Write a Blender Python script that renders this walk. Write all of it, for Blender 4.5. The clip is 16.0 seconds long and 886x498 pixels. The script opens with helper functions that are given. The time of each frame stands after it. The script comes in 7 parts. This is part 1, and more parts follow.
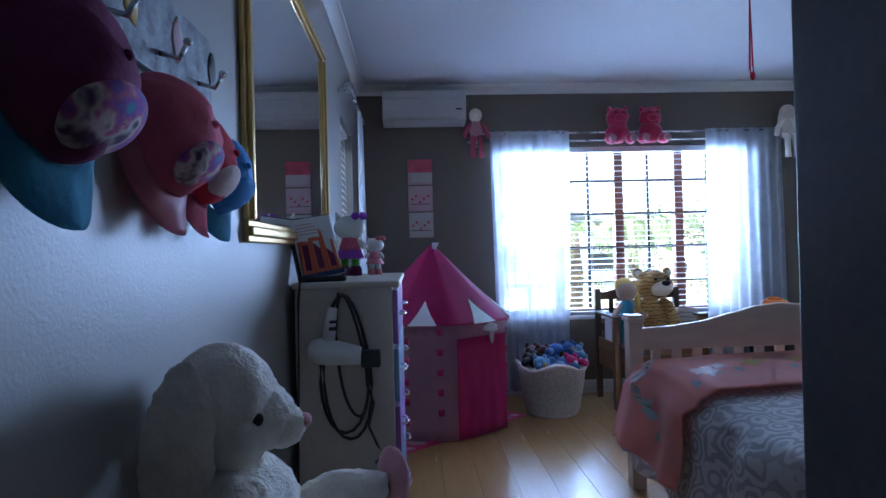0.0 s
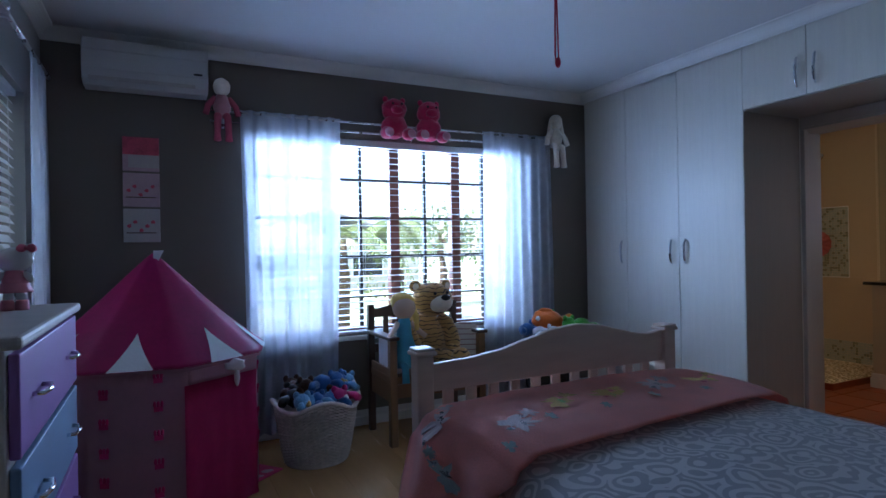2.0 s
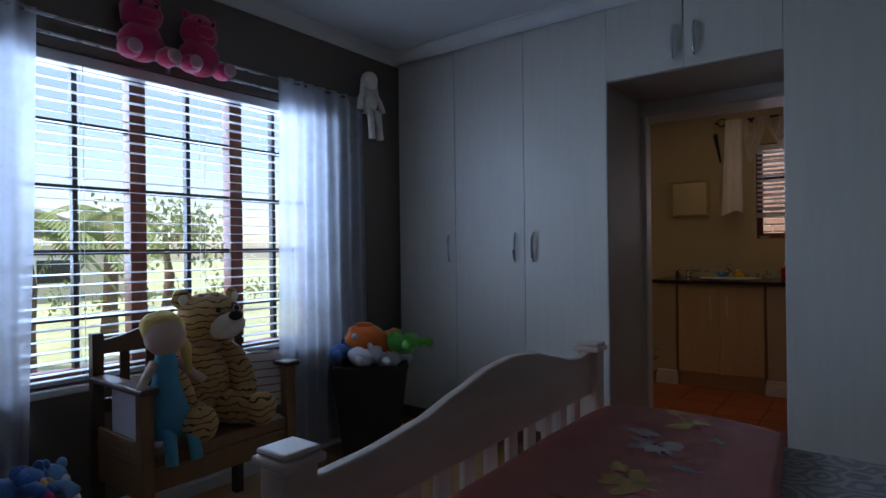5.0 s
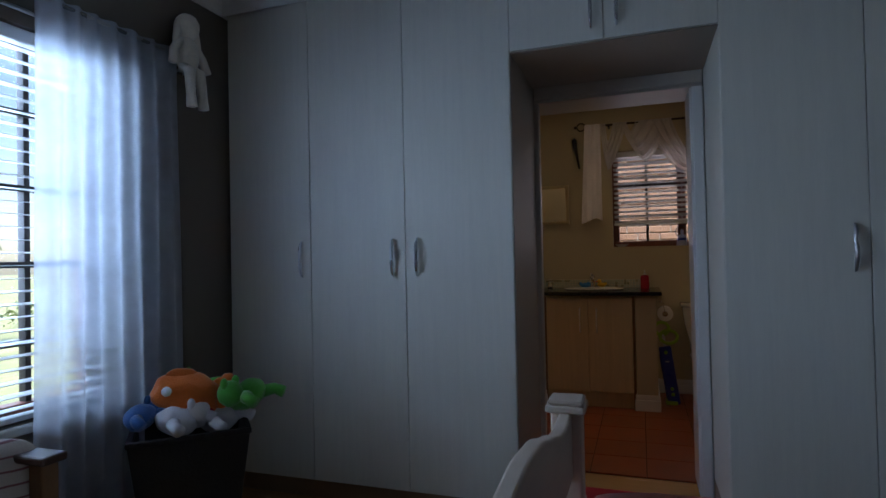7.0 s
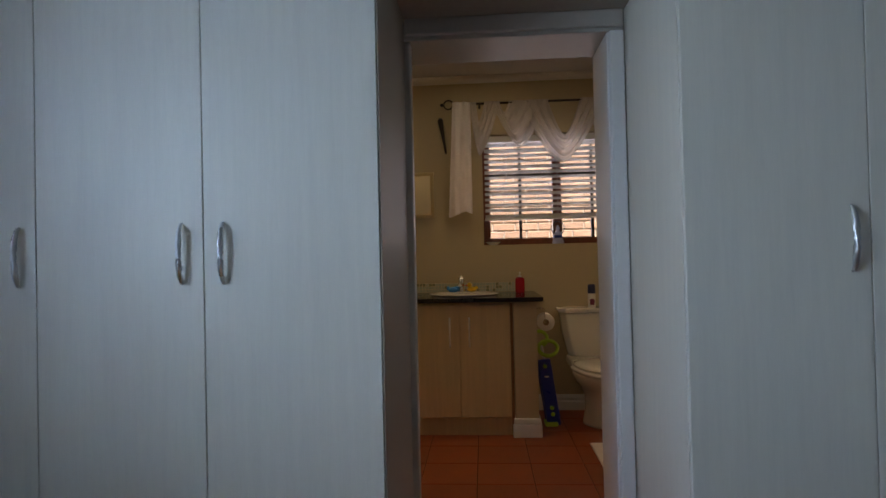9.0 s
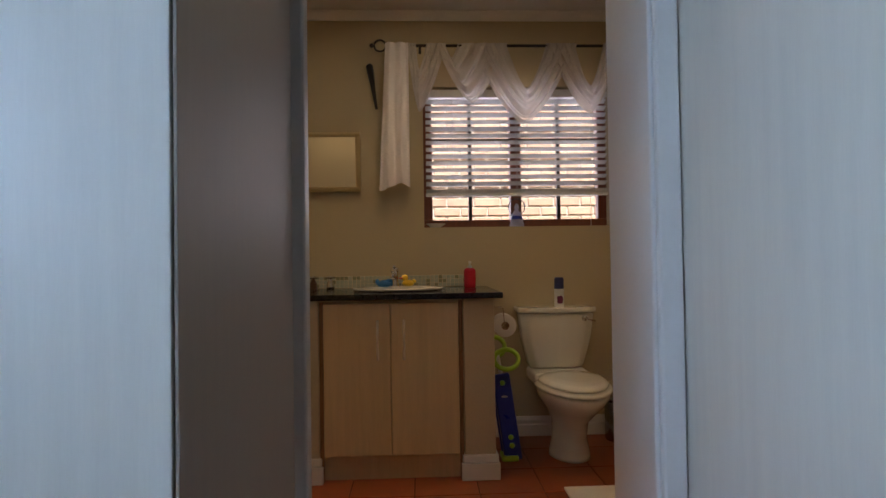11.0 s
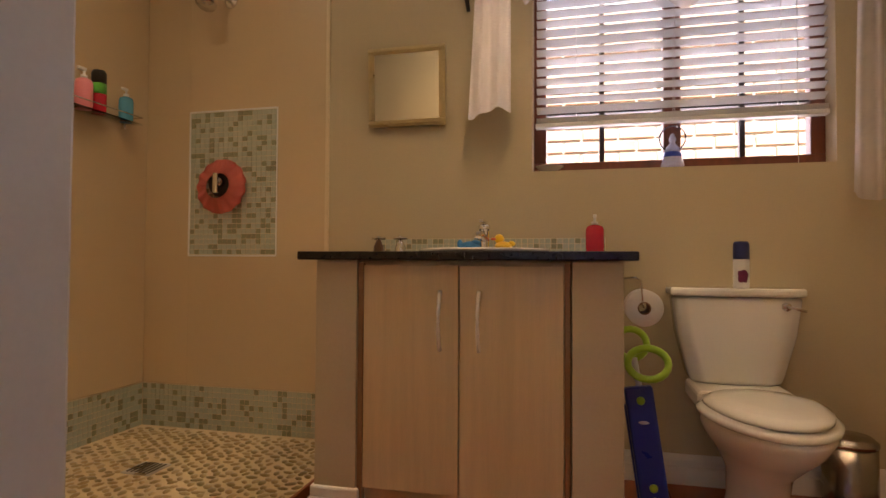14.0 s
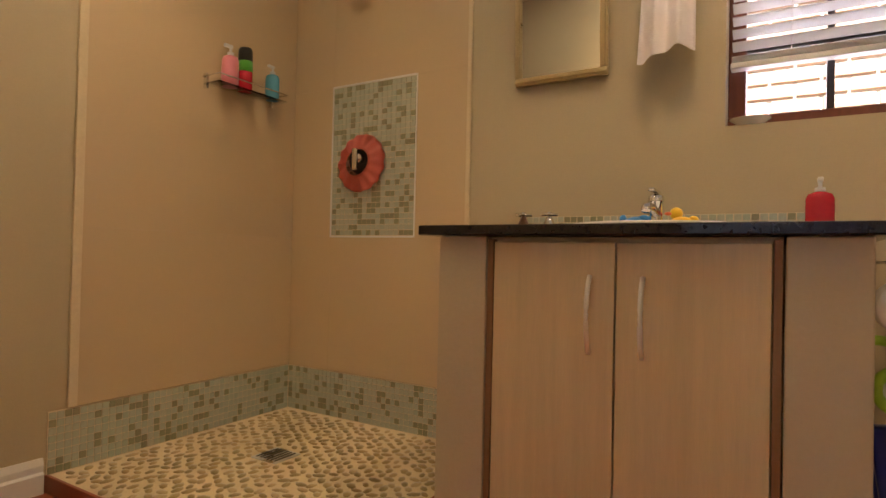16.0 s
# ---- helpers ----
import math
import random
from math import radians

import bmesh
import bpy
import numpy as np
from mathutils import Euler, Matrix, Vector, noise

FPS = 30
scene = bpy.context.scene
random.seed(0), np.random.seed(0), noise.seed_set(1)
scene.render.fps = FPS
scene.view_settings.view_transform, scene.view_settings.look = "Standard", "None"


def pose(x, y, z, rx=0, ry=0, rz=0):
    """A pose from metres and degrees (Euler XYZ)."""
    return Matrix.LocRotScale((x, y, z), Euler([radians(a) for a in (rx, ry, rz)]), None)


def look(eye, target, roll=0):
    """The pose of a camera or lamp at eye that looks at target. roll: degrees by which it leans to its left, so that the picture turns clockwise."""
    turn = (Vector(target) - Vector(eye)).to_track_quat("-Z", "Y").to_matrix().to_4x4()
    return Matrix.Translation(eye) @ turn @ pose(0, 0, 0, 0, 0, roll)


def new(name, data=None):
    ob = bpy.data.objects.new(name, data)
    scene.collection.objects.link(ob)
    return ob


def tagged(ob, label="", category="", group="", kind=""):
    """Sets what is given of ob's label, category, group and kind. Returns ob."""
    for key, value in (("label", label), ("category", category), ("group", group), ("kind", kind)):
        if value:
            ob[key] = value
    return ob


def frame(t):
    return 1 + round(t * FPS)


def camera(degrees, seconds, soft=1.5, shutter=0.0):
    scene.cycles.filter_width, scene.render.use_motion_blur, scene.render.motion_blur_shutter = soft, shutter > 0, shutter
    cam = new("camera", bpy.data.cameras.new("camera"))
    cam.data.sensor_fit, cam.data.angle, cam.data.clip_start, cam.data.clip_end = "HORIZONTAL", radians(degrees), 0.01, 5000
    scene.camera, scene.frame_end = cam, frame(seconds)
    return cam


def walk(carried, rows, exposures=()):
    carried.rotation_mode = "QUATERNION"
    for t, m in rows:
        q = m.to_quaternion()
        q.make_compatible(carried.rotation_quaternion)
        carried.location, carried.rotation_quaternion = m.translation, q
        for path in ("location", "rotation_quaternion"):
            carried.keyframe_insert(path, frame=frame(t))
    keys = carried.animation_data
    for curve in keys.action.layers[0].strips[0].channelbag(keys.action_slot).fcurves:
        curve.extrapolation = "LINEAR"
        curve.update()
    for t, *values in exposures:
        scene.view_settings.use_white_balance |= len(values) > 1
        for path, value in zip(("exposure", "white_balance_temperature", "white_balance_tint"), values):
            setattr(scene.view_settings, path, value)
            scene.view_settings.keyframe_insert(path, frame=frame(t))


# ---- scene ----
cam = camera(75.6, 16.0)
PATH = [
    (0, (0.955, 0.786, 1.225), (1.056, 2.783, 1.236), -1.5),
    (0.5, (0.995, 0.971, 1.238), (1.276, 2.951, 1.247), -1.3),
    (1, (1.05, 1.165, 1.267), (1.502, 3.113, 1.275), -1.3),
    (1.5, (1.095, 1.356, 1.266), (1.721, 3.255, 1.273), -1.2),
    (2, (1.129, 1.549, 1.272), (2.012, 3.344, 1.275), -1.0),
    (2.5, (1.185, 1.693, 1.273), (2.258, 3.381, 1.271), -1.0),
    (3, (1.246, 1.844, 1.264), (2.423, 3.462, 1.259), -1.0),
    (3.5, (1.331, 2.013, 1.241), (2.565, 3.588, 1.241), -0.9),
    (3.7, (1.348, 2.097, 1.243), (2.63, 3.632, 1.238), -1.0),
    (5.8, (1.609, 3.154, 1.204), (3.347, 4.144, 1.232), -0.9),
    (6, (1.685, 3.195, 1.201), (3.45, 4.134, 1.234), -1.1),
    (6.5, (1.837, 3.332, 1.213), (3.666, 4.14, 1.242), -1.1),
    (7, (1.999, 3.476, 1.222), (3.889, 4.129, 1.254), -1.2),
    (7.5, (2.208, 3.607, 1.194), (4.135, 4.141, 1.228), -1.2),
    (8, (2.402, 3.726, 1.195), (4.37, 4.081, 1.23), -1.3),
    (8.5, (2.635, 3.718, 1.196), (4.62, 3.962, 1.229), -1.2),
    (9, (2.898, 3.719, 1.203), (4.893, 3.858, 1.232), -1.3),
    (9.5, (3.158, 3.757, 1.2), (5.157, 3.808, 1.22), -1.3),
    (10, (3.399, 3.722, 1.145), (5.398, 3.695, 1.182), -1.3),
    (10.2, (3.492, 3.753, 1.152), (5.491, 3.677, 1.179), -1.0),
    (12.3, (4.458, 3.629, 0.978), (6.456, 3.552, 1.023), -0.6),
    (12.5, (4.522, 3.601, 0.991), (6.521, 3.613, 1.033), -0.4),
    (13, (4.633, 3.55, 0.973), (6.615, 3.813, 1.021), 0.0),
    (13.5, (4.765, 3.492, 0.924), (6.728, 3.875, 0.981), 0.3),
    (14, (4.897, 3.496, 0.885), (6.839, 3.969, 0.937), 0.3),
    (14.5, (5.017, 3.49, 0.857), (6.923, 4.095, 0.902), 0.7),
    (15, (5.149, 3.483, 0.834), (7.006, 4.226, 0.874), 0.9),
    (15.5, (5.25, 3.498, 0.818), (7.039, 4.392, 0.847), 1.1),
    (16, (5.299, 3.526, 0.835), (7.013, 4.557, 0.862), 1.3),
]
walk(cam, [(t, look(eye, target, roll)) for t, eye, target, roll in PATH],
     exposures=[(0.0, 2.45, 5500, 16), (1.0, 2.0, 5500, 15), (1.5, 1.82, 5500, 15), (3.5, 1.17, 5650, 17), (6.0, 0.62, 6650, 13), (7.0, 0.82, 6250, 11), (8.0, 1.3, 6700, 10), (9.0, 1.8, 6900, 9), (10.0, 2.02, 6700, 9), (12.5, 2.70, 6300, 14), (14.0, 3.2, 6800, 17), (16.0, 3.56, 6500, 12)])

# ---- world, sun, lights ----
world = bpy.data.worlds.new("sky")
scene.world = world
world.use_nodes = True
wn = world.node_tree.nodes
sky = wn.new("ShaderNodeTexSky")
sky.sky_type = "NISHITA"
sky.sun_disc = False
sky.sun_elevation = radians(64)
sky.sun_rotation = radians(-80)
wn["Background"].inputs["Strength"].default_value = 0.15
world.node_tree.links.new(sky.outputs[0], wn["Background"].inputs["Color"])

sun = new("sun", bpy.data.lights.new("sun", "SUN"))
sun.data.energy, sun.data.angle, sun.data.color = 5.0, radians(0.6), (1.0, 0.94, 0.86)
sun.matrix_world = look((-1, 2.2, 14), (6, 3.4, 0))


def window_light(name, eye, target, w, h, power, color):
    ob = new(name, bpy.data.lights.new(name, "AREA"))
    ob.data.shape, ob.data.size, ob.data.size_y = "RECTANGLE", w, h
    ob.data.energy, ob.data.color = power, color
    ob.matrix_world = look(eye, target)
    return ob


window_light("window_daylight", (2.92, 6.20, 1.75), (2.80, 3.0, 0.0), 2.4, 1.5, 84, (0.47, 0.67, 1.0))
window_light("west_window_daylight", (0.36, 4.75, 1.55), (2.0, 4.75, 1.4), 0.6, 1.1, 0.35, (0.47, 0.67, 1.0))
window_light("bath_window_daylight", (7.62, 3.12, 1.72), (6.5, 3.12, 1.5), 1.1, 0.8, 1.6, (0.76, 0.80, 1.0))


def spot(x, y, z, power, size=108):
    ob = new("downlight_beam", bpy.data.lights.new("downlight_beam", "SPOT"))
    ob.data.energy, ob.data.color = power, (1.0, 0.67, 0.365)
    ob.data.spot_size, ob.data.spot_blend, ob.data.shadow_soft_size = radians(size), 0.7, 0.035
    ob.matrix_world = look((x, y, z), (x, y, 0))


# The third one is added to brighten the toilet side, without a known fitting.
DOWNLIGHTS = [(6.72, 3.71), (6.45, 5.05), (6.35, 2.72), (5.80, 4.45)]
for (dx, dy), power in zip(DOWNLIGHTS, (2.2, 1.7, 3.3, 2.2)):
    spot(dx, dy, 2.60, power)

# ---- materials ----


def mat(name, color, rough=0.6, metal=0.0, scale=6.0, var=0.12, bump=0.0, fine=90.0, spec=0.5, stretch=(1, 1, 1), per_object=0.0, sheen=0.0, coat=0.0):
    """A surface with colour variation at two scales, roughness variation and fine relief."""
    m = bpy.data.materials.new(name)
    m.use_nodes = True
    nt = m.node_tree
    n, l = nt.nodes, nt.links
    b = n["Principled BSDF"]
    tc, mp = n.new("ShaderNodeTexCoord"), n.new("ShaderNodeMapping")
    mp.inputs["Scale"].default_value = stretch
    l.new(tc.outputs["Object"], mp.inputs[0])
    n1, n2 = n.new("ShaderNodeTexNoise"), n.new("ShaderNodeTexNoise")
    n1.inputs["Scale"].default_value, n1.inputs["Detail"].default_value = scale, 5
    n2.inputs["Scale"].default_value, n2.inputs["Detail"].default_value = fine, 3
    l.new(mp.outputs[0], n1.inputs["Vector"])
    l.new(mp.outputs[0], n2.inputs["Vector"])
    mixf = n.new("ShaderNodeMath")
    mixf.operation = "MULTIPLY_ADD"
    l.new(n2.outputs[0], mixf.inputs[0])
    mixf.inputs[1].default_value = 0.45
    l.new(n1.outputs[0], mixf.inputs[2])
    ramp = n.new("ShaderNodeMapRange")
    ramp.inputs["From Min"].default_value, ramp.inputs["From Max"].default_value = 0.4, 1.05
    ramp.inputs["To Min"].default_value, ramp.inputs["To Max"].default_value = 1 - var, 1 + var
    l.new(mixf.outputs[0], ramp.inputs["Value"])
    val = ramp.outputs[0]
    if per_object:
        info, r2, mul = n.new("ShaderNodeObjectInfo"), n.new("ShaderNodeMapRange"), n.new("ShaderNodeMath")
        r2.inputs["To Min"].default_value, r2.inputs["To Max"].default_value = 1 - per_object, 1 + per_object
        l.new(info.outputs["Random"], r2.inputs["Value"])
        mul.operation = "MULTIPLY"
        l.new(val, mul.inputs[0])
        l.new(r2.outputs[0], mul.inputs[1])
        val = mul.outputs[0]
    hsv = n.new("ShaderNodeHueSaturation")
    hsv.inputs["Color"].default_value = (*color, 1)
    l.new(val, hsv.inputs["Value"])
    l.new(hsv.outputs[0], b.inputs["Base Color"])
    rr = n.new("ShaderNodeMapRange")
    rr.inputs["To Min"].default_value, rr.inputs["To Max"].default_value = max(0.02, rough - 0.08), min(1, rough + 0.08)
    l.new(n1.outputs[0], rr.inputs["Value"])
    l.new(rr.outputs[0], b.inputs["Roughness"])
    b.inputs["Metallic"].default_value = metal
    b.inputs["Specular IOR Level"].default_value = spec
    b.inputs["Sheen Weight"].default_value = sheen
    b.inputs["Coat Weight"].default_value = coat
    if bump:
        bp = n.new("ShaderNodeBump")
        bp.inputs["Strength"].default_value, bp.inputs["Distance"].default_value = bump, 0.004
        l.new(n2.outputs[0], bp.inputs["Height"])
        l.new(bp.outputs[0], b.inputs["Normal"])
    m["bsdf"] = b.name
    return m


def island_mat(name, colors, rough=0.35, bump=0.0, per_object=False):
    """Colour picked piece by piece from a short palette."""
    m = mat(name, colors[0], rough, bump=bump)
    nt = m.node_tree
    n, l = nt.nodes, nt.links
    src = n.new("ShaderNodeObjectInfo" if per_object else "ShaderNodeNewGeometry")
    cr = n.new("ShaderNodeValToRGB")
    cr.color_ramp.interpolation = "CONSTANT"
    while len(cr.color_ramp.elements) < len(colors):
        cr.color_ramp.elements.new(0.5)
    for i, c in enumerate(colors):
        cr.color_ramp.elements[i].position = i / len(colors)
        cr.color_ramp.elements[i].color = (*c, 1)
    l.new(src.outputs["Random" if per_object else "Random Per Island"], cr.inputs[0])
    hsv = [x for x in n if x.bl_idname == "ShaderNodeHueSaturation"][0]
    l.new(cr.outputs[0], hsv.inputs["Color"])
    return m


def plain_glass(name, color=(1, 1, 1), rough=0.0, ior=1.45):
    m = bpy.data.materials.new(name)
    m.use_nodes = True
    n, l = m.node_tree.nodes, m.node_tree.links
    out = n["Material Output"]
    tr, gl, mx, fr = n.new("ShaderNodeBsdfTransparent"), n.new("ShaderNodeBsdfGlossy"), n.new("ShaderNodeMixShader"), n.new("ShaderNodeFresnel")
    gl.inputs["Roughness"].default_value = 0.02 + rough
    fr.inputs["IOR"].default_value = ior
    tr.inputs["Color"].default_value = (*color, 1)
    l.new(fr.outputs[0], mx.inputs[0])
    l.new(tr.outputs[0], mx.inputs[1])
    l.new(gl.outputs[0], mx.inputs[2])
    l.new(mx.outputs[0], out.inputs["Surface"])
    return m


def sheer(name, color, clear):
    """Thin woven cloth that lets part of the light through."""
    m = bpy.data.materials.new(name)
    m.use_nodes = True
    n, l = m.node_tree.nodes, m.node_tree.links
    out = n["Material Output"]
    tr, df, tl = n.new("ShaderNodeBsdfTransparent"), n.new("ShaderNodeBsdfDiffuse"), n.new("ShaderNodeBsdfTranslucent")
    for s in (df, tl):
        s.inputs["Color"].default_value = (*color, 1)
    m1, m2 = n.new("ShaderNodeMixShader"), n.new("ShaderNodeMixShader")
    tc, ns, mr = n.new("ShaderNodeTexCoord"), n.new("ShaderNodeTexNoise"), n.new("ShaderNodeMapRange")
    ns.inputs["Scale"].default_value, ns.inputs["Detail"].default_value = 14, 6
    l.new(tc.outputs["Object"], ns.inputs["Vector"])
    mr.inputs["To Min"].default_value, mr.inputs["To Max"].default_value = clear - 0.12, clear + 0.12
    l.new(ns.outputs[0], mr.inputs["Value"])
    m1.inputs[0].default_value = 0.66
    l.new(df.outputs[0], m1.inputs[1])
    l.new(tl.outputs[0], m1.inputs[2])
    l.new(mr.outputs[0], m2.inputs[0])
    l.new(m1.outputs[0], m2.inputs[1])
    l.new(tr.outputs[0], m2.inputs[2])
    l.new(m2.outputs[0], out.inputs["Surface"])
    return m


def glow(name, color, strength):
    m = bpy.data.materials.new(name)
    m.use_nodes = True
    n, l = m.node_tree.nodes, m.node_tree.links
    e = n.new("ShaderNodeEmission")
    e.inputs[0].default_value, e.inputs[1].default_value = (*color, 1), strength
    l.new(e.outputs[0], n["Material Output"].inputs["Surface"])
    return m


def scroll_mat(name, base, line, scale, width):
    """Woven cloth with a printed maze of scrolls."""
    m = mat(name, base, 0.85, bump=0.3, fine=260, sheen=0.2)
    n, l = m.node_tree.nodes, m.node_tree.links
    tc, ns, vo, ad, mu, si, gt, mx = (n.new("ShaderNode" + k) for k in ("TexCoord", "TexNoise", "TexVoronoi", "MixRGB", "Math", "Math", "MapRange", "MixRGB"))
    ns.inputs["Scale"].default_value, ns.inputs["Detail"].default_value = 9, 1
    l.new(tc.outputs["Object"], ns.inputs["Vector"])
    ad.inputs[0].default_value = 0.07
    l.new(tc.outputs["Object"], ad.inputs[1])
    l.new(ns.outputs["Color"], ad.inputs[2])
    vo.inputs["Scale"].default_value, vo.inputs["Randomness"].default_value = scale, 0.75
    l.new(ad.outputs[0], vo.inputs["Vector"])
    mu.operation, si.operation = "MULTIPLY", "SINE"
    mu.inputs[1].default_value = 24
    l.new(vo.outputs["Distance"], mu.inputs[0])
    l.new(mu.outputs[0], si.inputs[0])
    gt.inputs["From Min"].default_value, gt.inputs["From Max"].default_value = width, width + 0.35
    l.new(si.outputs[0], gt.inputs["Value"])
    l.new(gt.outputs[0], mx.inputs[0])
    hsv = [x for x in n if x.bl_idname == "ShaderNodeHueSaturation"][0]
    l.new(hsv.outputs[0], mx.inputs[1])
    mx.inputs[2].default_value = (*line, 1)
    l.new(mx.outputs[0], n["Principled BSDF"].inputs["Base Color"])
    return m


def stripe_mat(name, base, line, scale, dist, lo, axis="Z", rough=0.9):
    """Cloth or plush with wavy printed stripes."""
    m = mat(name, base, rough, bump=0.6, fine=220, sheen=0.3)
    n, l = m.node_tree.nodes, m.node_tree.links
    tc, wv, gt, mx = (n.new("ShaderNode" + k) for k in ("TexCoord", "TexWave", "MapRange", "MixRGB"))
    wv.bands_direction = axis
    wv.inputs["Scale"].default_value, wv.inputs["Distortion"].default_value, wv.inputs["Detail"].default_value = scale, dist, 2
    wv.inputs["Detail Scale"].default_value = 1.6
    l.new(tc.outputs["Object"], wv.inputs["Vector"])
    gt.inputs["From Min"].default_value, gt.inputs["From Max"].default_value = lo, lo + 0.08
    l.new(wv.outputs[1], gt.inputs["Value"])
    l.new(gt.outputs[0], mx.inputs[0])
    hsv = [x for x in n if x.bl_idname == "ShaderNodeHueSaturation"][0]
    l.new(hsv.outputs[0], mx.inputs[1])
    mx.inputs[2].default_value = (*line, 1)
    l.new(mx.outputs[0], n["Principled BSDF"].inputs["Base Color"])
    return m


# Wall colour lowered for the window wall, which gets only bounced daylight.
SHADEDWALL = mat("taupe_wall_paint", (0.185, 0.153, 0.120), 0.5, scale=1.3, var=0.05, bump=0.15, fine=160)
WALL = mat("grey_wall_paint", (0.36, 0.34, 0.31), 0.44, scale=1.3, var=0.05, bump=0.15, fine=160)
BATHWALL = mat("beige_wall_paint", (0.50, 0.42, 0.27), 0.55, scale=1.3, var=0.05, bump=0.1, fine=160)
BATHTILE = mat("beige_wall_tile", (0.60, 0.46, 0.28), 0.38, scale=1.0, var=0.02, bump=0.04, fine=60, per_object=0.008)
CEIL = mat("white_ceiling_paint", (0.68, 0.68, 0.68), 0.8, scale=1.0, var=0.03, bump=0.1, fine=200)
TRIM = mat("white_gloss_trim", (0.78, 0.77, 0.74), 0.4, scale=3, var=0.04)
PLANK = mat("pale_laminate", (0.52, 0.30, 0.12), 0.24, scale=2.5, var=0.09, fine=30, stretch=(8, 0.7, 1), per_object=0.03, bump=0.02)
DOORDARK = mat("dark_door_paint", (0.10, 0.096, 0.105), 0.5, scale=4, var=0.35, bump=0.1)
MELAMINE = mat("pale_ash_melamine", (0.69, 0.655, 0.57), 0.42, scale=5, var=0.05, fine=40, stretch=(9, 9, 0.5), bump=0.03)
DARKCHROME = mat("dark_brushed_steel", (0.36, 0.34, 0.32), 0.22, metal=1.0, scale=10, var=0.05)
GLOBEB = mat("lavender_glaze", (0.50, 0.52, 0.78), 0.25, scale=20, var=0.2)
# White gloss trim with the frame's shade mixed into its colour.
JAMBSHADE = mat("brown_grey_gloss_paint", (0.46, 0.42, 0.37), 0.4, scale=4, var=0.08, bump=0.03)
# Pale wardrobe board with the passage's shade put into its colour.
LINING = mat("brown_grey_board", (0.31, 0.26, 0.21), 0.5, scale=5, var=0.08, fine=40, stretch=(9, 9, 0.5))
PALESTEEL = mat("pale_satin_nickel", (0.86, 0.82, 0.74), 0.38, metal=0.8, scale=10, var=0.03)
CARDBOARD = mat("cardboard_core", (0.30, 0.17, 0.09), 0.9)
MELEDGE = mat("brown_board_edge", (0.28, 0.17, 0.09), 0.5)
STEEL = mat("brushed_nickel", (0.62, 0.62, 0.62), 0.28, metal=1.0, scale=10, var=0.05)
CHROME = mat("chrome", (0.8, 0.8, 0.8), 0.08, metal=1.0, scale=10, var=0.02)
GOLD = mat("gold_frame", (0.55, 0.38, 0.14), 0.32, metal=1.0, scale=20, var=0.15, bump=0.1)
SILVERGOLD = mat("champagne_frame", (0.60, 0.50, 0.30), 0.3, metal=1.0, scale=20, var=0.12, bump=0.1)
MIRROR = mat("mirror_glass", (0.88, 0.90, 0.90), 0.02, metal=1.0, scale=1, var=0.005)
MIRROR.node_tree.nodes["Principled BSDF"].inputs["Roughness"].default_value = 0.0
for lk in list(MIRROR.node_tree.nodes["Principled BSDF"].inputs["Roughness"].links):
    MIRROR.node_tree.links.remove(lk)
REDWOOD = mat("red_brown_timber", (0.16, 0.045, 0.022), 0.4, scale=8, var=0.3, stretch=(6, 6, 1), bump=0.05)
IRON = mat("dark_bronze_bars", (0.035, 0.028, 0.025), 0.45, metal=0.3)
GLASS = plain_glass("window_glass")
SLAT = mat("white_blind_slat", (0.80, 0.80, 0.80), 0.4, scale=3, var=0.03)
SHEER = sheer("white_voile", (0.78, 0.82, 0.90), 0.33)
LACE = sheer("cream_voile", (0.85, 0.80, 0.76), 0.34)
PINE = mat("whitewashed_pine", (0.60, 0.47, 0.36), 0.45, scale=4, var=0.12, stretch=(1, 6, 6), bump=0.05)
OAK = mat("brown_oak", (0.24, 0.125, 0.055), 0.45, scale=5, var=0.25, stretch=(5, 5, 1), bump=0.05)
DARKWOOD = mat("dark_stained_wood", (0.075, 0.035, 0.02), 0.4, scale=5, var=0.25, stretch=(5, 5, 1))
BLACK = mat("black_plastic", (0.015, 0.014, 0.014), 0.4, scale=8, var=0.2)
BLACKBOX = mat("black_planter", (0.010, 0.009, 0.010), 0.5, scale=30, var=0.3, bump=0.3)
DUVET = scroll_mat("grey_scroll_duvet", (0.58, 0.55, 0.53), (0.88, 0.84, 0.80), 11.0, -0.15)
QUILT = mat("pink_quilt", (0.95, 0.38, 0.30), 0.9, scale=7, var=0.12, bump=0.4, fine=120, sheen=0.3)
PATCHY = mat("yellow_applique", (0.62, 0.40, 0.14), 0.9, bump=0.4, var=0.3)
PATCHW = mat("white_applique", (0.66, 0.52, 0.50), 0.9, bump=0.4, var=0.2)
PATCHT = mat("teal_applique", (0.34, 0.40, 0.36), 0.9, bump=0.4, var=0.2)
MATTRESS = mat("white_mattress", (0.7, 0.7, 0.7), 0.8)
MAGENTA = mat("magenta_nylon", (0.60, 0.020, 0.17), 0.55, scale=5, var=0.14, bump=0.1, fine=40)
HOTPINK = mat("hot_pink_nylon", (0.72, 0.03, 0.22), 0.5, scale=5, var=0.12, bump=0.1, fine=40)
PALEPINK = mat("pale_pink_nylon", (0.72, 0.40, 0.52), 0.6, scale=5, var=0.08, bump=0.1, fine=40)
WHITECLOTH = mat("white_cloth", (0.80, 0.76, 0.78), 0.8, var=0.06, bump=0.2)
MATPINK = mat("pink_play_mat", (0.62, 0.05, 0.16), 0.8, scale=9, var=0.35)
WICKER = mat("white_wicker", (0.86, 0.78, 0.72), 0.6, scale=40, var=0.2, bump=0.3)
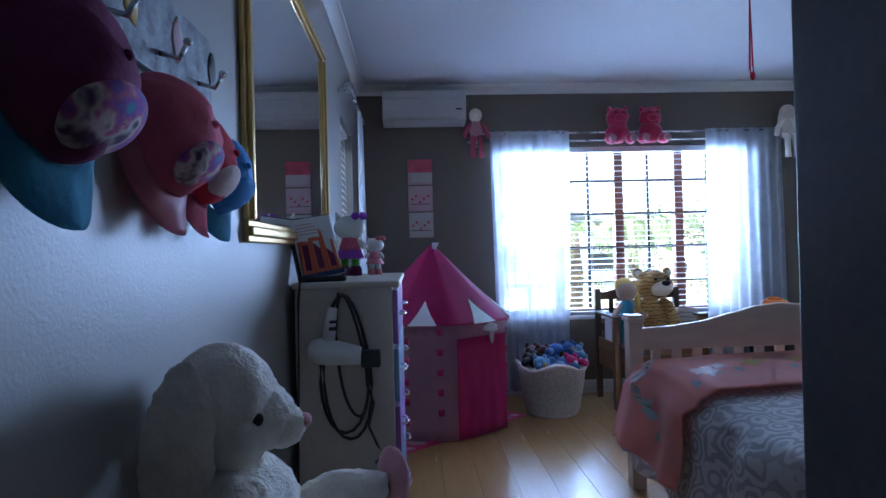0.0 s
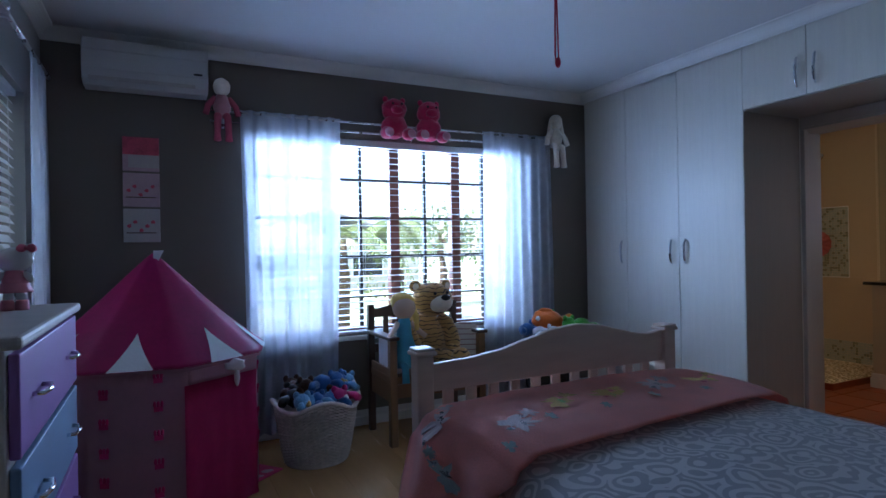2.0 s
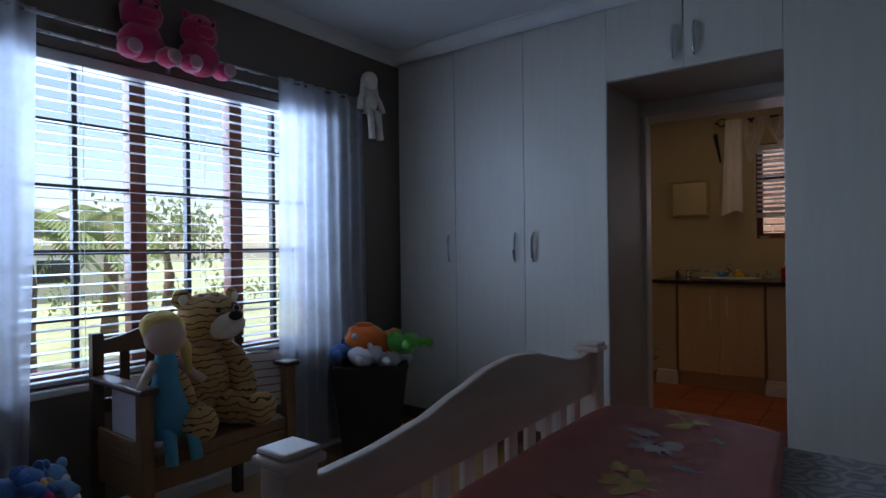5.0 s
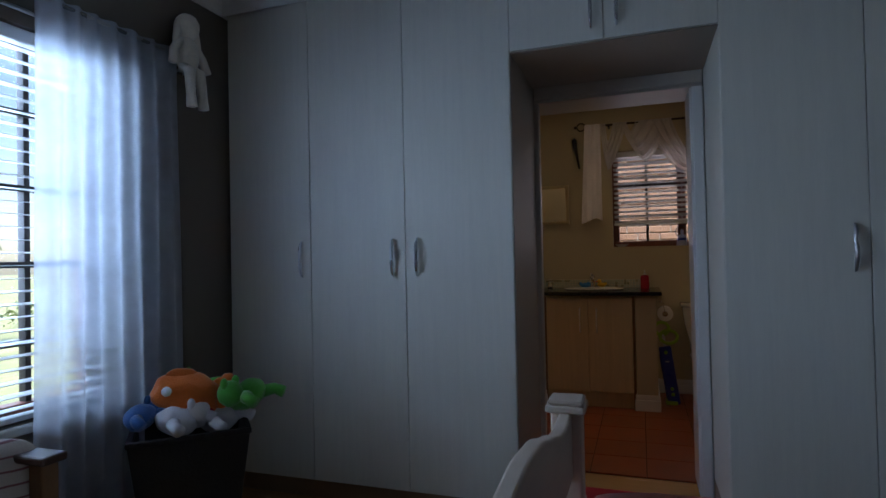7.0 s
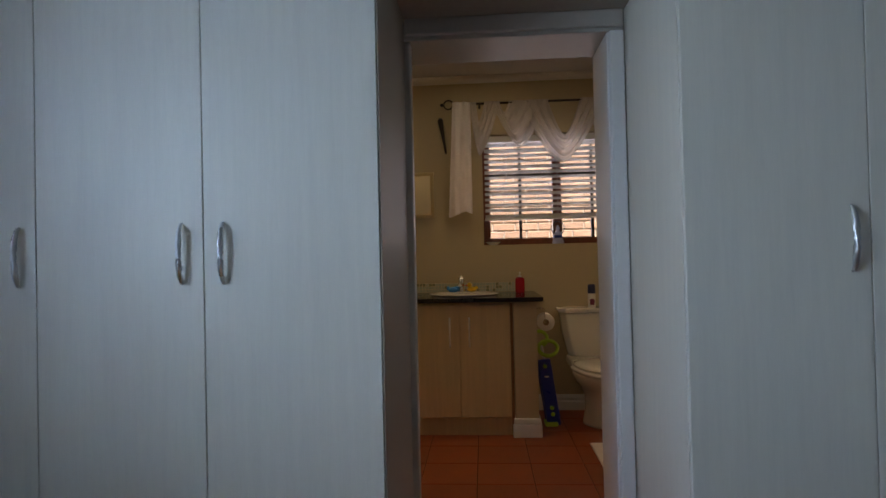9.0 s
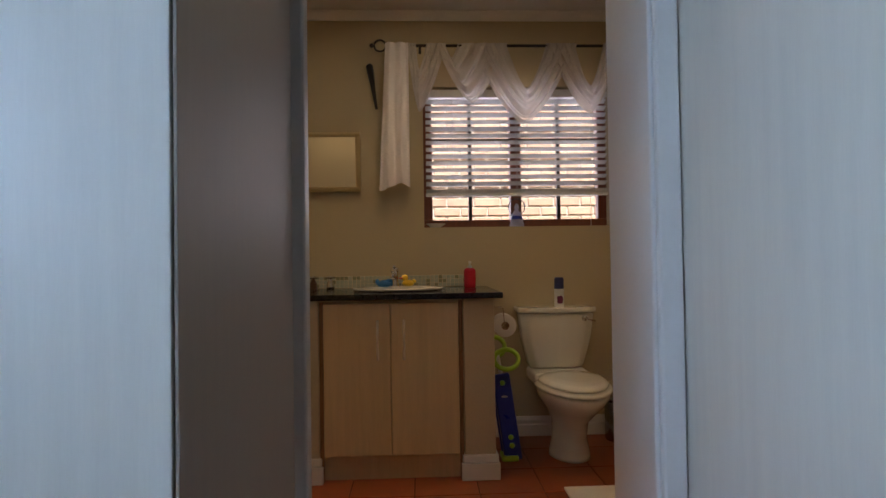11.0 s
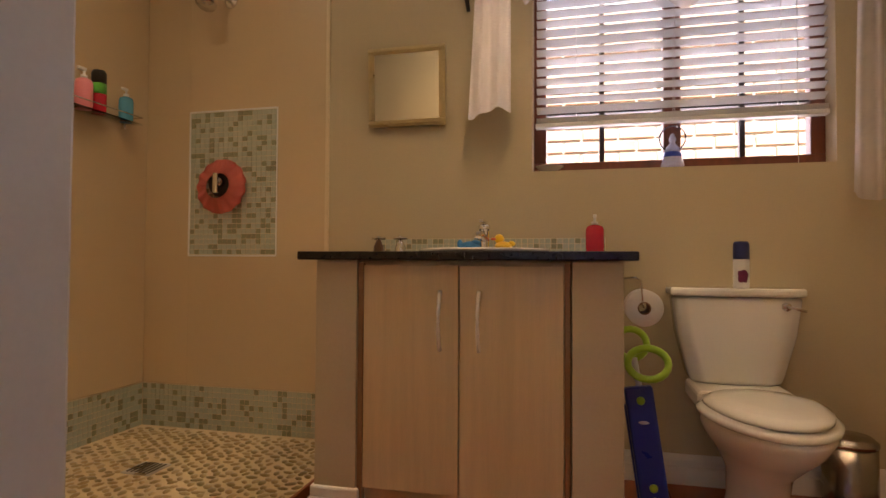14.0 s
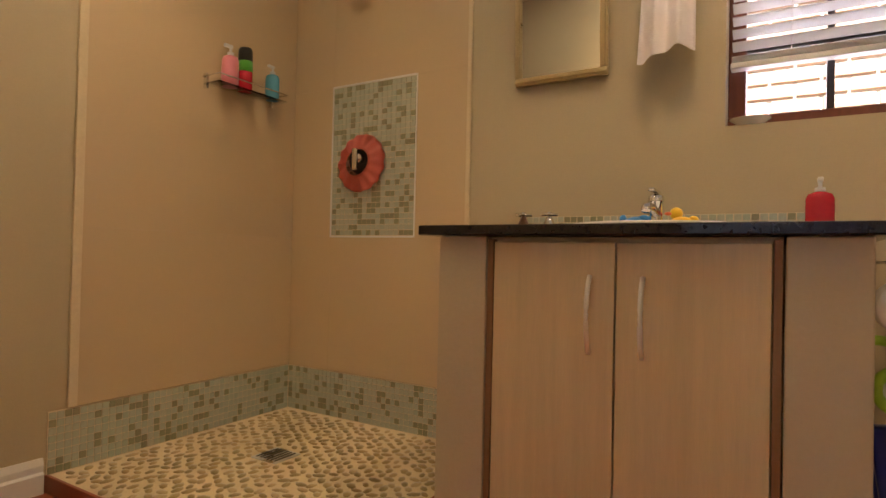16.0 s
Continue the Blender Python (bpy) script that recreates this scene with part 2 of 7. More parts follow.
PLUSHW = mat("cream_plush", (0.90, 0.81, 0.68), 1.0, scale=30, var=0.12, bump=1.0, fine=170, sheen=0.6)
PLUSHP = mat("pink_plush", (0.62, 0.30, 0.34), 1.0, scale=30, var=0.12, bump=1.0, fine=170, sheen=0.5)
PLUSHHOT = mat("crimson_plush", (0.60, 0.020, 0.10), 1.0, scale=30, var=0.15, bump=1.0, fine=170, sheen=0.5)
TIGER = stripe_mat("tiger_plush", (0.60, 0.35, 0.12), (0.04, 0.025, 0.02), 11.0, 6.0, 0.87)
CUSHION = stripe_mat("striped_cushion", (0.68, 0.60, 0.52), (0.30, 0.12, 0.12), 9.0, 0.6, 0.90)
BLUEP = mat("blue_plush", (0.05, 0.16, 0.42), 1.0, bump=1.0, fine=170, sheen=0.4, var=0.2)
LBLUEP = mat("light_blue_plush", (0.18, 0.40, 0.62), 1.0, bump=1.0, fine=170, sheen=0.4, var=0.2)
PURPLEP = mat("purple_plush", (0.24, 0.05, 0.40), 1.0, bump=1.0, fine=170, sheen=0.4, var=0.2)
GREENP = mat("green_plush", (0.10, 0.45, 0.05), 1.0, bump=1.0, fine=170, sheen=0.4, var=0.2)
ORANGEP = mat("orange_plush", (0.85, 0.19, 0.02), 1.0, bump=1.0, fine=170, sheen=0.4, var=0.2)
BROWNP = mat("brown_plush", (0.10, 0.045, 0.02), 1.0, bump=1.0, fine=170, sheen=0.4, var=0.2)
MAROON = mat("maroon_fabric", (0.17, 0.025, 0.085), 0.9, bump=0.4, var=0.25)
REDF = mat("red_fabric", (0.55, 0.02, 0.05), 0.8, bump=0.3, var=0.2)
ROSEF = mat("rose_fabric", (0.62, 0.12, 0.18), 0.85, bump=0.4, var=0.2)
TEALF = mat("teal_fabric", (0.08, 0.33, 0.46), 0.8, bump=0.3, var=0.2)
BLUEF = mat("blue_fabric", (0.05, 0.25, 0.60), 0.8, bump=0.3, var=0.2)
LILACF = mat("purple_fabric", (0.32, 0.06, 0.48), 0.7, bump=0.3, var=0.2)
SKIN = mat("pale_cloth_doll", (0.70, 0.50, 0.38), 0.8, var=0.05)
HAIR = mat("straw_blond_yarn", (0.80, 0.58, 0.17), 0.9, var=0.2, bump=0.6)
WHITEP = mat("white_plastic", (0.75, 0.75, 0.74), 0.35, scale=4, var=0.03)
CASEP = mat("aged_white_plastic", (0.58, 0.57, 0.55), 0.4, scale=4, var=0.04)
WHITEGLOSS = mat("white_glazed_ceramic", (0.76, 0.74, 0.68), 0.12, scale=4, var=0.02, coat=0.4)
DRESSERW = mat("whitewashed_board", (0.60, 0.53, 0.46), 0.55, scale=4, var=0.10, stretch=(1, 5, 1), bump=0.05)
DRAWP = mat("purple_drawer_paint", (0.34, 0.15, 0.42), 0.45, scale=6, var=0.10)
DRAWB = mat("blue_grey_drawer_paint", (0.20, 0.30, 0.44), 0.45, scale=6, var=0.10)
ORANGEW = mat("orange_frame_paint", (0.66, 0.13, 0.05), 0.4, var=0.1)
CORD = mat("dark_rubber_cord", (0.02, 0.02, 0.022), 0.5)
CARD_R = mat("printed_red_pink", (0.60, 0.10, 0.15), 0.8, scale=12, var=0.4)
CARD_P = mat("printed_pale_pink", (0.52, 0.36, 0.38), 0.8, scale=12, var=0.15)
CARD_W = mat("printed_off_white", (0.50, 0.46, 0.43), 0.8, scale=12, var=0.12)
POSTER = mat("grey_printed_panel", (0.24, 0.26, 0.28), 0.5, scale=22, var=0.8)
COUNTER = mat("black_granite", (0.014, 0.011, 0.012), 0.15, scale=60, var=0.5, fine=200)
BIRCH = mat("pale_birch_board", (0.63, 0.48, 0.275), 0.42, scale=4, var=0.10, fine=40, stretch=(9, 9, 0.5), bump=0.03)
BIRCHEDGE = mat("brown_edging", (0.22, 0.115, 0.05), 0.5)
PLASTER = mat("beige_plaster_pier", (0.52, 0.43, 0.29), 0.6, scale=2, var=0.06, bump=0.2)
TERRA = mat("terracotta_tile", (0.27, 0.066, 0.025), 0.36, scale=5, var=0.25, per_object=0.10, bump=0.04)
GROUT = mat("grout", (0.45, 0.38, 0.28), 0.9, var=0.15, bump=0.3)
DARKGROUT = mat("dark_grout", (0.12, 0.05, 0.03), 0.9)
GREENISH = [(0.52, 0.56, 0.46), (0.47, 0.53, 0.44), (0.56, 0.58, 0.48), (0.50, 0.55, 0.46), (0.25, 0.24, 0.15), (0.54, 0.57, 0.47), (0.27, 0.28, 0.17), (0.52, 0.56, 0.47)]
GREENISH = [tuple(0.68 * c + 0.32 * m for c, m in zip(g, (0.36, 0.36, 0.25))) for g in GREENISH]
MOSAIC = island_mat("green_glass_mosaic", GREENISH, 0.12)
MOSAICP = island_mat("green_glass_mosaic_piece", GREENISH, 0.12, per_object=True)
STONES = [(0.42, 0.31, 0.15), (0.48, 0.37, 0.20), (0.38, 0.29, 0.14), (0.52, 0.41, 0.24), (0.34, 0.27, 0.14)]
PEBBLE = island_mat("river_pebble", STONES, 0.35)
PEBBLEP = island_mat("river_pebble_piece", STONES, 0.35, per_object=True)
CREAMGROUT = mat("cream_grout", (0.70, 0.59, 0.40), 0.8, var=0.1, bump=0.3)
BRICKM = mat("orange_face_brick", (0.33, 0.205, 0.145), 0.85, scale=12, var=0.25, bump=0.5, per_object=0.18)
MORTAR = mat("pale_mortar", (0.36, 0.31, 0.27), 0.95, bump=0.3)
GRASS = mat("dry_lawn", (0.32, 0.37, 0.21), 0.95, scale=1.5, var=0.4, bump=0.5)
BARK = mat("tree_bark", (0.12, 0.08, 0.05), 0.95, scale=10, var=0.3, bump=0.6)
LEAF = mat("green_leaves", (0.15, 0.20, 0.065), 0.6, scale=2, var=0.4)
ROOFM = mat("grey_roof_sheet", (0.35, 0.33, 0.31), 0.7, var=0.15)
PLASTERW = mat("cream_house_wall", (0.6, 0.55, 0.46), 0.8, var=0.08)
PLASTICG = mat("lime_green_plastic", (0.36, 0.60, 0.05), 0.35, var=0.05)
PLASTICB = mat("royal_blue_plastic", (0.015, 0.035, 0.30), 0.3, var=0.06)
CORAL = mat("coral_foam", (0.85, 0.24, 0.19), 0.7, var=0.08)
TISSUE = mat("tissue_paper", (0.80, 0.77, 0.72), 0.95, var=0.04, bump=0.3)
REDSOAP = plain_glass("red_liquid_bottle", (0.75, 0.03, 0.05))
REDP = mat("red_plastic", (0.50, 0.02, 0.04), 0.25, var=0.05)
PINKP = mat("pink_bottle_plastic", (0.75, 0.25, 0.30), 0.3, var=0.05)
CYANP = mat("cyan_bottle_plastic", (0.10, 0.35, 0.50), 0.25, var=0.05)
DARKBLUE = mat("navy_can_paint", (0.02, 0.025, 0.10), 0.3, var=0.05)
YELLOWR = mat("yellow_rubber", (0.85, 0.55, 0.03), 0.35, var=0.04)
CLEAR = plain_glass("clear_acrylic", (0.95, 0.97, 0.98), ior=1.12)
PRINTMIX = mat("printed_cloth_panel", (0.30, 0.10, 0.42), 0.8, bump=0.3)
pn_, pl_ = PRINTMIX.node_tree.nodes, PRINTMIX.node_tree.links
p_tc, p_ns, p_cr = pn_.new("ShaderNodeTexCoord"), pn_.new("ShaderNodeTexNoise"), pn_.new("ShaderNodeValToRGB")
p_ns.inputs["Scale"].default_value, p_ns.inputs["Detail"].default_value = 26, 2
while len(p_cr.color_ramp.elements) < 5:
    p_cr.color_ramp.elements.new(0.5)
for e_, at_, c_ in zip(p_cr.color_ramp.elements, (0.30, 0.42, 0.50, 0.58, 0.68), ((0.05, 0.22, 0.36), (0.22, 0.06, 0.34), (0.42, 0.10, 0.22), (0.55, 0.42, 0.40), (0.10, 0.04, 0.10))):
    e_.position, e_.color = at_, (*c_, 1)
pl_.new(p_tc.outputs["Object"], p_ns.inputs["Vector"])
pl_.new(p_ns.outputs[0], p_cr.inputs[0])
pl_.new(p_cr.outputs[0], pn_["Principled BSDF"].inputs["Base Color"])
BULB = glow("lit_downlight_bulb", (1.0, 0.80, 0.52), 30.0)

# ---- builders ----


class Shape:
    """Collects bevelled boxes, lathes, tubes and blobs into one mesh; all in world metres."""

    def __init__(self):
        self.bm = bmesh.new()

    def add(self, other, m=None, mi=0, smooth=False):
        if m is not None:
            bmesh.ops.transform(other, matrix=m, verts=other.verts)
        for f in other.faces:
            f.material_index, f.smooth = mi, smooth
        me = bpy.data.meshes.new("tmp")
        other.to_mesh(me)
        other.free()
        self.bm.from_mesh(me)
        bpy.data.meshes.remove(me)
        return self

    def box(self, lo, hi, bevel=0.0, mi=0, seg=2, m=None):
        b = bmesh.new()
        bmesh.ops.create_cube(b, size=1)
        c = [(lo[i] + hi[i]) / 2 for i in range(3)]
        d = [abs(hi[i] - lo[i]) for i in range(3)]
        bmesh.ops.transform(b, matrix=Matrix.Translation(c) @ Matrix.Diagonal((*d, 1)), verts=b.verts)
        if bevel:
            bmesh.ops.bevel(b, geom=list(b.edges), offset=min(bevel, min(d) * 0.45), segments=seg, affect="EDGES", profile=0.5)
        return self.add(b, m, mi, False)

    def lathe(self, profile, centre, n=32, mi=0, smooth=True, m=None, sx=1.0, sy=1.0, cap=True):
        """profile: (radius, z) from bottom to top, turned round the upright through centre."""
        b = bmesh.new()
        rings = []
        for r, z in profile:
            rings.append([b.verts.new((sx * r * math.cos(2 * math.pi * i / n), sy * r * math.sin(2 * math.pi * i / n), z)) for i in range(n)])
        for a, c in zip(rings, rings[1:]):
            for i in range(n):
                b.faces.new((a[i], a[(i + 1) % n], c[(i + 1) % n], c[i]))
        if cap:
            b.faces.new(rings[0][::-1])
            b.faces.new(rings[-1])
        mm = Matrix.Translation(centre)
        return self.add(b, mm @ m if m is not None else mm, mi, smooth)

    def cyl(self, p, q, r, r2=None, n=16, mi=0, smooth=True):
        p, q = Vector(p), Vector(q)
        d = q - p
        r2 = r if r2 is None else r2
        b = bmesh.new()
        bmesh.ops.create_cone(b, cap_ends=True, segments=n, radius1=r, radius2=r2, depth=d.length)
        return self.add(b, Matrix.Translation((p + q) / 2) @ d.to_track_quat("Z", "Y").to_matrix().to_4x4(), mi, smooth)

    def ball(self, c, r, mi=0, rot=(0, 0, 0), lump=0.0, sub=3):
        """An ellipsoid, lumpy like stuffed cloth."""
        b = bmesh.new()
        bmesh.ops.create_icosphere(b, subdivisions=sub, radius=1)
        r = (r, r, r) if isinstance(r, (int, float)) else r
        if lump:
            for v in b.verts:
                v.co *= 1 + lump * noise.noise(v.co * 1.7 + Vector(c) * 9)
        return self.add(b, pose(*c, *rot) @ Matrix.Diagonal((*r, 1)), mi, True)

    def tube(self, pts, r, n=8, mi=0, closed=False):
        pts = [Vector(p) for p in pts]
        b = bmesh.new()
        rings = []
        k = len(pts)
        for i, p in enumerate(pts):
            a = pts[(i - 1) % k] if closed or i > 0 else p
            c = pts[(i + 1) % k] if closed or i < k - 1 else p
            q = (c - a).to_track_quat("Z", "Y")
            rr = r[i] if isinstance(r, (list, tuple)) else r
            rings.append([b.verts.new(p + q @ Vector((rr * math.cos(2 * math.pi * j / n), rr * math.sin(2 * math.pi * j / n), 0))) for j in range(n)])
        for i in range(k if closed else k - 1):
            a, c = rings[i], rings[(i + 1) % k]
            off = 0
            if closed and i == k - 1:
                off = min(range(n), key=lambda o: (a[0].co - c[o].co).length)
            for j in range(n):
                b.faces.new((a[j], a[(j + 1) % n], c[(j + 1 + off) % n], c[(j + off) % n]))
        if not closed:
            b.faces.new(rings[0][::-1])
            b.faces.new(rings[-1])
        bmesh.ops.recalc_face_normals(b, faces=b.faces)
        return self.add(b, None, mi, True)

    def prism(self, outline, axis, lo, hi, mi=0, bevel=0.0, smooth=False):
        """An outline of two coordinates drawn out along axis from lo to hi."""
        b = bmesh.new()

        def co(u, v, w):
            return {"x": (w, u, v), "y": (u, w, v), "z": (u, v, w)}[axis]
        f = b.faces.new([b.verts.new(co(u, v, lo)) for u, v in outline])
        ext = bmesh.ops.extrude_face_region(b, geom=[f])
        vs = [e for e in ext["geom"] if isinstance(e, bmesh.types.BMVert)]
        d = {"x": (hi - lo, 0, 0), "y": (0, hi - lo, 0), "z": (0, 0, hi - lo)}[axis]
        bmesh.ops.translate(b, verts=vs, vec=d)
        bmesh.ops.recalc_face_normals(b, faces=b.faces)
        if bevel:
            bmesh.ops.bevel(b, geom=list(b.edges), offset=bevel, segments=2, affect="EDGES", profile=0.5)
        return self.add(b, None, mi, smooth)

    def sheet(self, fn, nu, nv, mi=0, thick=0.0, smooth=True):
        """A surface fn(u, v) -> point for u, v from 0 to 1."""
        b = bmesh.new()
        vs = [[b.verts.new(fn(i / nu, j / nv)) for j in range(nv + 1)] for i in range(nu + 1)]
        for i in range(nu):
            for j in range(nv):
                b.faces.new((vs[i][j], vs[i + 1][j], vs[i + 1][j + 1], vs[i][j + 1]))
        if thick:
            bmesh.ops.solidify(b, geom=list(b.faces), thickness=thick)
        return self.add(b, None, mi, smooth)


BASE = {}


def thing(name, base, label, category, group="", kind=""):
    """An empty at the thing's base that carries its parts."""
    ob = new(name)
    ob.empty_display_size = 0.1
    ob.location = base
    BASE[ob] = Vector(base)
    return tagged(ob, label, category, group, kind)


def finish(name, shape, mats, origin):
    bmesh.ops.translate(shape.bm, verts=shape.bm.verts, vec=-Vector(origin))
    me = bpy.data.meshes.new(name)
    shape.bm.to_mesh(me)
    shape.bm.free()
    for m in (mats if isinstance(mats, (list, tuple)) else [mats]):
        me.materials.append(m)
    return new(name, me)


def part(name, shape, mats, parent, label=""):
    ob = finish(name, shape, mats, BASE[parent])
    ob.parent = parent
    BASE[ob] = BASE[parent]
    return tagged(ob, label)


def solo(name, shape, mats, label, category, group="", kind=""):
    vs = shape.bm.verts
    lo = [min(v.co[i] for v in vs) for i in range(3)]
    hi = [max(v.co[i] for v in vs) for i in range(3)]
    o = ((lo[0] + hi[0]) / 2, (lo[1] + hi[1]) / 2, lo[2])
    ob = finish(name, shape, mats, o)
    ob.location = o
    BASE[ob] = Vector(o)
    return tagged(ob, label, category, group, kind)


def structure(name, shape, mats, label="", category=""):
    return solo(name, shape, mats, label, category, kind="structure")


def pieces(name, boxes, material, parent, bevel=0.002):
    """Alike pieces as objects of their own that share one bevelled mesh per size."""
    store = {}
    for lo, hi in boxes:
        d = tuple(round(abs(hi[i] - lo[i]), 3) for i in range(3))
        if d not in store:
            s = Shape().box([-x / 2 for x in d], [x / 2 for x in d], bevel, seg=1)
            me = bpy.data.meshes.new(name)
            s.bm.to_mesh(me)
            s.bm.free()
            me.materials.append(material)
            store[d] = me
        ob = new(name, store[d])
        ob.location = Vector([(lo[i] + hi[i]) / 2 for i in range(3)]) - BASE[parent]
        ob.parent = parent


# ---- the plan ----
W, N, S, E = 0.505, 5.58, 0.45, 4.53          # bedroom: west, north, south walls and wardrobe front
H = 2.62                                       # ceiling
DL, DR, DTOP = 4.014, 3.157, 2.145             # passage through the wardrobe
FX, BX0, BX1 = 5.13, 5.40, 7.40                # door frame, bathroom west and east walls
BS, BN = 1.95, 5.69                            # bathroom south and north walls
WX0, WX1, WZ0, WZ1 = 1.66, 3.84, 0.66, 2.10    # bedroom window
BY0, BY1, BZ0, BZ1 = 2.535, 3.707, 1.29, 2.16  # bathroom window
T = 0.22

floor = structure("floor", Shape().box((W - 0.3, S - 1.2, -0.12), (BX0 - 0.1, N + 0.1, -0.012)), GROUT, "pale laminate plank floor of a bedroom", "floor")
bath_floor = structure("bathroom_floor", Shape().box((BX0 - 0.1, BS - 0.1, -0.12), (BX1 + 0.1, BN + 0.1, -0.008)), DARKGROUT, "glossy terracotta tiled bathroom floor", "floor")

s = Shape()
s.box((W - T, N, -0.1), (WX0, N + T, H + 0.1)).box((WX1, N, -0.1), (FX + 0.02, N + T, H + 0.1))
s.box((WX0, N, -0.1), (WX1, N + T, WZ0)).box((WX0, N, WZ1), (WX1, N + T, H + 0.1))
structure("wall_north", s, SHADEDWALL, "taupe grey wall with a wide window, colour darkened for its unlit side", "wall")
s = Shape()
s.box((W - T, S - 1.2, -0.1), (W, 4.45, H + 0.1)).box((W - T, 5.12, -0.1), (W, N, H + 0.1))
s.box((W - T, 4.45, -0.1), (W, 5.12, 0.95)).box((W - T, 4.45, 2.12), (W, 5.12, H + 0.1))
structure("wall_west", s, WALL, "grey painted wall with a narrow window", "wall")
s = Shape()
s.box((1.38, S - 0.15, -0.1), (BX0, S, H + 0.1)).box((W, S - 0.15, 2.06), (1.38, S, H + 0.1))
structure("wall_south", s, WALL, "grey painted wall beside the entrance", "wall")
s = Shape()
s.box((W - T, S - 1.35, -0.1), (2.4, S - 1.2, H + 0.1)).box((2.3, S - 1.2, -0.1), (2.4, S - 0.15, H + 0.1))
structure("wall_hall", s, WALL, "grey painted hall wall", "wall")
s = Shape()
s.box((FX + 0.02, S, -0.1), (BX0, 3.18, H + 0.1)).box((FX + 0.02, 4.06, -0.1), (BX0, N, H + 0.1)).box((FX + 0.02, 3.18, 2.10), (BX0, 4.06, H + 0.1))
s.box((FX + 0.02, N, -0.1), (BX0, BN + T, H + 0.1))
structure("wall_partition", s, BATHWALL, "beige wall between bedroom and bathroom", "wall")
s = Shape()
s.box((BX1, BS - T, -0.1), (BX1 + T, BY0, H + 0.1)).box((BX1, BY1, -0.1), (BX1 + T, BN + T, H + 0.1))
s.box((BX1, BY0, -0.1), (BX1 + T, BY1, BZ0)).box((BX1, BY0, BZ1), (BX1 + T, BY1, H + 0.1))
wall_east = structure("wall_east", s, BATHWALL, "beige painted bathroom wall with a window", "wall")
wall_shower = structure("wall_shower", Shape().box((BX0, BN, -0.1), (BX1, BN + T, H + 0.1)), BATHWALL, "beige bathroom wall beside the shower", "wall")
structure("wall_bath_south", Shape().box((BX0, BS - T, -0.1), (BX1, BS, H + 0.1)), BATHWALL, "beige bathroom wall", "wall")
structure("ceiling", Shape().box((W - T, S - 1.35, H), (FX + 0.05, N + T, H + 0.12)), CEIL, "white painted bedroom ceiling", "ceiling")
structure("bathroom_ceiling", Shape().box((FX + 0.05, BS - T, H), (BX1 + T, BN + T, H + 0.12)), CEIL, "white painted bathroom ceiling", "ceiling")

# Overhang out of view, added to keep sun and sky off the west window.
structure("eave_west", Shape().box((W - T - 0.85, S - 1.35, 2.34), (W - T - 0.001, N + T, 2.50), 0.01), TRIM, "unseen overhang added to shade the west window", "eave")


def cove(axis, at, lo, hi, inward, z=H, d=0.075):
    """A coved cornice along a wall."""
    out = [(at, z - d), (at + inward * 0.008, z - d)]
    out += [(at + inward * (0.008 + (d - 0.012) * (1 - math.cos(a))), z - d + (d - 0.008) * math.sin(a)) for a in [math.pi / 2 * i / 6 for i in range(7)]]
    out += [(at + inward * d, z - 0.001), (at, z - 0.001)]
    if axis == "x":
        return Shape().prism(out, "x", lo, hi)
    return Shape().prism(out, "y", lo, hi)


structure("cornice_north", cove("x", N - 0.001, W, E + 0.05, -1), TRIM, "white coved plaster cornice", "cornice")
structure("cornice_west", cove("y", W + 0.001, S, N - 0.002, 1), TRIM, "white coved plaster cornice", "cornice")
structure("cornice_wardrobe", cove("y", E - 0.022, S, N - 0.002, -1), TRIM, "white coved cornice above the wardrobe doors", "cornice")
structure("cornice_bathroom", cove("y", BX1 - 0.001, BS, BN - 0.002, -1, d=0.05), TRIM, "narrow white bathroom cornice", "cornice")


def skirt(axis, at, lo, hi, inward, h=0.11, d=0.016):
    out = [(at, 0.0), (at + inward * d, 0.0), (at + inward * d, h * 0.55), (at + inward * d * 0.6, h * 0.62), (at + inward * d * 0.7, h * 0.8), (at + inward * d * 0.35, h), (at, h)]
    return Shape().prism(out, axis, lo, hi)


structure("baseboard_north", skirt("x", N, W + 0.02, E, -1), TRIM, "white moulded skirting board", "baseboard")
structure("baseboard_west", skirt("y", W, S, N, 1), TRIM, "white moulded skirting board", "baseboard")
structure("baseboard_bath", skirt("y", BX1, BS, 3.40, -1, 0.12), TRIM, "white moulded bathroom skirting", "baseboard")
structure("baseboard_shower", skirt("x", BN, BX0, 6.28, -1, 0.12), TRIM, "white moulded bathroom skirting", "baseboard")

# bathroom door frame with its moulded edge
df = thing("door_frame", (5.24, 3.6, 0), "white painted moulded bathroom door frame", "door frame", kind="structure")
s = Shape().box((FX, 3.157, 0), (BX0 + 0.014, 3.224, 2.06), 0.006).box((FX - 0.018, 3.161, 0), (FX + 0.002, 3.216, 2.06), 0.007)
part("jamb", s, TRIM, df)
# North jamb and head: same white frame, shade painted in as brown-grey.
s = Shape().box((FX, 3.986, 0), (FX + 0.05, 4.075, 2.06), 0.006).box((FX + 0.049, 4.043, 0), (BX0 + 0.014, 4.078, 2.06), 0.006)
part("jamb", s, JAMBSHADE, df, "white jamb coloured darker for shade")
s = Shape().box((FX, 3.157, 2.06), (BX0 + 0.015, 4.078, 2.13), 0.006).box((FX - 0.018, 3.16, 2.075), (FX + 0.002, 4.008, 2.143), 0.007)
part("head", s, JAMBSHADE, df, "white head coloured darker for shade")

# ---- wardrobe wall ----
GX = E + 0.02


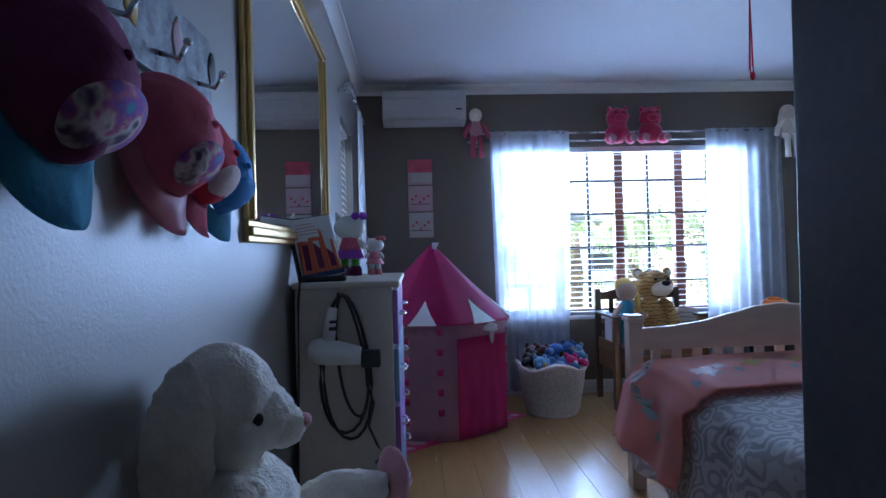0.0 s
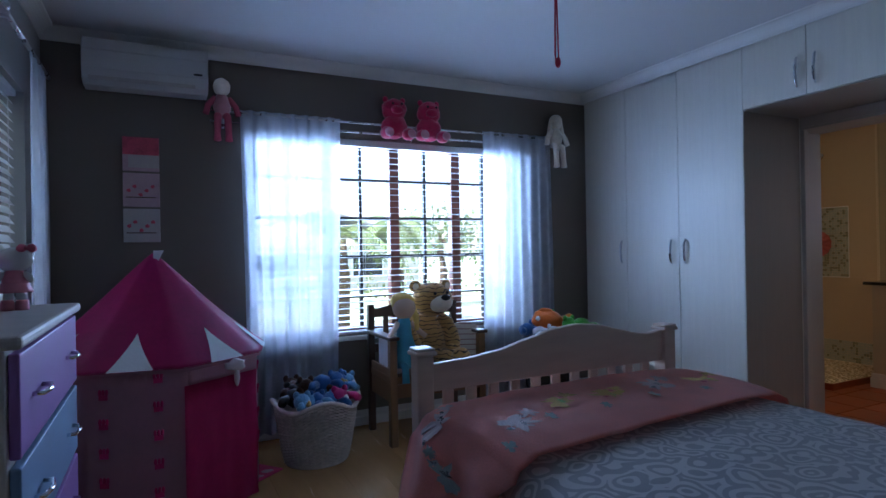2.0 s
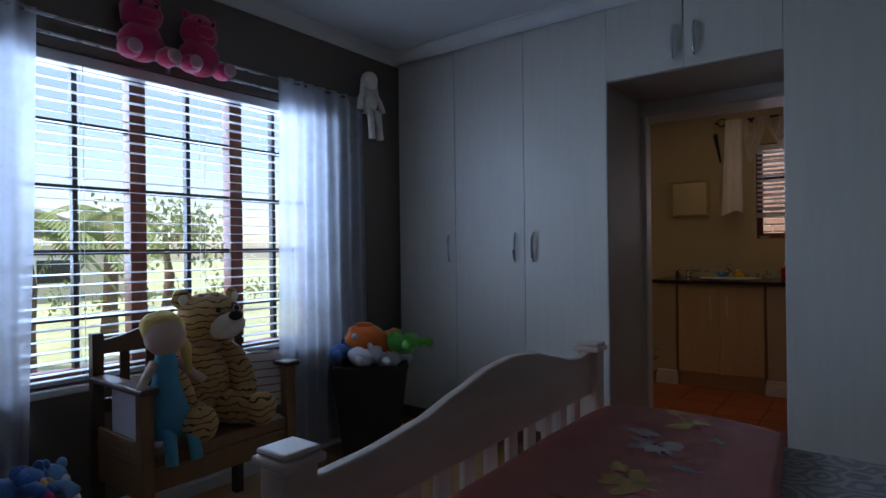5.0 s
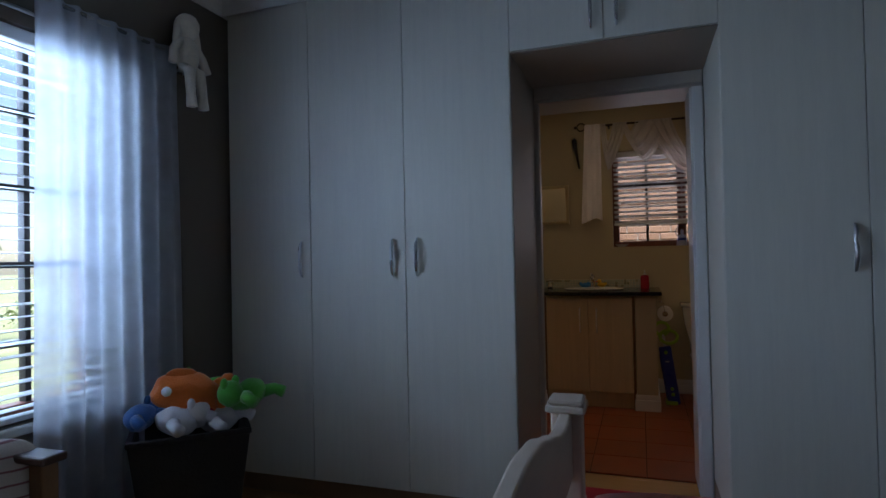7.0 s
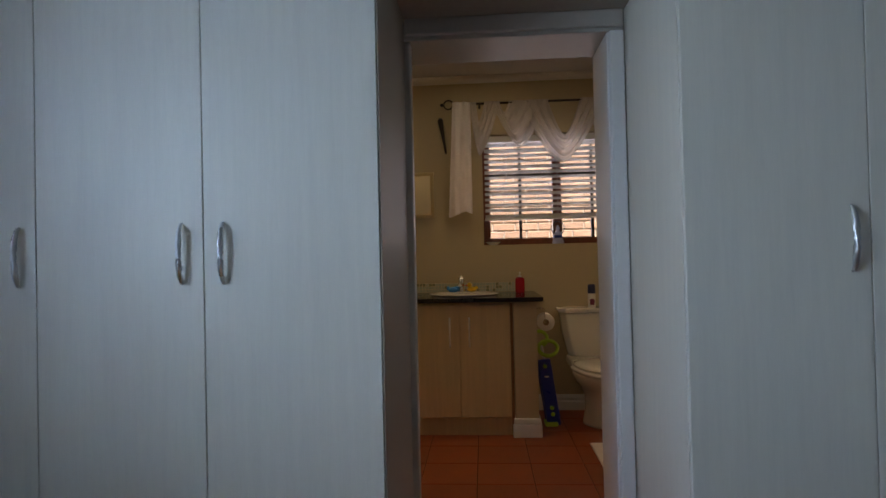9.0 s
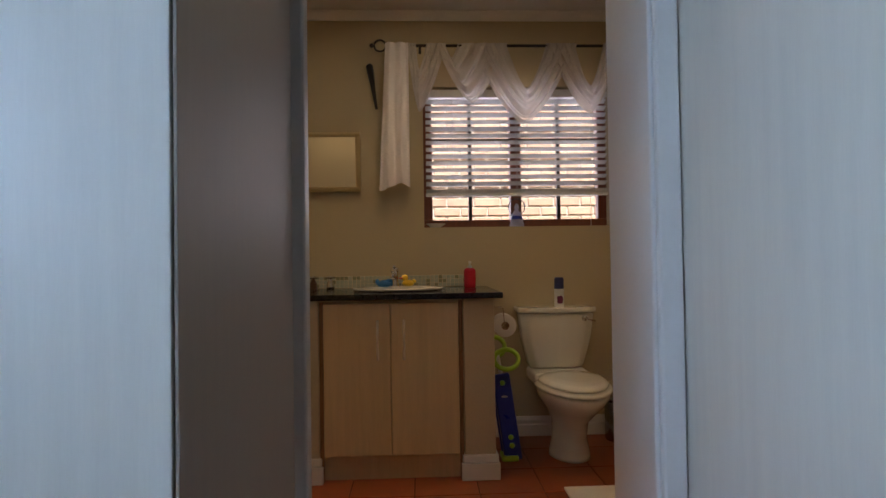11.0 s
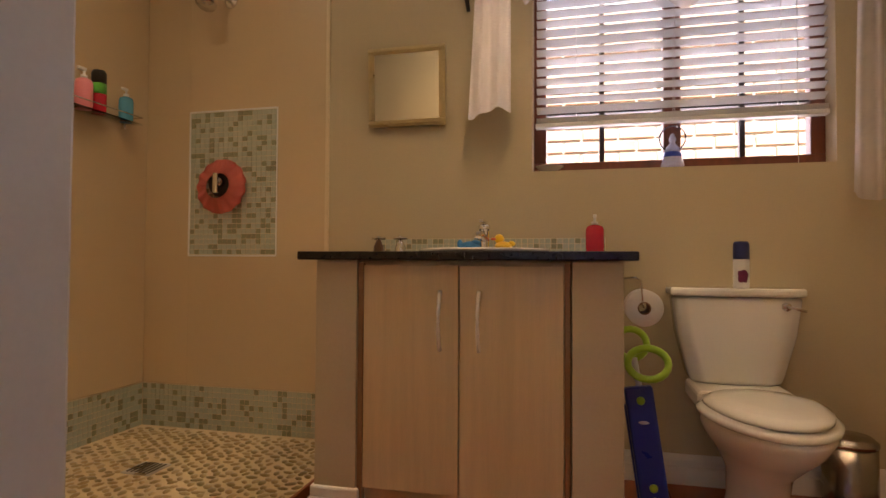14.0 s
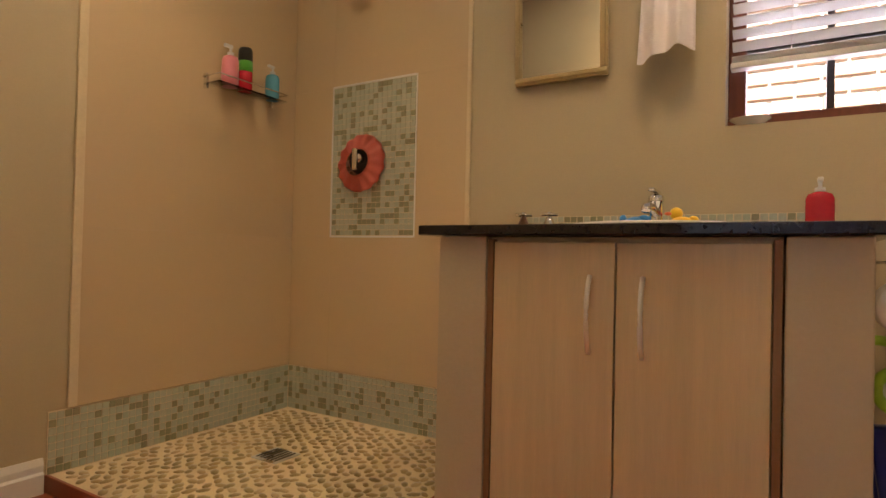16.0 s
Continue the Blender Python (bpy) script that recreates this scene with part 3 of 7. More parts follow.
def bow_handle(p, parent, length=0.09, side=-1, axis="x"):
    """An upright arched bar handle on a door front."""
    x, y, z = p
    pts = []
    for i in range(13):
        a = math.pi * i / 12
        off = 0.024 * math.sin(a) * side
        zz = z - math.cos(a) * length
        pts.append((x + off, y, zz) if axis == "x" else (x, y + off, zz))
    r = [0.0032 + 0.0065 * math.sin(math.pi * i / 12) for i in range(13)]
    part("handle", Shape().tube(pts, r, 12), STEEL, parent, "brushed nickel bow handle")


def wardrobe(y0, y1, seams, handles, z0=0.115, z1=2.56):
    ob = thing("wardrobe", ((E + 5.0) / 2, (y0 + y1) / 2, 0), "built-in wardrobe with pale ash-grain doors and nickel handles", "wardrobe", "bedroom wardrobes")
    part("body", Shape().box((GX, y0, z0 - 0.01), (FX, y1, H - 0.002)), MELAMINE, ob)
    part("plinth", Shape().box((E + 0.06, y0, 0), (FX - 0.02, y1, z0 - 0.012), 0.002), MELEDGE, ob)
    edges = [y0] + seams + [y1]
    for a, b in zip(edges, edges[1:]):
        d = part("door", Shape().box((E, a + 0.0018, z0), (GX - 0.002, b - 0.0018, z1), 0.0015), MELAMINE, ob)
        for hy in handles:
            if a < hy < b:
                bow_handle((E, hy, 1.23), d)
    return ob


wardrobe(DL, N - 0.02, [4.541, 5.063], [5.115, 4.606, 4.480])
wardrobe(0.95, DR, [1.54, 2.10, 2.663], [2.715, 2.61, 1.60, 1.48])
over = thing("overhead_cupboard", (E + 0.3, (DL + DR) / 2, DTOP), "overhead cupboard with two pale ash-grain doors", "cupboard")
part("body", Shape().box((GX, DR, DTOP), (FX - 0.02, DL, H - 0.002)), MELAMINE, over)
for a, b, hy in ((3.602, DL, 3.655), (DR, 3.602, 3.548)):
    d = part("door", Shape().box((E - 0.001, a + 0.0018, DTOP + 0.004), (GX - 0.002, b - 0.0018, 2.56), 0.0015), MELAMINE, over)
    bow_handle((E, hy, 2.29), d)

# Thin boards whose dark colour stands in for shade inside the passage.
structure("passage_lining", Shape().box((E + 0.003, DL - 0.005, 0.0), (FX - 0.02, DL - 0.0005, DTOP - 0.007), 0.001), LINING, "board lining the passage, coloured darker for shade", "trim")
structure("passage_soffit", Shape().box((E + 0.003, DR, DTOP - 0.006), (FX - 0.02, DL, DTOP - 0.0008), 0.001), LINING, "board over the passage, coloured darker for shade", "trim")

# ---- bedroom window ----
win = thing("window_1", ((WX0 + WX1) / 2, N + 0.1, WZ0), "red-brown timber window with small panes and burglar bars", "window", kind="structure")
WY0, WY1 = N + 0.10, N + 0.16
part("sill", Shape().box((WX0 - 0.04, N - 0.025, WZ0 - 0.035), (WX1 + 0.04, N + 0.11, WZ0 - 0.002), 0.008), TRIM, win, "white painted window sill")
s = Shape().box((WX0, WY0, WZ1 - 0.045), (WX1, WY1, WZ1), 0.004).box((WX0, WY0, WZ0), (WX1, WY1, WZ0 + 0.05), 0.004)
part("frame", s, REDWOOD, win)
MUL = [1.68, 2.213, 2.746, 3.279, 3.812]
for x in MUL:
    part("mullion", Shape().box((x - 0.038, WY0 - 0.01, WZ0), (x + 0.038, WY1 + 0.005, WZ1), 0.004), REDWOOD, win)
for a, b in zip(MUL, MUL[1:]):
    part("pane", Shape().box((a + 0.03, N + 0.128, WZ0 + 0.04), (b - 0.03, N + 0.132, WZ1 - 0.04)), GLASS, win)
    part("glazing_bar", Shape().box(((a + b) / 2 - 0.011, WY0 + 0.012, WZ0 + 0.03), ((a + b) / 2 + 0.011, WY1 - 0.008, WZ1 - 0.03), 0.003), IRON, win)
for z in (1.807, 1.52, 1.23, 0.935):
    part("glazing_bar", Shape().box((WX0, WY0 + 0.008, z - 0.012), (WX1, WY1 - 0.006, z + 0.012), 0.003), IRON, win)
for ob in win.children_recursive:
    if ob.name.startswith("pane"):
        ob.visible_shadow = False


def blind(name, axis, at, lo, hi, z0, z1, step, depth, tilt, label, cords, stack=0, inward=-1):
    """A venetian blind: head rail, tilted slats, bottom rail and ladder cords."""
    mid = (lo + hi) / 2
    ob = thing(name, (mid, at, z0) if axis == "x" else (at, mid, z0), label, "venetian blind")

    def place(lo3, hi3, ang=0.0, zc=0.0, bevel=0.001):
        s = Shape()
        if axis == "x":
            m = Matrix.Translation((0, at, zc)) @ Matrix.Rotation(ang, 4, "X")
            s.box((lo3[0], lo3[1], lo3[2]), (hi3[0], hi3[1], hi3[2]), bevel, m=m, seg=1)
        else:
            m = Matrix.Translation((at, 0, zc)) @ Matrix.Rotation(ang, 4, "Y")
            s.box((lo3[1], lo3[0], lo3[2]), (hi3[1], hi3[0], hi3[2]), bevel, m=m, seg=1)
        return s
    part("head_rail", place((lo, -0.028, -0.025), (hi, 0.028, 0.025), 0, z1 - 0.025, 0.004), SLAT, ob)
    z, k = z1 - 0.07, 0
    while z > z0 + 0.03 + stack * 0.004:
        t = tilt + 0.06 * math.sin(k * 1.7)
        part("slat", place((lo + 0.004, -depth / 2, -0.0013), (hi - 0.004, depth / 2, 0.0013), t, z), SLAT, ob)
        z, k = z - step, k + 1
    for i in range(stack):
        part("slat", place((lo + 0.004, -depth / 2, -0.0013), (hi - 0.004, depth / 2, 0.0013), 0, z0 + 0.024 + i * 0.004), SLAT, ob)
    part("bottom_rail", place((lo, -depth / 2, -0.01), (hi, depth / 2, 0.01), 0, z0 + 0.01, 0.003), SLAT, ob)
    for c in cords:
        for d in (-depth / 2 - 0.001, depth / 2 + 0.001):
            p = (c, at + d, z0 + 0.01) if axis == "x" else (at + d, c, z0 + 0.01)
            q = (c, at + d, z1 - 0.03) if axis == "x" else (at + d, c, z1 - 0.03)
            part("ladder_cord", Shape().cyl(p, q, 0.0012, n=5), WHITECLOTH, ob)
    return ob


blind("window_blind", "x", N + 0.045, WX0 + 0.02, WX1 - 0.02, WZ0 + 0.006, WZ1 - 0.004, 0.047, 0.048, 0.05, "open white venetian blind in the timber window", [1.85, 2.48, 3.05, 3.65])


def curtain(name, axis, at, lo, hi, z0, z1, folds, amp, material, label, lean=0.0, seed=0, flare=0.0):
    def fn(u, v):
        w = lo + (hi - lo) * u
        a = amp * (0.5 + 0.5 * v) * (0.75 + 0.5 * noise.noise((u * 4, seed, v * 0.8)))
        off = a * math.sin(2 * math.pi * folds * u + 1.6 * noise.noise((u * 3, v * 1.2, seed + 5.0)))
        w += (lean * v * (u - 0.3) + 0.012 * noise.noise((u * 9, v * 2, seed))) + flare * v * (u - 0.5)
        z = z1 - (z1 - z0) * v + 0.012 * noise.noise((u * 5, seed + 3.0, 0)) * v
        return (w, at + off, z) if axis == "x" else (at + off, w, z)
    return solo(name, Shape().sheet(fn, 150, 40), material, label, "curtain", "bedroom curtains")


curtain("curtain", "x", N - 0.085, 1.60, 2.275, 0.06, 2.215, 7.5, 0.032, SHEER, "sheer white voile curtain hanging from a rod", seed=1, flare=-0.03, lean=-0.05)
curtain("curtain", "x", N - 0.085, 3.44, 4.10, 0.06, 2.215, 7.5, 0.032, SHEER, "sheer white voile curtain with soft folds", seed=4, flare=0.05)
curtain("curtain", "y", W + 0.08, 4.80, 5.22, 0.35, 2.24, 4, 0.025, SHEER, "gathered sheer white curtain at the narrow window", seed=8)
rod = thing("curtain_rod", (2.85, N - 0.08, 2.12), "double thin metal curtain rod on brackets", "curtain rod")
for z, y in ((2.195, N - 0.085), (2.135, N - 0.05)):
    part("rail", Shape().cyl((1.42, y, z), (4.22, y, z), 0.008, n=10), STEEL, rod)
for x in (1.5, 2.85, 4.15):
    part("bracket", Shape().box((x - 0.008, N - 0.09, 2.125), (x + 0.008, N, 2.145), 0.002).box((x - 0.012, N - 0.006, 2.10), (x + 0.012, N, 2.20), 0.002), STEEL, rod)
rod2 = thing("west_curtain_rod", (W + 0.08, 4.8, 2.24), "short dark curtain rod with a ball finial", "curtain rod")
part("rail", Shape().cyl((W + 0.08, 4.3, 2.25), (W + 0.08, 5.3, 2.25), 0.011, n=10), STEEL, rod2)
part("finial", Shape().ball((W + 0.08, 4.28, 2.25), 0.03, sub=2), STEEL, rod2)
part("bracket", Shape().box((W, 4.36, 2.235), (W + 0.09, 4.38, 2.265), 0.003), STEEL, rod2)
win2 = thing("window_3", (W - 0.1, 4.78, 0.95), "narrow red-brown timber window", "window", kind="structure")
part("frame", Shape().box((W - 0.16, 4.45, 0.95), (W - 0.1, 4.50, 2.12), 0.003).box((W - 0.16, 5.07, 0.95), (W - 0.1, 5.12, 2.12), 0.003).box((W - 0.16, 4.5, 2.07), (W - 0.1, 5.07, 2.12), 0.003).box((W - 0.16, 4.5, 0.95), (W - 0.1, 5.07, 1.0), 0.003), REDWOOD, win2)
pn = part("pane", Shape().box((W - 0.132, 4.49, 0.98), (W - 0.128, 5.08, 2.1)), GLASS, win2)
pn.visible_shadow = False
blind("west_blind", "y", W - 0.06, 4.46, 5.11, 1.0, 2.14, 0.047, 0.048, 0.95, "white venetian blind at the narrow window", [4.6, 4.95])

# ---- bathroom window ----
bw = thing("window_2", (BX1 + 0.12, 3.12, BZ0), "dark timber bathroom window with small panes", "window", kind="structure")
s = Shape().box((BX1 + 0.10, BY0, BZ0), (BX1 + 0.16, BY1, BZ0 + 0.05), 0.004).box((BX1 + 0.10, BY0, BZ1 - 0.05), (BX1 + 0.16, BY1, BZ1), 0.004)
s.box((BX1 + 0.10, BY0, BZ0 + 0.05), (BX1 + 0.16, BY0 + 0.055, BZ1 - 0.05), 0.004).box((BX1 + 0.10, BY1 - 0.055, BZ0 + 0.05), (BX1 + 0.16, BY1, BZ1 - 0.05), 0.004)
part("frame", s, REDWOOD, bw)
part("mullion", Shape().box((BX1 + 0.095, 3.085, BZ0), (BX1 + 0.165, 3.155, BZ1), 0.004), REDWOOD, bw)
for y in (2.84, 3.41):
    part("glazing_bar", Shape().box((BX1 + 0.115, y - 0.011, BZ0 + 0.04), (BX1 + 0.15, y + 0.011, BZ1 - 0.04), 0.003), IRON, bw)
for z in (1.57, 1.85):
    part("glazing_bar", Shape().box((BX1 + 0.113, BY0 + 0.05, z - 0.011), (BX1 + 0.152, BY1 - 0.05, z + 0.011), 0.003), IRON, bw)
for a, b in ((BY0 + 0.05, 3.09), (3.15, BY1 - 0.05)):
    pn = part("pane", Shape().box((BX1 + 0.131, a, BZ0 + 0.045), (BX1 + 0.135, b, BZ1 - 0.045)), GLASS, bw)
    pn.visible_shadow = False
bl = blind("bathroom_blind", "y", BX1 + 0.045, BY0 + 0.012, BY1 - 0.012, 1.485, 2.15, 0.043, 0.048, 0.35, "white venetian blind, half lowered with tilted slats", [2.72, 3.12, 3.52], stack=5)
part("pull_cord", Shape().cyl((BX1 + 0.01, 2.665, 1.26), (BX1 + 0.01, 2.665, 2.12), 0.0015, n=6).cyl((BX1 + 0.01, 2.665, 1.235), (BX1 + 0.01, 2.665, 1.27), 0.006, 0.009, n=10), WHITEP, bl)

# ---- entrance door ----
ed = thing("door_1", (1.33, 0.87, 0), "dark painted entrance door standing open beside the passage", "door", kind="structure")
part("leaf", Shape().box((1.31, S + 0.02, 0.01), (1.352, 1.30, 2.04), 0.004), DOORDARK, ed)

# ---- bed ----
bed = thing("bed", (2.695, 2.5, 0), "whitewashed pine bed with a curved footboard", "bed")


def foot_top(x):
    u = (x - 2.10) / (3.37 - 2.10)
    pts = [(0, 0.812), (0.12, 0.818), (0.25, 0.838), (0.37, 0.875), (0.48, 0.908), (0.58, 0.920), (0.68, 0.910), (0.78, 0.878), (0.87, 0.850), (0.93, 0.842), (1.0, 0.852)]
    for (a, za), (b, zb) in zip(pts, pts[1:]):
        if u <= b:
            k = (u - a) / (b - a)
            k = k * k * (3 - 2 * k) * 0.4 + k * 0.6
            return za + (zb - za) * k
    return pts[-1][1]


outl = [(2.09, 0.70)] + [(2.09 + 1.285 * i / 40, foot_top(2.09 + 1.285 * i / 40)) for i in range(41)] + [(3.375, 0.70)]
part("footboard_panel", Shape().prism(outl, "y", 3.638, 3.668, bevel=0.005), PINE, bed)
part("lower_rail", Shape().box((2.09, 3.638, 0.34), (3.375, 3.668, 0.46), 0.005), PINE, bed)
for i in range(11):
    x = 2.175 + i * 0.109
    part("baluster", Shape().box((x - 0.024, 3.644, 0.45), (x + 0.024, 3.662, 0.71), 0.004), PINE, bed)
for x in (2.062, 3.405):
    s = Shape().box((x - 0.036, 3.617, 0), (x + 0.036, 3.689, 0.850), 0.006)
    p = part("post", s, PINE, bed)
    c = Shape().box((x - 0.047, 3.606, 0.850), (x + 0.047, 3.700, 0.868), 0.006).box((x - 0.041, 3.612, 0.868), (x + 0.041, 3.694, 0.881), 0.006)
    part("cap", c, PINE, p)
for x in (2.07, 3.40):
    part("side_rail", Shape().box((x - 0.014, 1.5, 0.26), (x + 0.014, 3.64, 0.40), 0.004), PINE, bed)
for x in (2.07, 3.40):
    part("head_leg", Shape().box((x - 0.035, 1.44, 0), (x + 0.035, 1.51, 0.45), 0.005), PINE, bed)
solo("mattress", Shape().box((2.09, 1.46, 0.405), (3.385, 3.615, 0.605), 0.04, seg=4), MATTRESS, "white mattress on the pine bed", "mattress")


def drape(y0, y1, lift, x0, x1, bottom, seed, tuck=0.0, slant=0.0):
    """Cloth over the mattress that hangs down on both sides."""
    def fn(u, v):
        ya = y0 + slant * (u - 0.5)
        y = ya + (y1 - ya) * v
        per = [(x0 - 0.05, bottom), (x0 - 0.01, bottom + 0.16), (x0 + 0.01, 0.54), (x0 + 0.05, 0.605), (x0 + 0.12, 0.632), (x0 + 0.45, 0.642), (x1 - 0.45, 0.642), (x1 - 0.12, 0.632), (x1 - 0.05, 0.605), (x1 - 0.01, 0.54), (x1 + 0.01, bottom + 0.16), (x1 + 0.05, bottom)]
        ts = [0, 0.07, 0.14, 0.18, 0.22, 0.36, 0.64, 0.78, 0.82, 0.86, 0.93, 1.0001]
        for i in range(11):
            if u <= ts[i + 1]:
                k = (u - ts[i]) / (ts[i + 1] - ts[i])
                x, z = (per[i][j] + (per[i + 1][j] - per[i][j]) * k for j in (0, 1))
                break
        side = 1.0 if u < 0.16 or u > 0.84 else 0.0
        w = noise.noise((x * 3, y * 3, seed)) * 0.010 + noise.noise((x * 9, y * 9, seed)) * 0.004
        x += side * (0.022 * math.sin(y * 16 + seed) + 0.015 * noise.noise((y * 7, z * 4, seed))) * (1 if u < 0.5 else -1)
        z += w + lift
        if tuck:
            z += 0.028 * math.sin(math.pi * min(1, v * 1.05)) ** 0.6 * (1 - side)
        if tuck and v > 0.93:
            z -= (v - 0.93) / 0.07 * tuck
        return (x - lift * side * (1 if u < 0.5 else -1), y, z)
    return fn


solo("duvet", Shape().sheet(drape(1.45, 3.58, 0.0, 2.0, 3.48, 0.22, 2.0), 90, 90, thick=-0.02), DUVET, "grey duvet with a pale scroll print over the bed", "duvet")
qf = drape(2.985, 3.625, 0.03, 1.99, 3.49, 0.27, 7.0, 0.03, 0.19)
quilt = thing("quilt", (2.69, 3.3, 0.27), "folded pink quilt with stitched animal patches across the bed foot", "quilt")
part("cloth", Shape().sheet(qf, 100, 30, thick=-0.022), QUILT, quilt)


def patch(u0, v0, ru, rv, material, label, seed):
    """An irregular stitched cloth shape that follows the quilt."""
    def fn(a, b):
        ang = 2 * math.pi * a
        r = (0.62 + 0.75 * noise.noise((math.cos(ang) * 2.6, math.sin(ang) * 2.6, seed))) * b
        p = Vector(qf(min(0.999, max(0.001, u0 + ru * r * math.cos(ang))), min(0.92, max(0.02, v0 + rv * r * math.sin(ang)))))
        return p + Vector((-0.002, 0, 0.0035))
    s = Shape().sheet(fn, 36, 5)
    bmesh.ops.remove_doubles(s.bm, verts=s.bm.verts, dist=0.0004)
    part("patch", s, material, quilt, label)


k = 0
for u0, v0 in ((0.25, 0.30), (0.36, 0.45), (0.47, 0.42), (0.60, 0.45), (0.72, 0.40), (0.10, 0.5), (0.17, 0.72)):
    body_m = (PATCHW, PATCHY, PATCHY, PATCHW, PATCHY, PATCHT, PATCHW)[k]
    for du, dv, ru, rv, m, lb in ((0, 0, 0.040, 0.13, body_m, "printed animal patch"), (0.038, 0.10, 0.020, 0.08, body_m, "printed animal head"), (0.006, 0.0, 0.010, 0.05, (BLACK, GREENP)[body_m is PATCHY], "dark printed spot"), (0.022, 0.07, 0.006, 0.03, (BLACK, CARD_R)[body_m is PATCHY], "dark printed spot"), (-0.02, -0.04, 0.008, 0.03, (BLACK, CARD_R)[body_m is PATCHY], "dark printed spot"), (-0.05, -0.15, 0.012, 0.06, PATCHT, "teal leaf patch")):
        patch(u0 + du, v0 + dv, ru, rv, m, lb, 3.1 * k + du * 50)
    k += 1

# ---- chest of drawers ----
DX0, DX1, DY0, DY1, DZ = 0.53, 0.872, 2.82, 3.60, 1.13
dr = thing("chest_of_drawers", (0.70, 3.21, 0), "whitewashed chest with purple and blue drawers", "chest of drawers")
part("body", Shape().box((DX0, DY0, 0.03), (DX1, DY1, DZ - 0.026), 0.003), DRESSERW, dr)
part("top", Shape().box((DX0 - 0.005, DY0 - 0.018, DZ - 0.025), (DX1 + 0.03, DY1 + 0.018, DZ), 0.008), DRESSERW, dr)
rows = [(0.90, 1.095), (0.695, 0.885), (0.49, 0.68), (0.285, 0.475), (0.08, 0.27)]
for i, (z0, z1) in enumerate(rows):
    d = part("drawer", Shape().box((DX1 + 0.001, DY0 + 0.012, z0), (DX1 + 0.020, DY1 - 0.012, z1), 0.004), (DRAWP, DRAWB)[i % 2], dr, ("purple painted drawer front", "blue-grey painted drawer front")[i % 2])
    for y in (DY0 + 0.17, DY1 - 0.17):
        zc = (z0 + z1) / 2
        part("handle", Shape().tube([(DX1 + 0.018, y - 0.05, zc), (DX1 + 0.038, y - 0.045, zc), (DX1 + 0.046, y, zc), (DX1 + 0.038, y + 0.045, zc), (DX1 + 0.018, y + 0.05, zc)], 0.005), CHROME, d, "chrome bow handle")

# hair dryer hung on the chest's side, with its looped cord
hy = DY0 - 0.03
hd = thing("hair_dryer", (0.69, hy, 0.55), "white hair dryer with a black nozzle hung by its looped cord", "hair dryer")
bodym = Matrix.Rotation(math.radians(98), 4, "Y")
part("barrel", Shape().lathe([(0.018, -0.092), (0.036, -0.084), (0.046, -0.055), (0.046, -0.02), (0.038, 0.04), (0.031, 0.09)], (0.672, hy, 0.885), 24, m=bodym), WHITEP, hd)
part("nozzle", Shape().box((0.762, hy - 0.018, 0.832), (0.828, hy + 0.018, 0.892), 0.006), BLACK, hd, "black concentrator nozzle")
part("handle", Shape().tube([(0.645, hy, 0.90), (0.656, hy, 0.98), (0.668, hy, 1.042)], [0.024, 0.021, 0.017], 14), WHITEP, hd)
part("switch", Shape().box((0.655, hy - 0.028, 0.965), (0.685, hy - 0.016, 0.977), 0.003).box((0.657, hy - 0.027, 0.99), (0.685, hy - 0.015, 1.0), 0.003), BLACK, hd, "dark switch")
part("hook", Shape().tube([(0.69, DY0, 1.085), (0.69, hy - 0.01, 1.083), (0.69, hy - 0.018, 1.095)], 0.006), BLACK, hd)
for a, w, z, dx in ((0, 0.10, 0.60, 0.0), (1, 0.085, 0.58, 0.02), (2, 0.055, 0.66, 0.05)):
    pts = []
    for i in range(25):
        t = 2 * math.pi * i / 24
        yy = (1.085 + z) / 2 + (1.085 - z) / 2 * math.cos(t)
        xx = 0.70 + dx * (1 - math.cos(t)) / 2 + w * math.sin(t) * (1.0 if z > 0.59 else 1.15) * (0.65 + 0.35 * (1 - math.cos(t)) / 2)
        pts.append((xx, DY0 - 0.012 - 0.008 * a, yy))
    part("cord", Shape().tube(pts, 0.0055, 8, closed=True), CORD, hd, "dark looped cord")
part("cord", Shape().tube([(0.775, DY0 - 0.01, 0.78), (0.80, DY0 - 0.012, 0.70), (0.78, DY0 - 0.012, 0.62), (0.81, DY0 - 0.012, 0.55), (0.83, DY0 - 0.012, 0.52), (0.80, DY0 - 0.01, 0.49)], 0.0045), CORD, hd, "dark plug cord")

# on the chest
cal = thing("photo_stand", (0.60, 2.92, DZ), "tilted black photo stand with a white print", "photo frame")
STAND = pose(0.553, 2.865, DZ + 0.004, -10, -9, 22)
part("backing", Shape().box((-0.012, 0.006, 0.0), (0.150, 0.034, 0.232), 0.004, m=STAND), BLACK, cal)
part("print", Shape().box((0.0, -0.001, 0.008), (0.146, 0.005, 0.226), 0.001, m=STAND), WHITEP, cal)
for i in range(4):
    part("printed_bar", Shape().box((0.015, -0.002, 0.165 + 0.012 * i), (0.11 - 0.012 * i, 0.0, 0.169 + 0.012 * i), m=STAND), CARD_P, cal, "pale printed bar")
part("ledge", Shape().box((-0.006, -0.04, -0.002), (0.152, -0.002, 0.016), 0.004, m=STAND), DARKBLUE, cal, "dark blue ledge")
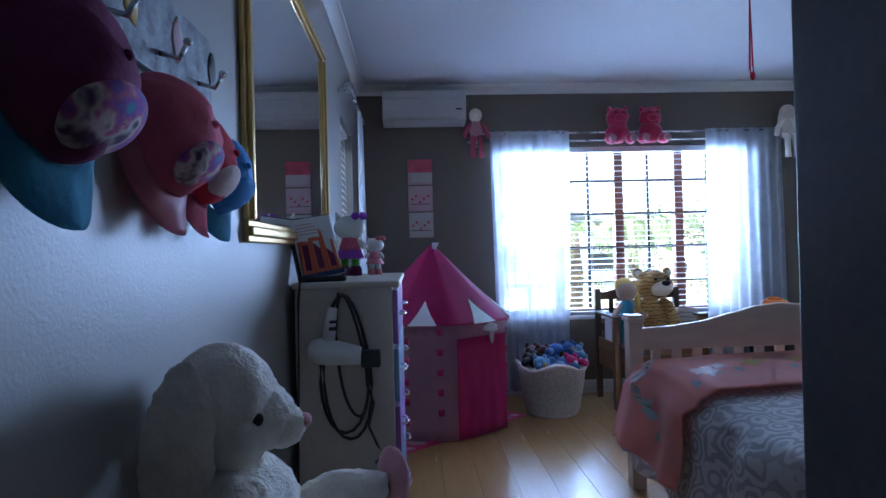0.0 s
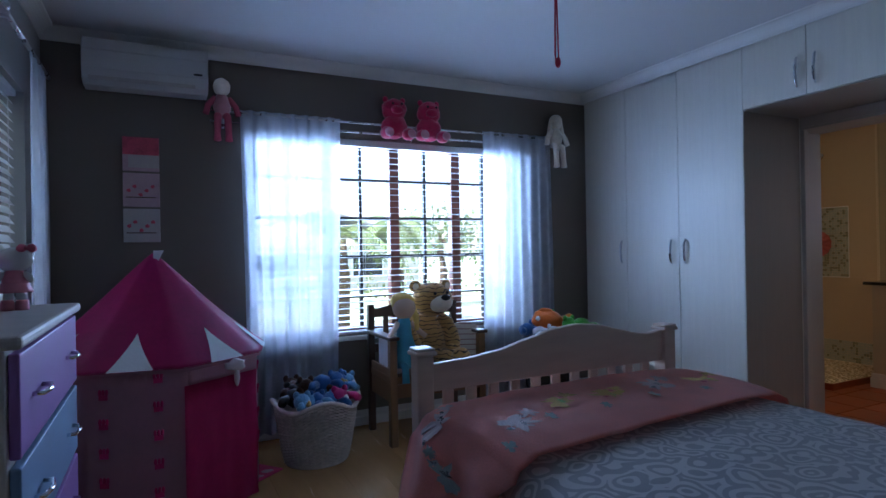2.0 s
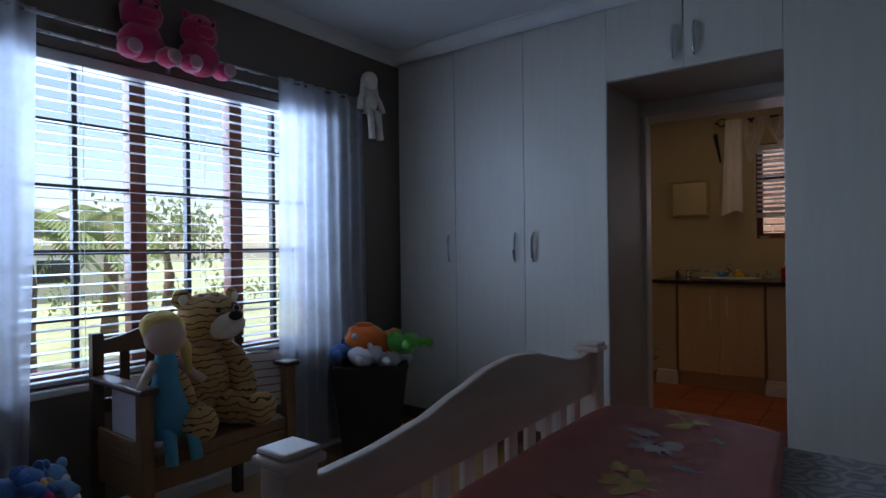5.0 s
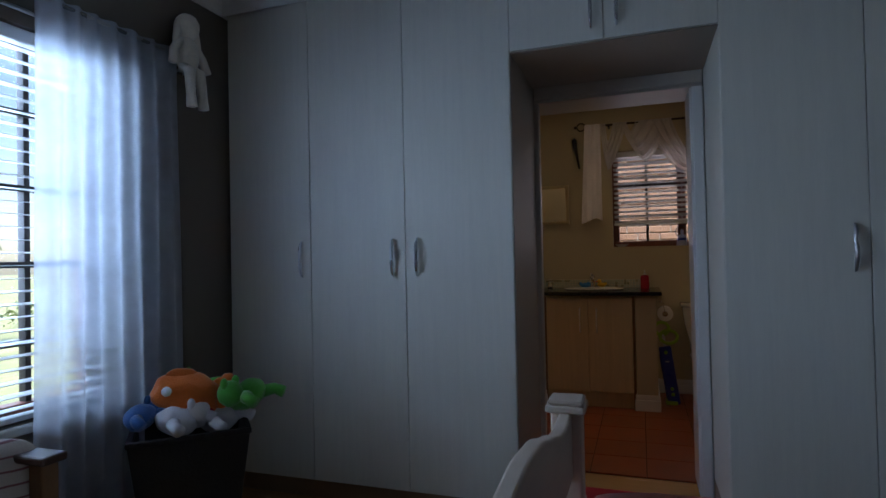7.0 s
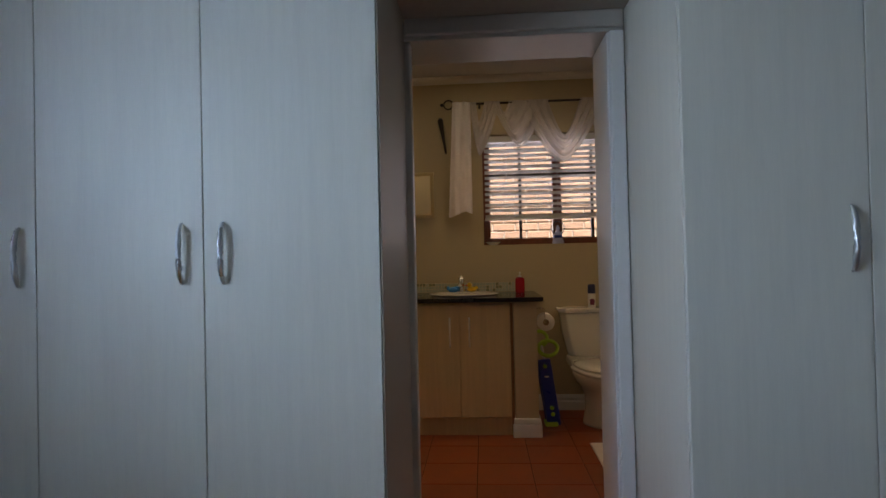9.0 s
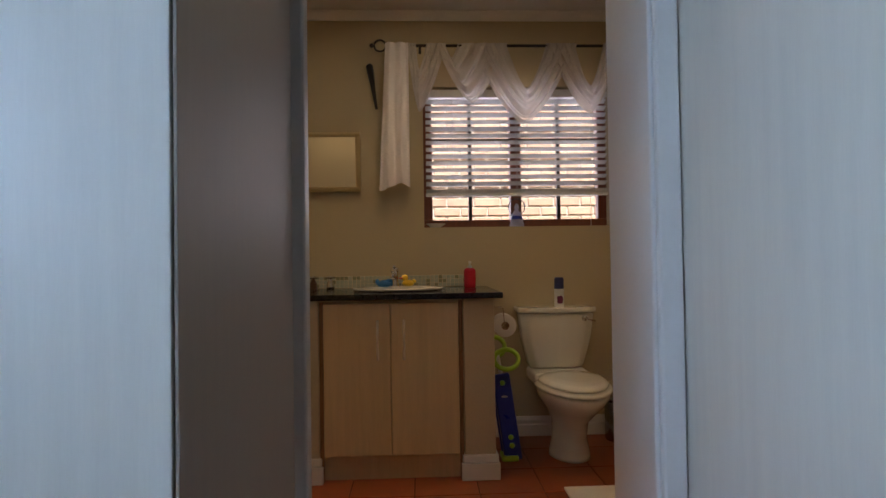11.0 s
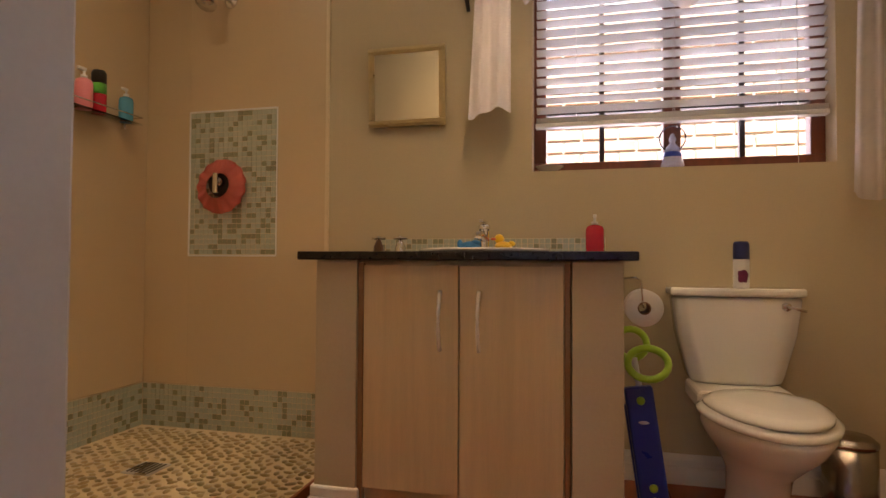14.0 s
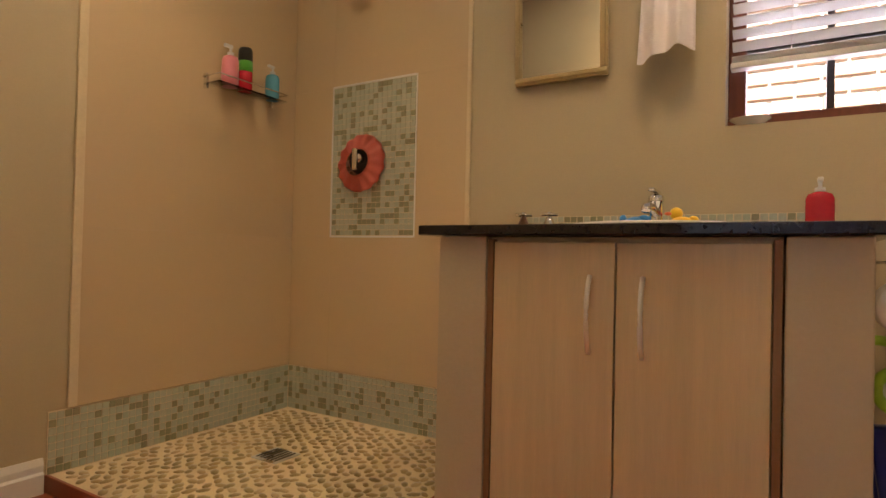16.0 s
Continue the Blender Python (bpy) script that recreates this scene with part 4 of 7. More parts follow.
for i in range(3):
    w, h = 0.046, (0.125, 0.135, 0.165)[i]
    m = STAND @ pose(0.004 + 0.048 * i, -0.028 + 0.004 * i, 0.018, -7, 4 - 3 * i, 8)
    of = thing("orange_frame", m @ Vector((w / 2, 0, 0)), "small orange wooden picture frame", "photo frame", "orange frames on the chest")
    for lo, hi in (((0, 0, 0), (0.011, 0.014, h)), ((w - 0.011, 0, 0), (w, 0.014, h)), ((0.011, 0, 0), (w - 0.011, 0.014, 0.014)), ((0.011, 0, h - 0.014), (w - 0.011, 0.014, h))):
        part("rail", Shape().box(lo, hi, 0.002, m=m), ORANGEW, of)
    part("picture", Shape().box((0.011, 0.007, 0.014), (w - 0.011, 0.011, h - 0.014), m=m), MAROON, of, "dark print")
s = Shape().box((-0.085, -0.018, 0), (0.085, 0.018, 0.022), 0.008, m=pose(0.625, 2.85, DZ, 0, 0, 4))
solo("hair_straightener", s, BLACK, "closed black hair straightener on the chest", "hair straightener")
part_cord = Shape().tube([(0.575, 2.87, DZ + 0.012), (0.555, 2.80, DZ + 0.006), (0.55, 2.785, DZ - 0.06), (0.545, 2.79, 0.85), (0.535, 2.795, 0.55), (0.53, 2.795, 0.2)], 0.004)
solo("power_cord", part_cord, CORD, "dark cord hanging down the chest's side", "cord")


def figurine(x, y, h, dress, skirt, legs, boots, bow, label):
    """A big-headed glazed cat in a flared skirt and boots."""
    k = h / 0.27
    s = Shape()
    s.ball((x, y, DZ + 0.205 * k), (0.067 * k, 0.05 * k, 0.052 * k), 0)
    for d in (-1, 1):
        s.cyl((x + d * 0.040 * k, y, DZ + 0.235 * k), (x + d * 0.054 * k, y, DZ + 0.272 * k), 0.020 * k, 0.004 * k, 12, 0)
        s.cyl((x + d * 0.023 * k, y, DZ + 0.035 * k), (x + d * 0.022 * k, y, DZ + 0.085 * k), 0.019 * k, 0.018 * k, 14, 3)
        s.lathe([(0.024 * k, 0.0), (0.026 * k, 0.008 * k), (0.024 * k, 0.03 * k), (0.019 * k, 0.042 * k)], (x + d * 0.025 * k, y - 0.004, DZ), 16, 4, sy=1.25)
        s.ball((x + d * 0.05 * k, y - 0.012, DZ + 0.135 * k), (0.014 * k, 0.014 * k, 0.028 * k), 0, (0, d * -35, 0), sub=2)
    s.lathe([(0.060 * k, 0.072 * k), (0.062 * k, 0.08 * k), (0.048 * k, 0.108 * k), (0.036 * k, 0.122 * k)], (x, y, DZ), 24, 2)
    s.lathe([(0.046 * k, 0.108 * k), (0.044 * k, 0.125 * k), (0.036 * k, 0.15 * k), (0.028 * k, 0.165 * k)], (x, y, DZ), 24, 1)
    for d in (-1, 1):
        s.ball((x + (0.046 + d * 0.017) * k, y - 0.03 * k, DZ + 0.252 * k), (0.019 * k, 0.011 * k, 0.017 * k), 5, (0, d * 25, 0), 0.15, 2)
    s.ball((x + 0.046 * k, y - 0.036 * k, DZ + 0.252 * k), 0.008 * k, 5, sub=2)
    solo("cat_figurine", s, [WHITEGLOSS, dress, skirt, legs, boots, bow], label, "figurine", "figurines on the chest")


figurine(0.665, 3.38, 0.285, ROSEF, LILACF, GREENP, MAROON, LILACF, "tall glossy white cat figurine in a bright skirt")
figurine(0.772, 3.44, 0.178, PINKP, PINKP, WHITEP, PINKP, ROSEF, "small glossy white cat figurine in pink")

# ---- big mirror on the west wall ----
wm = thing("wall_mirror", (W + 0.02, 3.0, 1.27), "large wall mirror in a gilded moulded frame", "mirror")
MY0, MY1, MZ0, MZ1 = 2.31, 3.72, 1.265, 2.26
part("glass", Shape().box((W + 0.004, MY0 + 0.05, MZ0 + 0.05), (W + 0.010, MY1 - 0.05, MZ1 - 0.05)), MIRROR, wm)
for lo, hi in (((MY0, MZ0), (MY1, MZ0 + 0.06)), ((MY0, MZ1 - 0.06), (MY1, MZ1)), ((MY0, MZ0 + 0.06), (MY0 + 0.06, MZ1 - 0.06)), ((MY1 - 0.06, MZ0 + 0.06), (MY1, MZ1 - 0.06))):
    s = Shape().box((W + 0.001, lo[0], lo[1]), (W + 0.018, hi[0], hi[1]), 0.004)
    a = 0.016
    wide = hi[0] - lo[0] > hi[1] - lo[1]
    s.box((W + 0.016, lo[0] + (0 if wide else a), lo[1] + (a if wide else 0)), (W + 0.030, hi[0] - (0 if wide else a), hi[1] - (a if wide else 0)), 0.007)
    part("frame_rail", s, GOLD, wm)

# ---- hook rail with caps ----
hr = thing("hook_rail", (W + 0.01, 1.6, 1.53), "grey printed hook rail on the wall", "hook rail")
part("board", Shape().box((W, 0.95, 1.545), (W + 0.016, 2.06, 1.70), 0.003), POSTER, hr)
for i in range(6):
    y = 1.08 + 0.18 * i
    part("peg", Shape().tube([(W + 0.014, y, 1.585), (W + 0.05, y, 1.575), (W + 0.065, y, 1.60)], 0.005).ball((W + 0.066, y, 1.603), 0.008, sub=2), STEEL, hr, "metal peg")
    part("print", Shape().ball((W + 0.017, y + 0.08, 1.635), (0.002, 0.025, 0.04), lump=0.3, sub=2), (PATCHY, CARD_P, BLACK)[i % 3], hr)


def cap(y, z, crown, brim, mark, label, size=1.0, turn=0.0, lean=0.0):
    m = pose(W + 0.045, y, z, lean, 80, turn)
    ob = thing("cap", (W + 0.05, y, z - 0.1), label, "cap", "caps on the hook rail")
    b = bmesh.new()
    bmesh.ops.create_icosphere(b, subdivisions=4, radius=1)
    bmesh.ops.bisect_plane(b, geom=list(b.verts) + list(b.edges) + list(b.faces), plane_co=(0, 0, -0.05), plane_no=(0, 0, -1), clear_outer=True)
    for v in b.verts:
        v.co *= 1 + 0.09 * noise.noise(v.co * 2.1 + Vector((y * 7, 0, 0))) - 0.02 * abs(math.sin(3 * math.atan2(v.co.y, v.co.x))) ** 8
    bmesh.ops.solidify(b, geom=list(b.faces), thickness=0.02)
    part("crown", Shape().add(b, m @ Matrix.Diagonal((0.10 * size, 0.085 * size, 0.085 * size, 1)), 0, True), crown, ob)

    def br(u, v):
        a = math.pi * (u - 0.5) * 0.9
        r = (0.098 + 0.055 * v) * size
        p = Vector((r * math.cos(a) * (1 + 0.1 * v), 0.083 * size * math.sin(a) * (1 + 0.12 * v), -0.004 - 0.03 * v * abs(math.sin(a)) * size))
        return m @ p
    part("brim", Shape().sheet(br, 24, 6, thick=0.004), brim, ob, "curved brim")
    b = bmesh.new()
    bmesh.ops.create_icosphere(b, subdivisions=4, radius=1)
    mm = m @ Matrix.Translation((0.058 * size, 0, 0.046 * size)) @ Matrix.Rotation(radians(50), 4, "Y") @ Matrix.Diagonal((0.046 * size, 0.060 * size, 0.022 * size, 1))
    part("badge", Shape().add(b, mm, 0, True), mark, ob, "printed front panel")
    part("button", Shape().ball(m @ Vector((0, 0, 0.085 * size)), 0.007, sub=2), crown, ob)


cap(1.45, 1.44, MAROON, TEALF, PRINTMIX, "dark maroon child's cap with a teal brim", 1.08, 15, 20)
cap(1.75, 1.43, ROSEF, PINKP, PRINTMIX, "rose pink child's cap with a printed patch", 1.0, 5, 10)
cap(1.88, 1.41, REDF, ROSEF, PATCHW, "red child's cap with a curved brim", 0.88, -5, -8)
cap(1.99, 1.40, BLUEF, TEALF, BLUEF, "blue child's cap hung on the last peg", 0.85, 0, 12)

# ---- big plush rabbit on a stool ----
st = thing("stool", (0.67, 1.72, 0), "plain wooden stool under the plush rabbit", "stool")
part("seat", Shape().box((0.53, 1.56, 0.69), (0.83, 1.90, 0.72), 0.01), PINE, st)
for x in (0.56, 0.80):
    for y in (1.60, 1.86):
        part("leg", Shape().box((x - 0.018, y - 0.018, 0), (x + 0.018, y + 0.018, 0.69), 0.004), PINE, st)
rb = thing("plush_rabbit", (0.66, 1.72, 0.72), "large cream plush rabbit sitting with pink-soled feet", "plush toy")


def fur(shape, amp=0.004):
    """Tufts on a stuffed shape."""
    shape.bm.normal_update()
    for v in shape.bm.verts:
        v.co += v.normal * amp * (noise.noise(v.co * 55) + 0.8 * noise.noise(v.co * 130))
    return shape


part("body", fur(Shape().ball((0.655, 1.715, 0.815), (0.10, 0.108, 0.115), 0, lump=0.12, sub=5)), PLUSHW, rb)
hs = Shape().ball((0.640, 1.722, 0.997), (0.086, 0.088, 0.090), 0, (0, 0, 10), 0.06, 5)
hs.ball((0.690, 1.735, 0.968), (0.066, 0.062, 0.056), 0, (0, 22, 10), 0.05, 5).ball((0.728, 1.744, 0.948), (0.040, 0.044, 0.036), 0, (0, 20, 10), 0.05, 4)
hs.ball((0.668, 1.685, 0.945), (0.052, 0.048, 0.048), 0, lump=0.06, sub=4)
head = part("head", fur(hs, 0.003), PLUSHW, rb)
part("nose", Shape().ball((0.765, 1.752, 0.951), (0.012, 0.016, 0.012), sub=3), PLUSHP, head, "pink nose")
for q in ((0.707, 1.675, 0.976), (0.694, 1.800, 0.990)):
    part("eye", Shape().ball(q, 0.011, sub=3), BLACK, head, "black bead eye")
part("ear", fur(Shape().ball((0.605, 1.632, 0.925), (0.050, 0.026, 0.150), 0, (7, 6, 12), 0.12, 5)), PLUSHW, rb)
part("ear", fur(Shape().ball((0.57, 1.81, 0.91), (0.040, 0.026, 0.14), 0, (-8, 6, 0), 0.12, 5)), PLUSHW, rb)
lg = part("leg", fur(Shape().ball((0.79, 1.79, 0.780), (0.125, 0.055, 0.058), 0, (0, -10, 35), 0.12, 5)), PLUSHW, rb)
part("sole", Shape().ball((0.905, 1.872, 0.805), (0.020, 0.048, 0.056), 0, (0, 0, 35), sub=3), PLUSHP, lg, "pink sole")
part("leg", fur(Shape().ball((0.77, 1.66, 0.775), (0.12, 0.052, 0.054), 0, (0, -4, -8), 0.12, 5)), PLUSHW, rb)
part("arm", fur(Shape().ball((0.72, 1.64, 0.84), (0.038, 0.042, 0.085), 0, (20, -30, 0), 0.12, 5)), PLUSHW, rb)

# ---- air conditioner ----
ac = thing("air_conditioner", (1.05, N - 0.1, 2.27), "white wall-mounted air conditioner under the cornice", "air conditioner")
prof = [(N, 2.275), (N - 0.13, 2.275), (N - 0.18, 2.30), (N - 0.20, 2.36), (N - 0.20, 2.51), (N - 0.185, 2.535), (N, 2.535)]
part("case", Shape().prism(prof, "x", 0.728, 1.405, bevel=0.006), CASEP, ac)
part("front_panel", Shape().box((0.735, N - 0.207, 2.355), (1.398, N - 0.199, 2.455), 0.003).box((0.735, N - 0.206, 2.465), (1.398, N - 0.198, 2.528), 0.003), CASEP, ac)
part("louvre", Shape().box((0.76, N - 0.192, 2.295), (1.33, N - 0.186, 2.318), 0.002, m=Matrix.Identity(4)), CARD_W, ac)
part("display", Shape().box((1.32, N - 0.209, 2.372), (1.37, N - 0.206, 2.384), 0.001), BLACK, ac, "small dark display strip")

# ---- three canvases ----
for i, (z0, z1, m1, m2) in enumerate(((1.795, 2.005, CARD_R, CARD_W), (1.573, 1.782, CARD_P, CARD_R), (1.352, 1.560, CARD_W, CARD_R))):
    cv = thing("canvas_print", (1.02, N - 0.01, z0), ("square canvas print, red above off-white", "square pale pink canvas print", "square off-white canvas print with red marks")[i], "picture", "canvas prints in a column")
    part("canvas", Shape().box((0.918, N - 0.02, z0), (1.122, N, z1), 0.003), (CARD_P, CARD_P, CARD_W)[i], cv)
    if i == 0:
        part("printed_block", Shape().box((0.919, N - 0.023, z0 + 0.10), (1.121, N - 0.0205, z1 - 0.001), 0.001), m1, cv)
        part("printed_block", Shape().box((0.95, N - 0.0228, z0 + 0.02), (1.121, N - 0.0205, z0 + 0.099), 0.001), m2, cv)
    else:
        for j in range(5):
            x = 0.95 + j * 0.033
            part("printed_mark", Shape().ball((x, N - 0.0206, z0 + 0.10 + 0.03 * math.sin(j * 2.1)), (0.012, 0.0015, 0.011), lump=0.4, sub=2), m2, cv)
        part("printed_line", Shape().box((0.935, N - 0.022, z0 + 0.055), (1.10, N - 0.0205, z0 + 0.061)), DARKWOOD, cv)

# ---- plush toys along the curtain rod ----


def rag_doll(x, z, h, body, face, limbs, label, name="rag_doll", ears=False):
    y = N - 0.10
    s = Shape()
    k = h / 0.44
    s.ball((x, y, z + 0.375 * k), (0.055 * k, 0.05 * k, 0.06 * k), 1, lump=0.08)
    s.ball((x, y, z + 0.25 * k), (0.055 * k, 0.045 * k, 0.085 * k), 0, lump=0.1)
    for d in (-1, 1):
        s.tube([(x + d * 0.04 * k, y, z + 0.30 * k), (x + d * 0.085 * k, y - 0.01, z + 0.25 * k), (x + d * 0.10 * k, y - 0.02, z + 0.19 * k)], [0.022 * k, 0.019 * k, 0.02 * k], 10, 2)
        s.tube([(x + d * 0.025 * k, y, z + 0.19 * k), (x + d * 0.03 * k, y - 0.045, z + 0.17 * k), (x + d * 0.035 * k, y - 0.055, z + 0.06 * k), (x + d * 0.035 * k, y - 0.06, z + 0.01)], [0.025 * k, 0.024 * k, 0.02 * k, 0.024 * k], 10, 2)
        if ears:
            s.ball((x + d * 0.055 * k, y, z + 0.33 * k), (0.02 * k, 0.016 * k, 0.075 * k), 1, (0, d * -10, 0), lump=0.1)
    solo(name, s, [body, face, limbs], label, "plush toy", "plush toys on the curtain rod")


rag_doll(1.49, 1.98, 0.43, PLUSHP, PLUSHW, ROSEF, "limp pink and white plush doll on the rod's end")
rag_doll(4.15, 1.94, 0.47, PLUSHW, PLUSHW, PLUSHW, "limp cream plush rabbit with long ears on the rod", "plush_bunny", True)
for x, k in ((2.685, 1.0), (2.965, 0.97)):
    y = N - 0.09
    s = Shape()
    s.ball((x, y, 2.31), (0.095 * k, 0.07, 0.085), 0, lump=0.12, sub=4)
    s.ball((x, y, 2.19), (0.10 * k, 0.075, 0.09), 0, lump=0.12, sub=4)
    for d in (-1, 1):
        s.ball((x + d * 0.068, y, 2.385), (0.022, 0.014, 0.024), 0, sub=2)
        s.ball((x + d * 0.085, y - 0.07, 2.125), (0.048, 0.06, 0.045), 0, lump=0.1)
        s.ball((x + d * 0.088, y - 0.125, 2.122), (0.034, 0.014, 0.034), 1, sub=2)
        s.ball((x + d * 0.035, y - 0.066, 2.345), (0.010, 0.006, 0.010), 2, sub=2)
    s.ball((x, y - 0.062, 2.30), (0.05, 0.025, 0.032), 0, sub=3)
    solo("plush_pig", s, [PLUSHHOT, PLUSHP, BLACK], "round crimson plush pig with pale pink soles", "plush toy", "crimson pigs over the window")

# ---- play tent ----
TX, TY, TR = 1.085, 4.985, 0.555
tent = thing("play_tent", (TX, TY, 0), "pink castle play tent with a pointed magenta roof", "play tent")


def eight(a):
    """How far an eight-sided outline draws in from its corners at the angle a."""
    k = (math.degrees(a) + 77.0) % 45.0 - 22.5
    return 0.12 + 0.88 * math.cos(radians(22.5)) / math.cos(radians(k))


def round_wall(a0, a1, z0, z1, r0, r1, n, nv, wob=0.006, seed=0.0):
    def fn(u, v):
        a = radians(a0 + (a1 - a0) * u)
        r = r0 + (r1 - r0) * v + wob * noise.noise((u * 12 * (a1 - a0) / 90, v * 3, seed)) 
        r *= eight(a)
        return (TX + r * math.cos(a), TY + r * math.sin(a), z0 + (z1 - z0) * v)
    return Shape().sheet(fn, n, nv, thick=0.004)


part("wall", round_wall(-52, 290, 0.012, 0.755, TR, TR, 120, 10), PALEPINK, tent)
part("door_flap", round_wall(-77, -32, 0.016, 0.665, TR + 0.012, TR + 0.012, 24, 8, 0.010, 4.0), HOTPINK, tent, "hot pink door flap")
part("lintel", round_wall(-75, -12, 0.66, 0.755, TR + 0.004, TR + 0.004, 24, 4, 0.004), PALEPINK, tent)


def roof(u, v):
    a = 2 * math.pi * u
    r = (TR + 0.035) * (1 - v) ** 0.92 + 0.004
    r *= eight(a) * (1 - 0.02 * abs(math.sin(4 * a)) * (1 - v) * 2 * v)
    return (TX + r * math.cos(a), TY + r * math.sin(a), 0.752 + 0.53 * v - 0.03 * math.sin(math.pi * v))


part("roof", Shape().sheet(roof, 96, 24, thick=-0.003), MAGENTA, tent)
for i in range(8):
    a0 = radians(-77 + 22.5 + 45 * i)

    def tri(u, v, a0=a0):
        w = 0.34 * (1 - v)
        p = Vector(roof(((a0 + w * (u - 0.5)) / (2 * math.pi)) % 1.0, v * 0.33))
        out = Vector((p.x - TX, p.y - TY, 0)).normalized()
        return p + out * 0.008 + Vector((0, 0, 0.004))
    part("battlement", Shape().sheet(tri, 6, 5), WHITECLOTH, tent, "pale triangular battlement")
part("eave_band", round_wall(-90, 270, 0.735, 0.756, TR + 0.03, TR + 0.036, 80, 2, 0.003), PALEPINK, tent)
part("flag", Shape().sheet(lambda u, v: (TX - 0.002 + 0.05 * u * (1 - v) + 0.004, TY - 0.03 - 0.02 * v, 1.295 - 0.12 * v * (1 - 0.1 * u)), 4, 6, thick=0.002), WHITECLOTH, tent, "white pennant")
part("tie", Shape().ball((TX + 0.36, TY - 0.42, 0.72), (0.05, 0.02, 0.03), lump=0.4, sub=2).ball((TX + 0.37, TY - 0.42, 0.66), (0.014, 0.012, 0.05), lump=0.3, sub=2), WHITECLOTH, tent, "white fabric tie")
for i in range(5):
    for a in (-112, -88, -14):
        if a == -14 and i < 1:
            continue
        z = 0.13 + 0.13 * i + (0.06 if a == -88 else 0)
        aa = radians(a)
        c = Vector((TX + (TR * eight(aa) + 0.006) * math.cos(aa), TY + (TR * eight(aa) + 0.006) * math.sin(aa), z))
        s = Shape()
        mm = Matrix.Translation(c) @ Matrix.Rotation(aa + math.pi / 2, 4, "Z")
        s.box((-0.019, -0.002, -0.02), (0.019, 0.002, 0.004), m=mm)
        for d in (-0.015, 0, 0.015):
            s.ball(mm @ Vector((d, 0, 0.014)), (0.007, 0.006, 0.015), sub=2)
        part("crown_print", s, MAGENTA, tent, "small printed crown")
MATM = Matrix.Translation((1.75, 4.985, 0)) @ Matrix.Rotation(radians(38.8), 4, "Z")
pm2 = thing("play_mat", (1.2, 4.9, 0), "thin pink play mat with pale prints under the tent", "play mat")
s = Shape().box((-1.25, 0.0, 0.0), (0.0, 0.95, 0.006), 0.002, m=MATM)
bmesh.ops.bisect_plane(s.bm, geom=list(s.bm.verts) + list(s.bm.edges) + list(s.bm.faces), plane_co=(W + 0.03, 0, 0), plane_no=(-1, 0, 0), clear_outer=True)
bmesh.ops.bisect_plane(s.bm, geom=list(s.bm.verts) + list(s.bm.edges) + list(s.bm.faces), plane_co=(0, N - 0.03, 0), plane_no=(0, 1, 0), clear_outer=True)
part("sheet", s, MATPINK, pm2)
for u, v, r in ((-0.07, 0.06, 0.035), (-0.15, 0.05, 0.028), (-0.95, 0.10, 0.06), (-1.06, 0.05, 0.035)):
    part("print", Shape().ball(MATM @ Vector((u, v, 0.006)), (r, r * 0.7, 0.0012), lump=0.35, sub=3), CARD_P, pm2, "pale printed flower")

# ---- basket of toys ----
BXc, BYc = 1.965, 5.05
bk = thing("toy_basket", (BXc, BYc, 0), "white woven wicker laundry basket", "basket")


def weave(u, v):
    a = 2 * math.pi * u
    i, j = round(u * 144), round(v * 40)
    r = 0.185 + 0.065 * v ** 0.8
    r += 0.006 * (1 if ((i // 3) + j) % 2 else -1) * (1 if i % 3 != 2 else 0)
    z = 0.008 + (0.33 + 0.05 * math.cos(2 * a) ** 2) * v
    return (BXc + r * 1.02 * math.cos(a), BYc + r * 0.9 * math.sin(a), z)


part("side", Shape().sheet(weave, 144, 40, thick=0.004, smooth=False), WICKER, bk)
part("base", Shape().lathe([(0.186, 0.0), (0.19, 0.012), (0.15, 0.016)], (BXc, BYc, 0), 32, sy=0.9), WICKER, bk)
rim = [(BXc + 0.256 * 1.02 * math.cos(a), BYc + 0.256 * 0.9 * math.sin(a), 0.338 + 0.05 * math.cos(2 * a) ** 2 + 0.004) for a in [2 * math.pi * i / 48 for i in range(48)]]
part("rim", Shape().tube(rim, 0.014, 8, closed=True), WICKER, bk)
rnd = random.Random(5)
TOYS = [(LBLUEP, "light blue plush toy heaped in the basket"), (BLUEP, "blue plush toy heaped in the basket"), (PURPLEP, "purple plush toy heaped in the basket"), (BROWNP, "brown plush toy heaped in the basket"), (HOTPINK, "magenta plush toy heaped in the basket"), (PLUSHP, "pink plush toy heaped in the basket"), (BLACK, "black plush toy heaped in the basket"), (GREENP, "green plush toy heaped in the basket")]


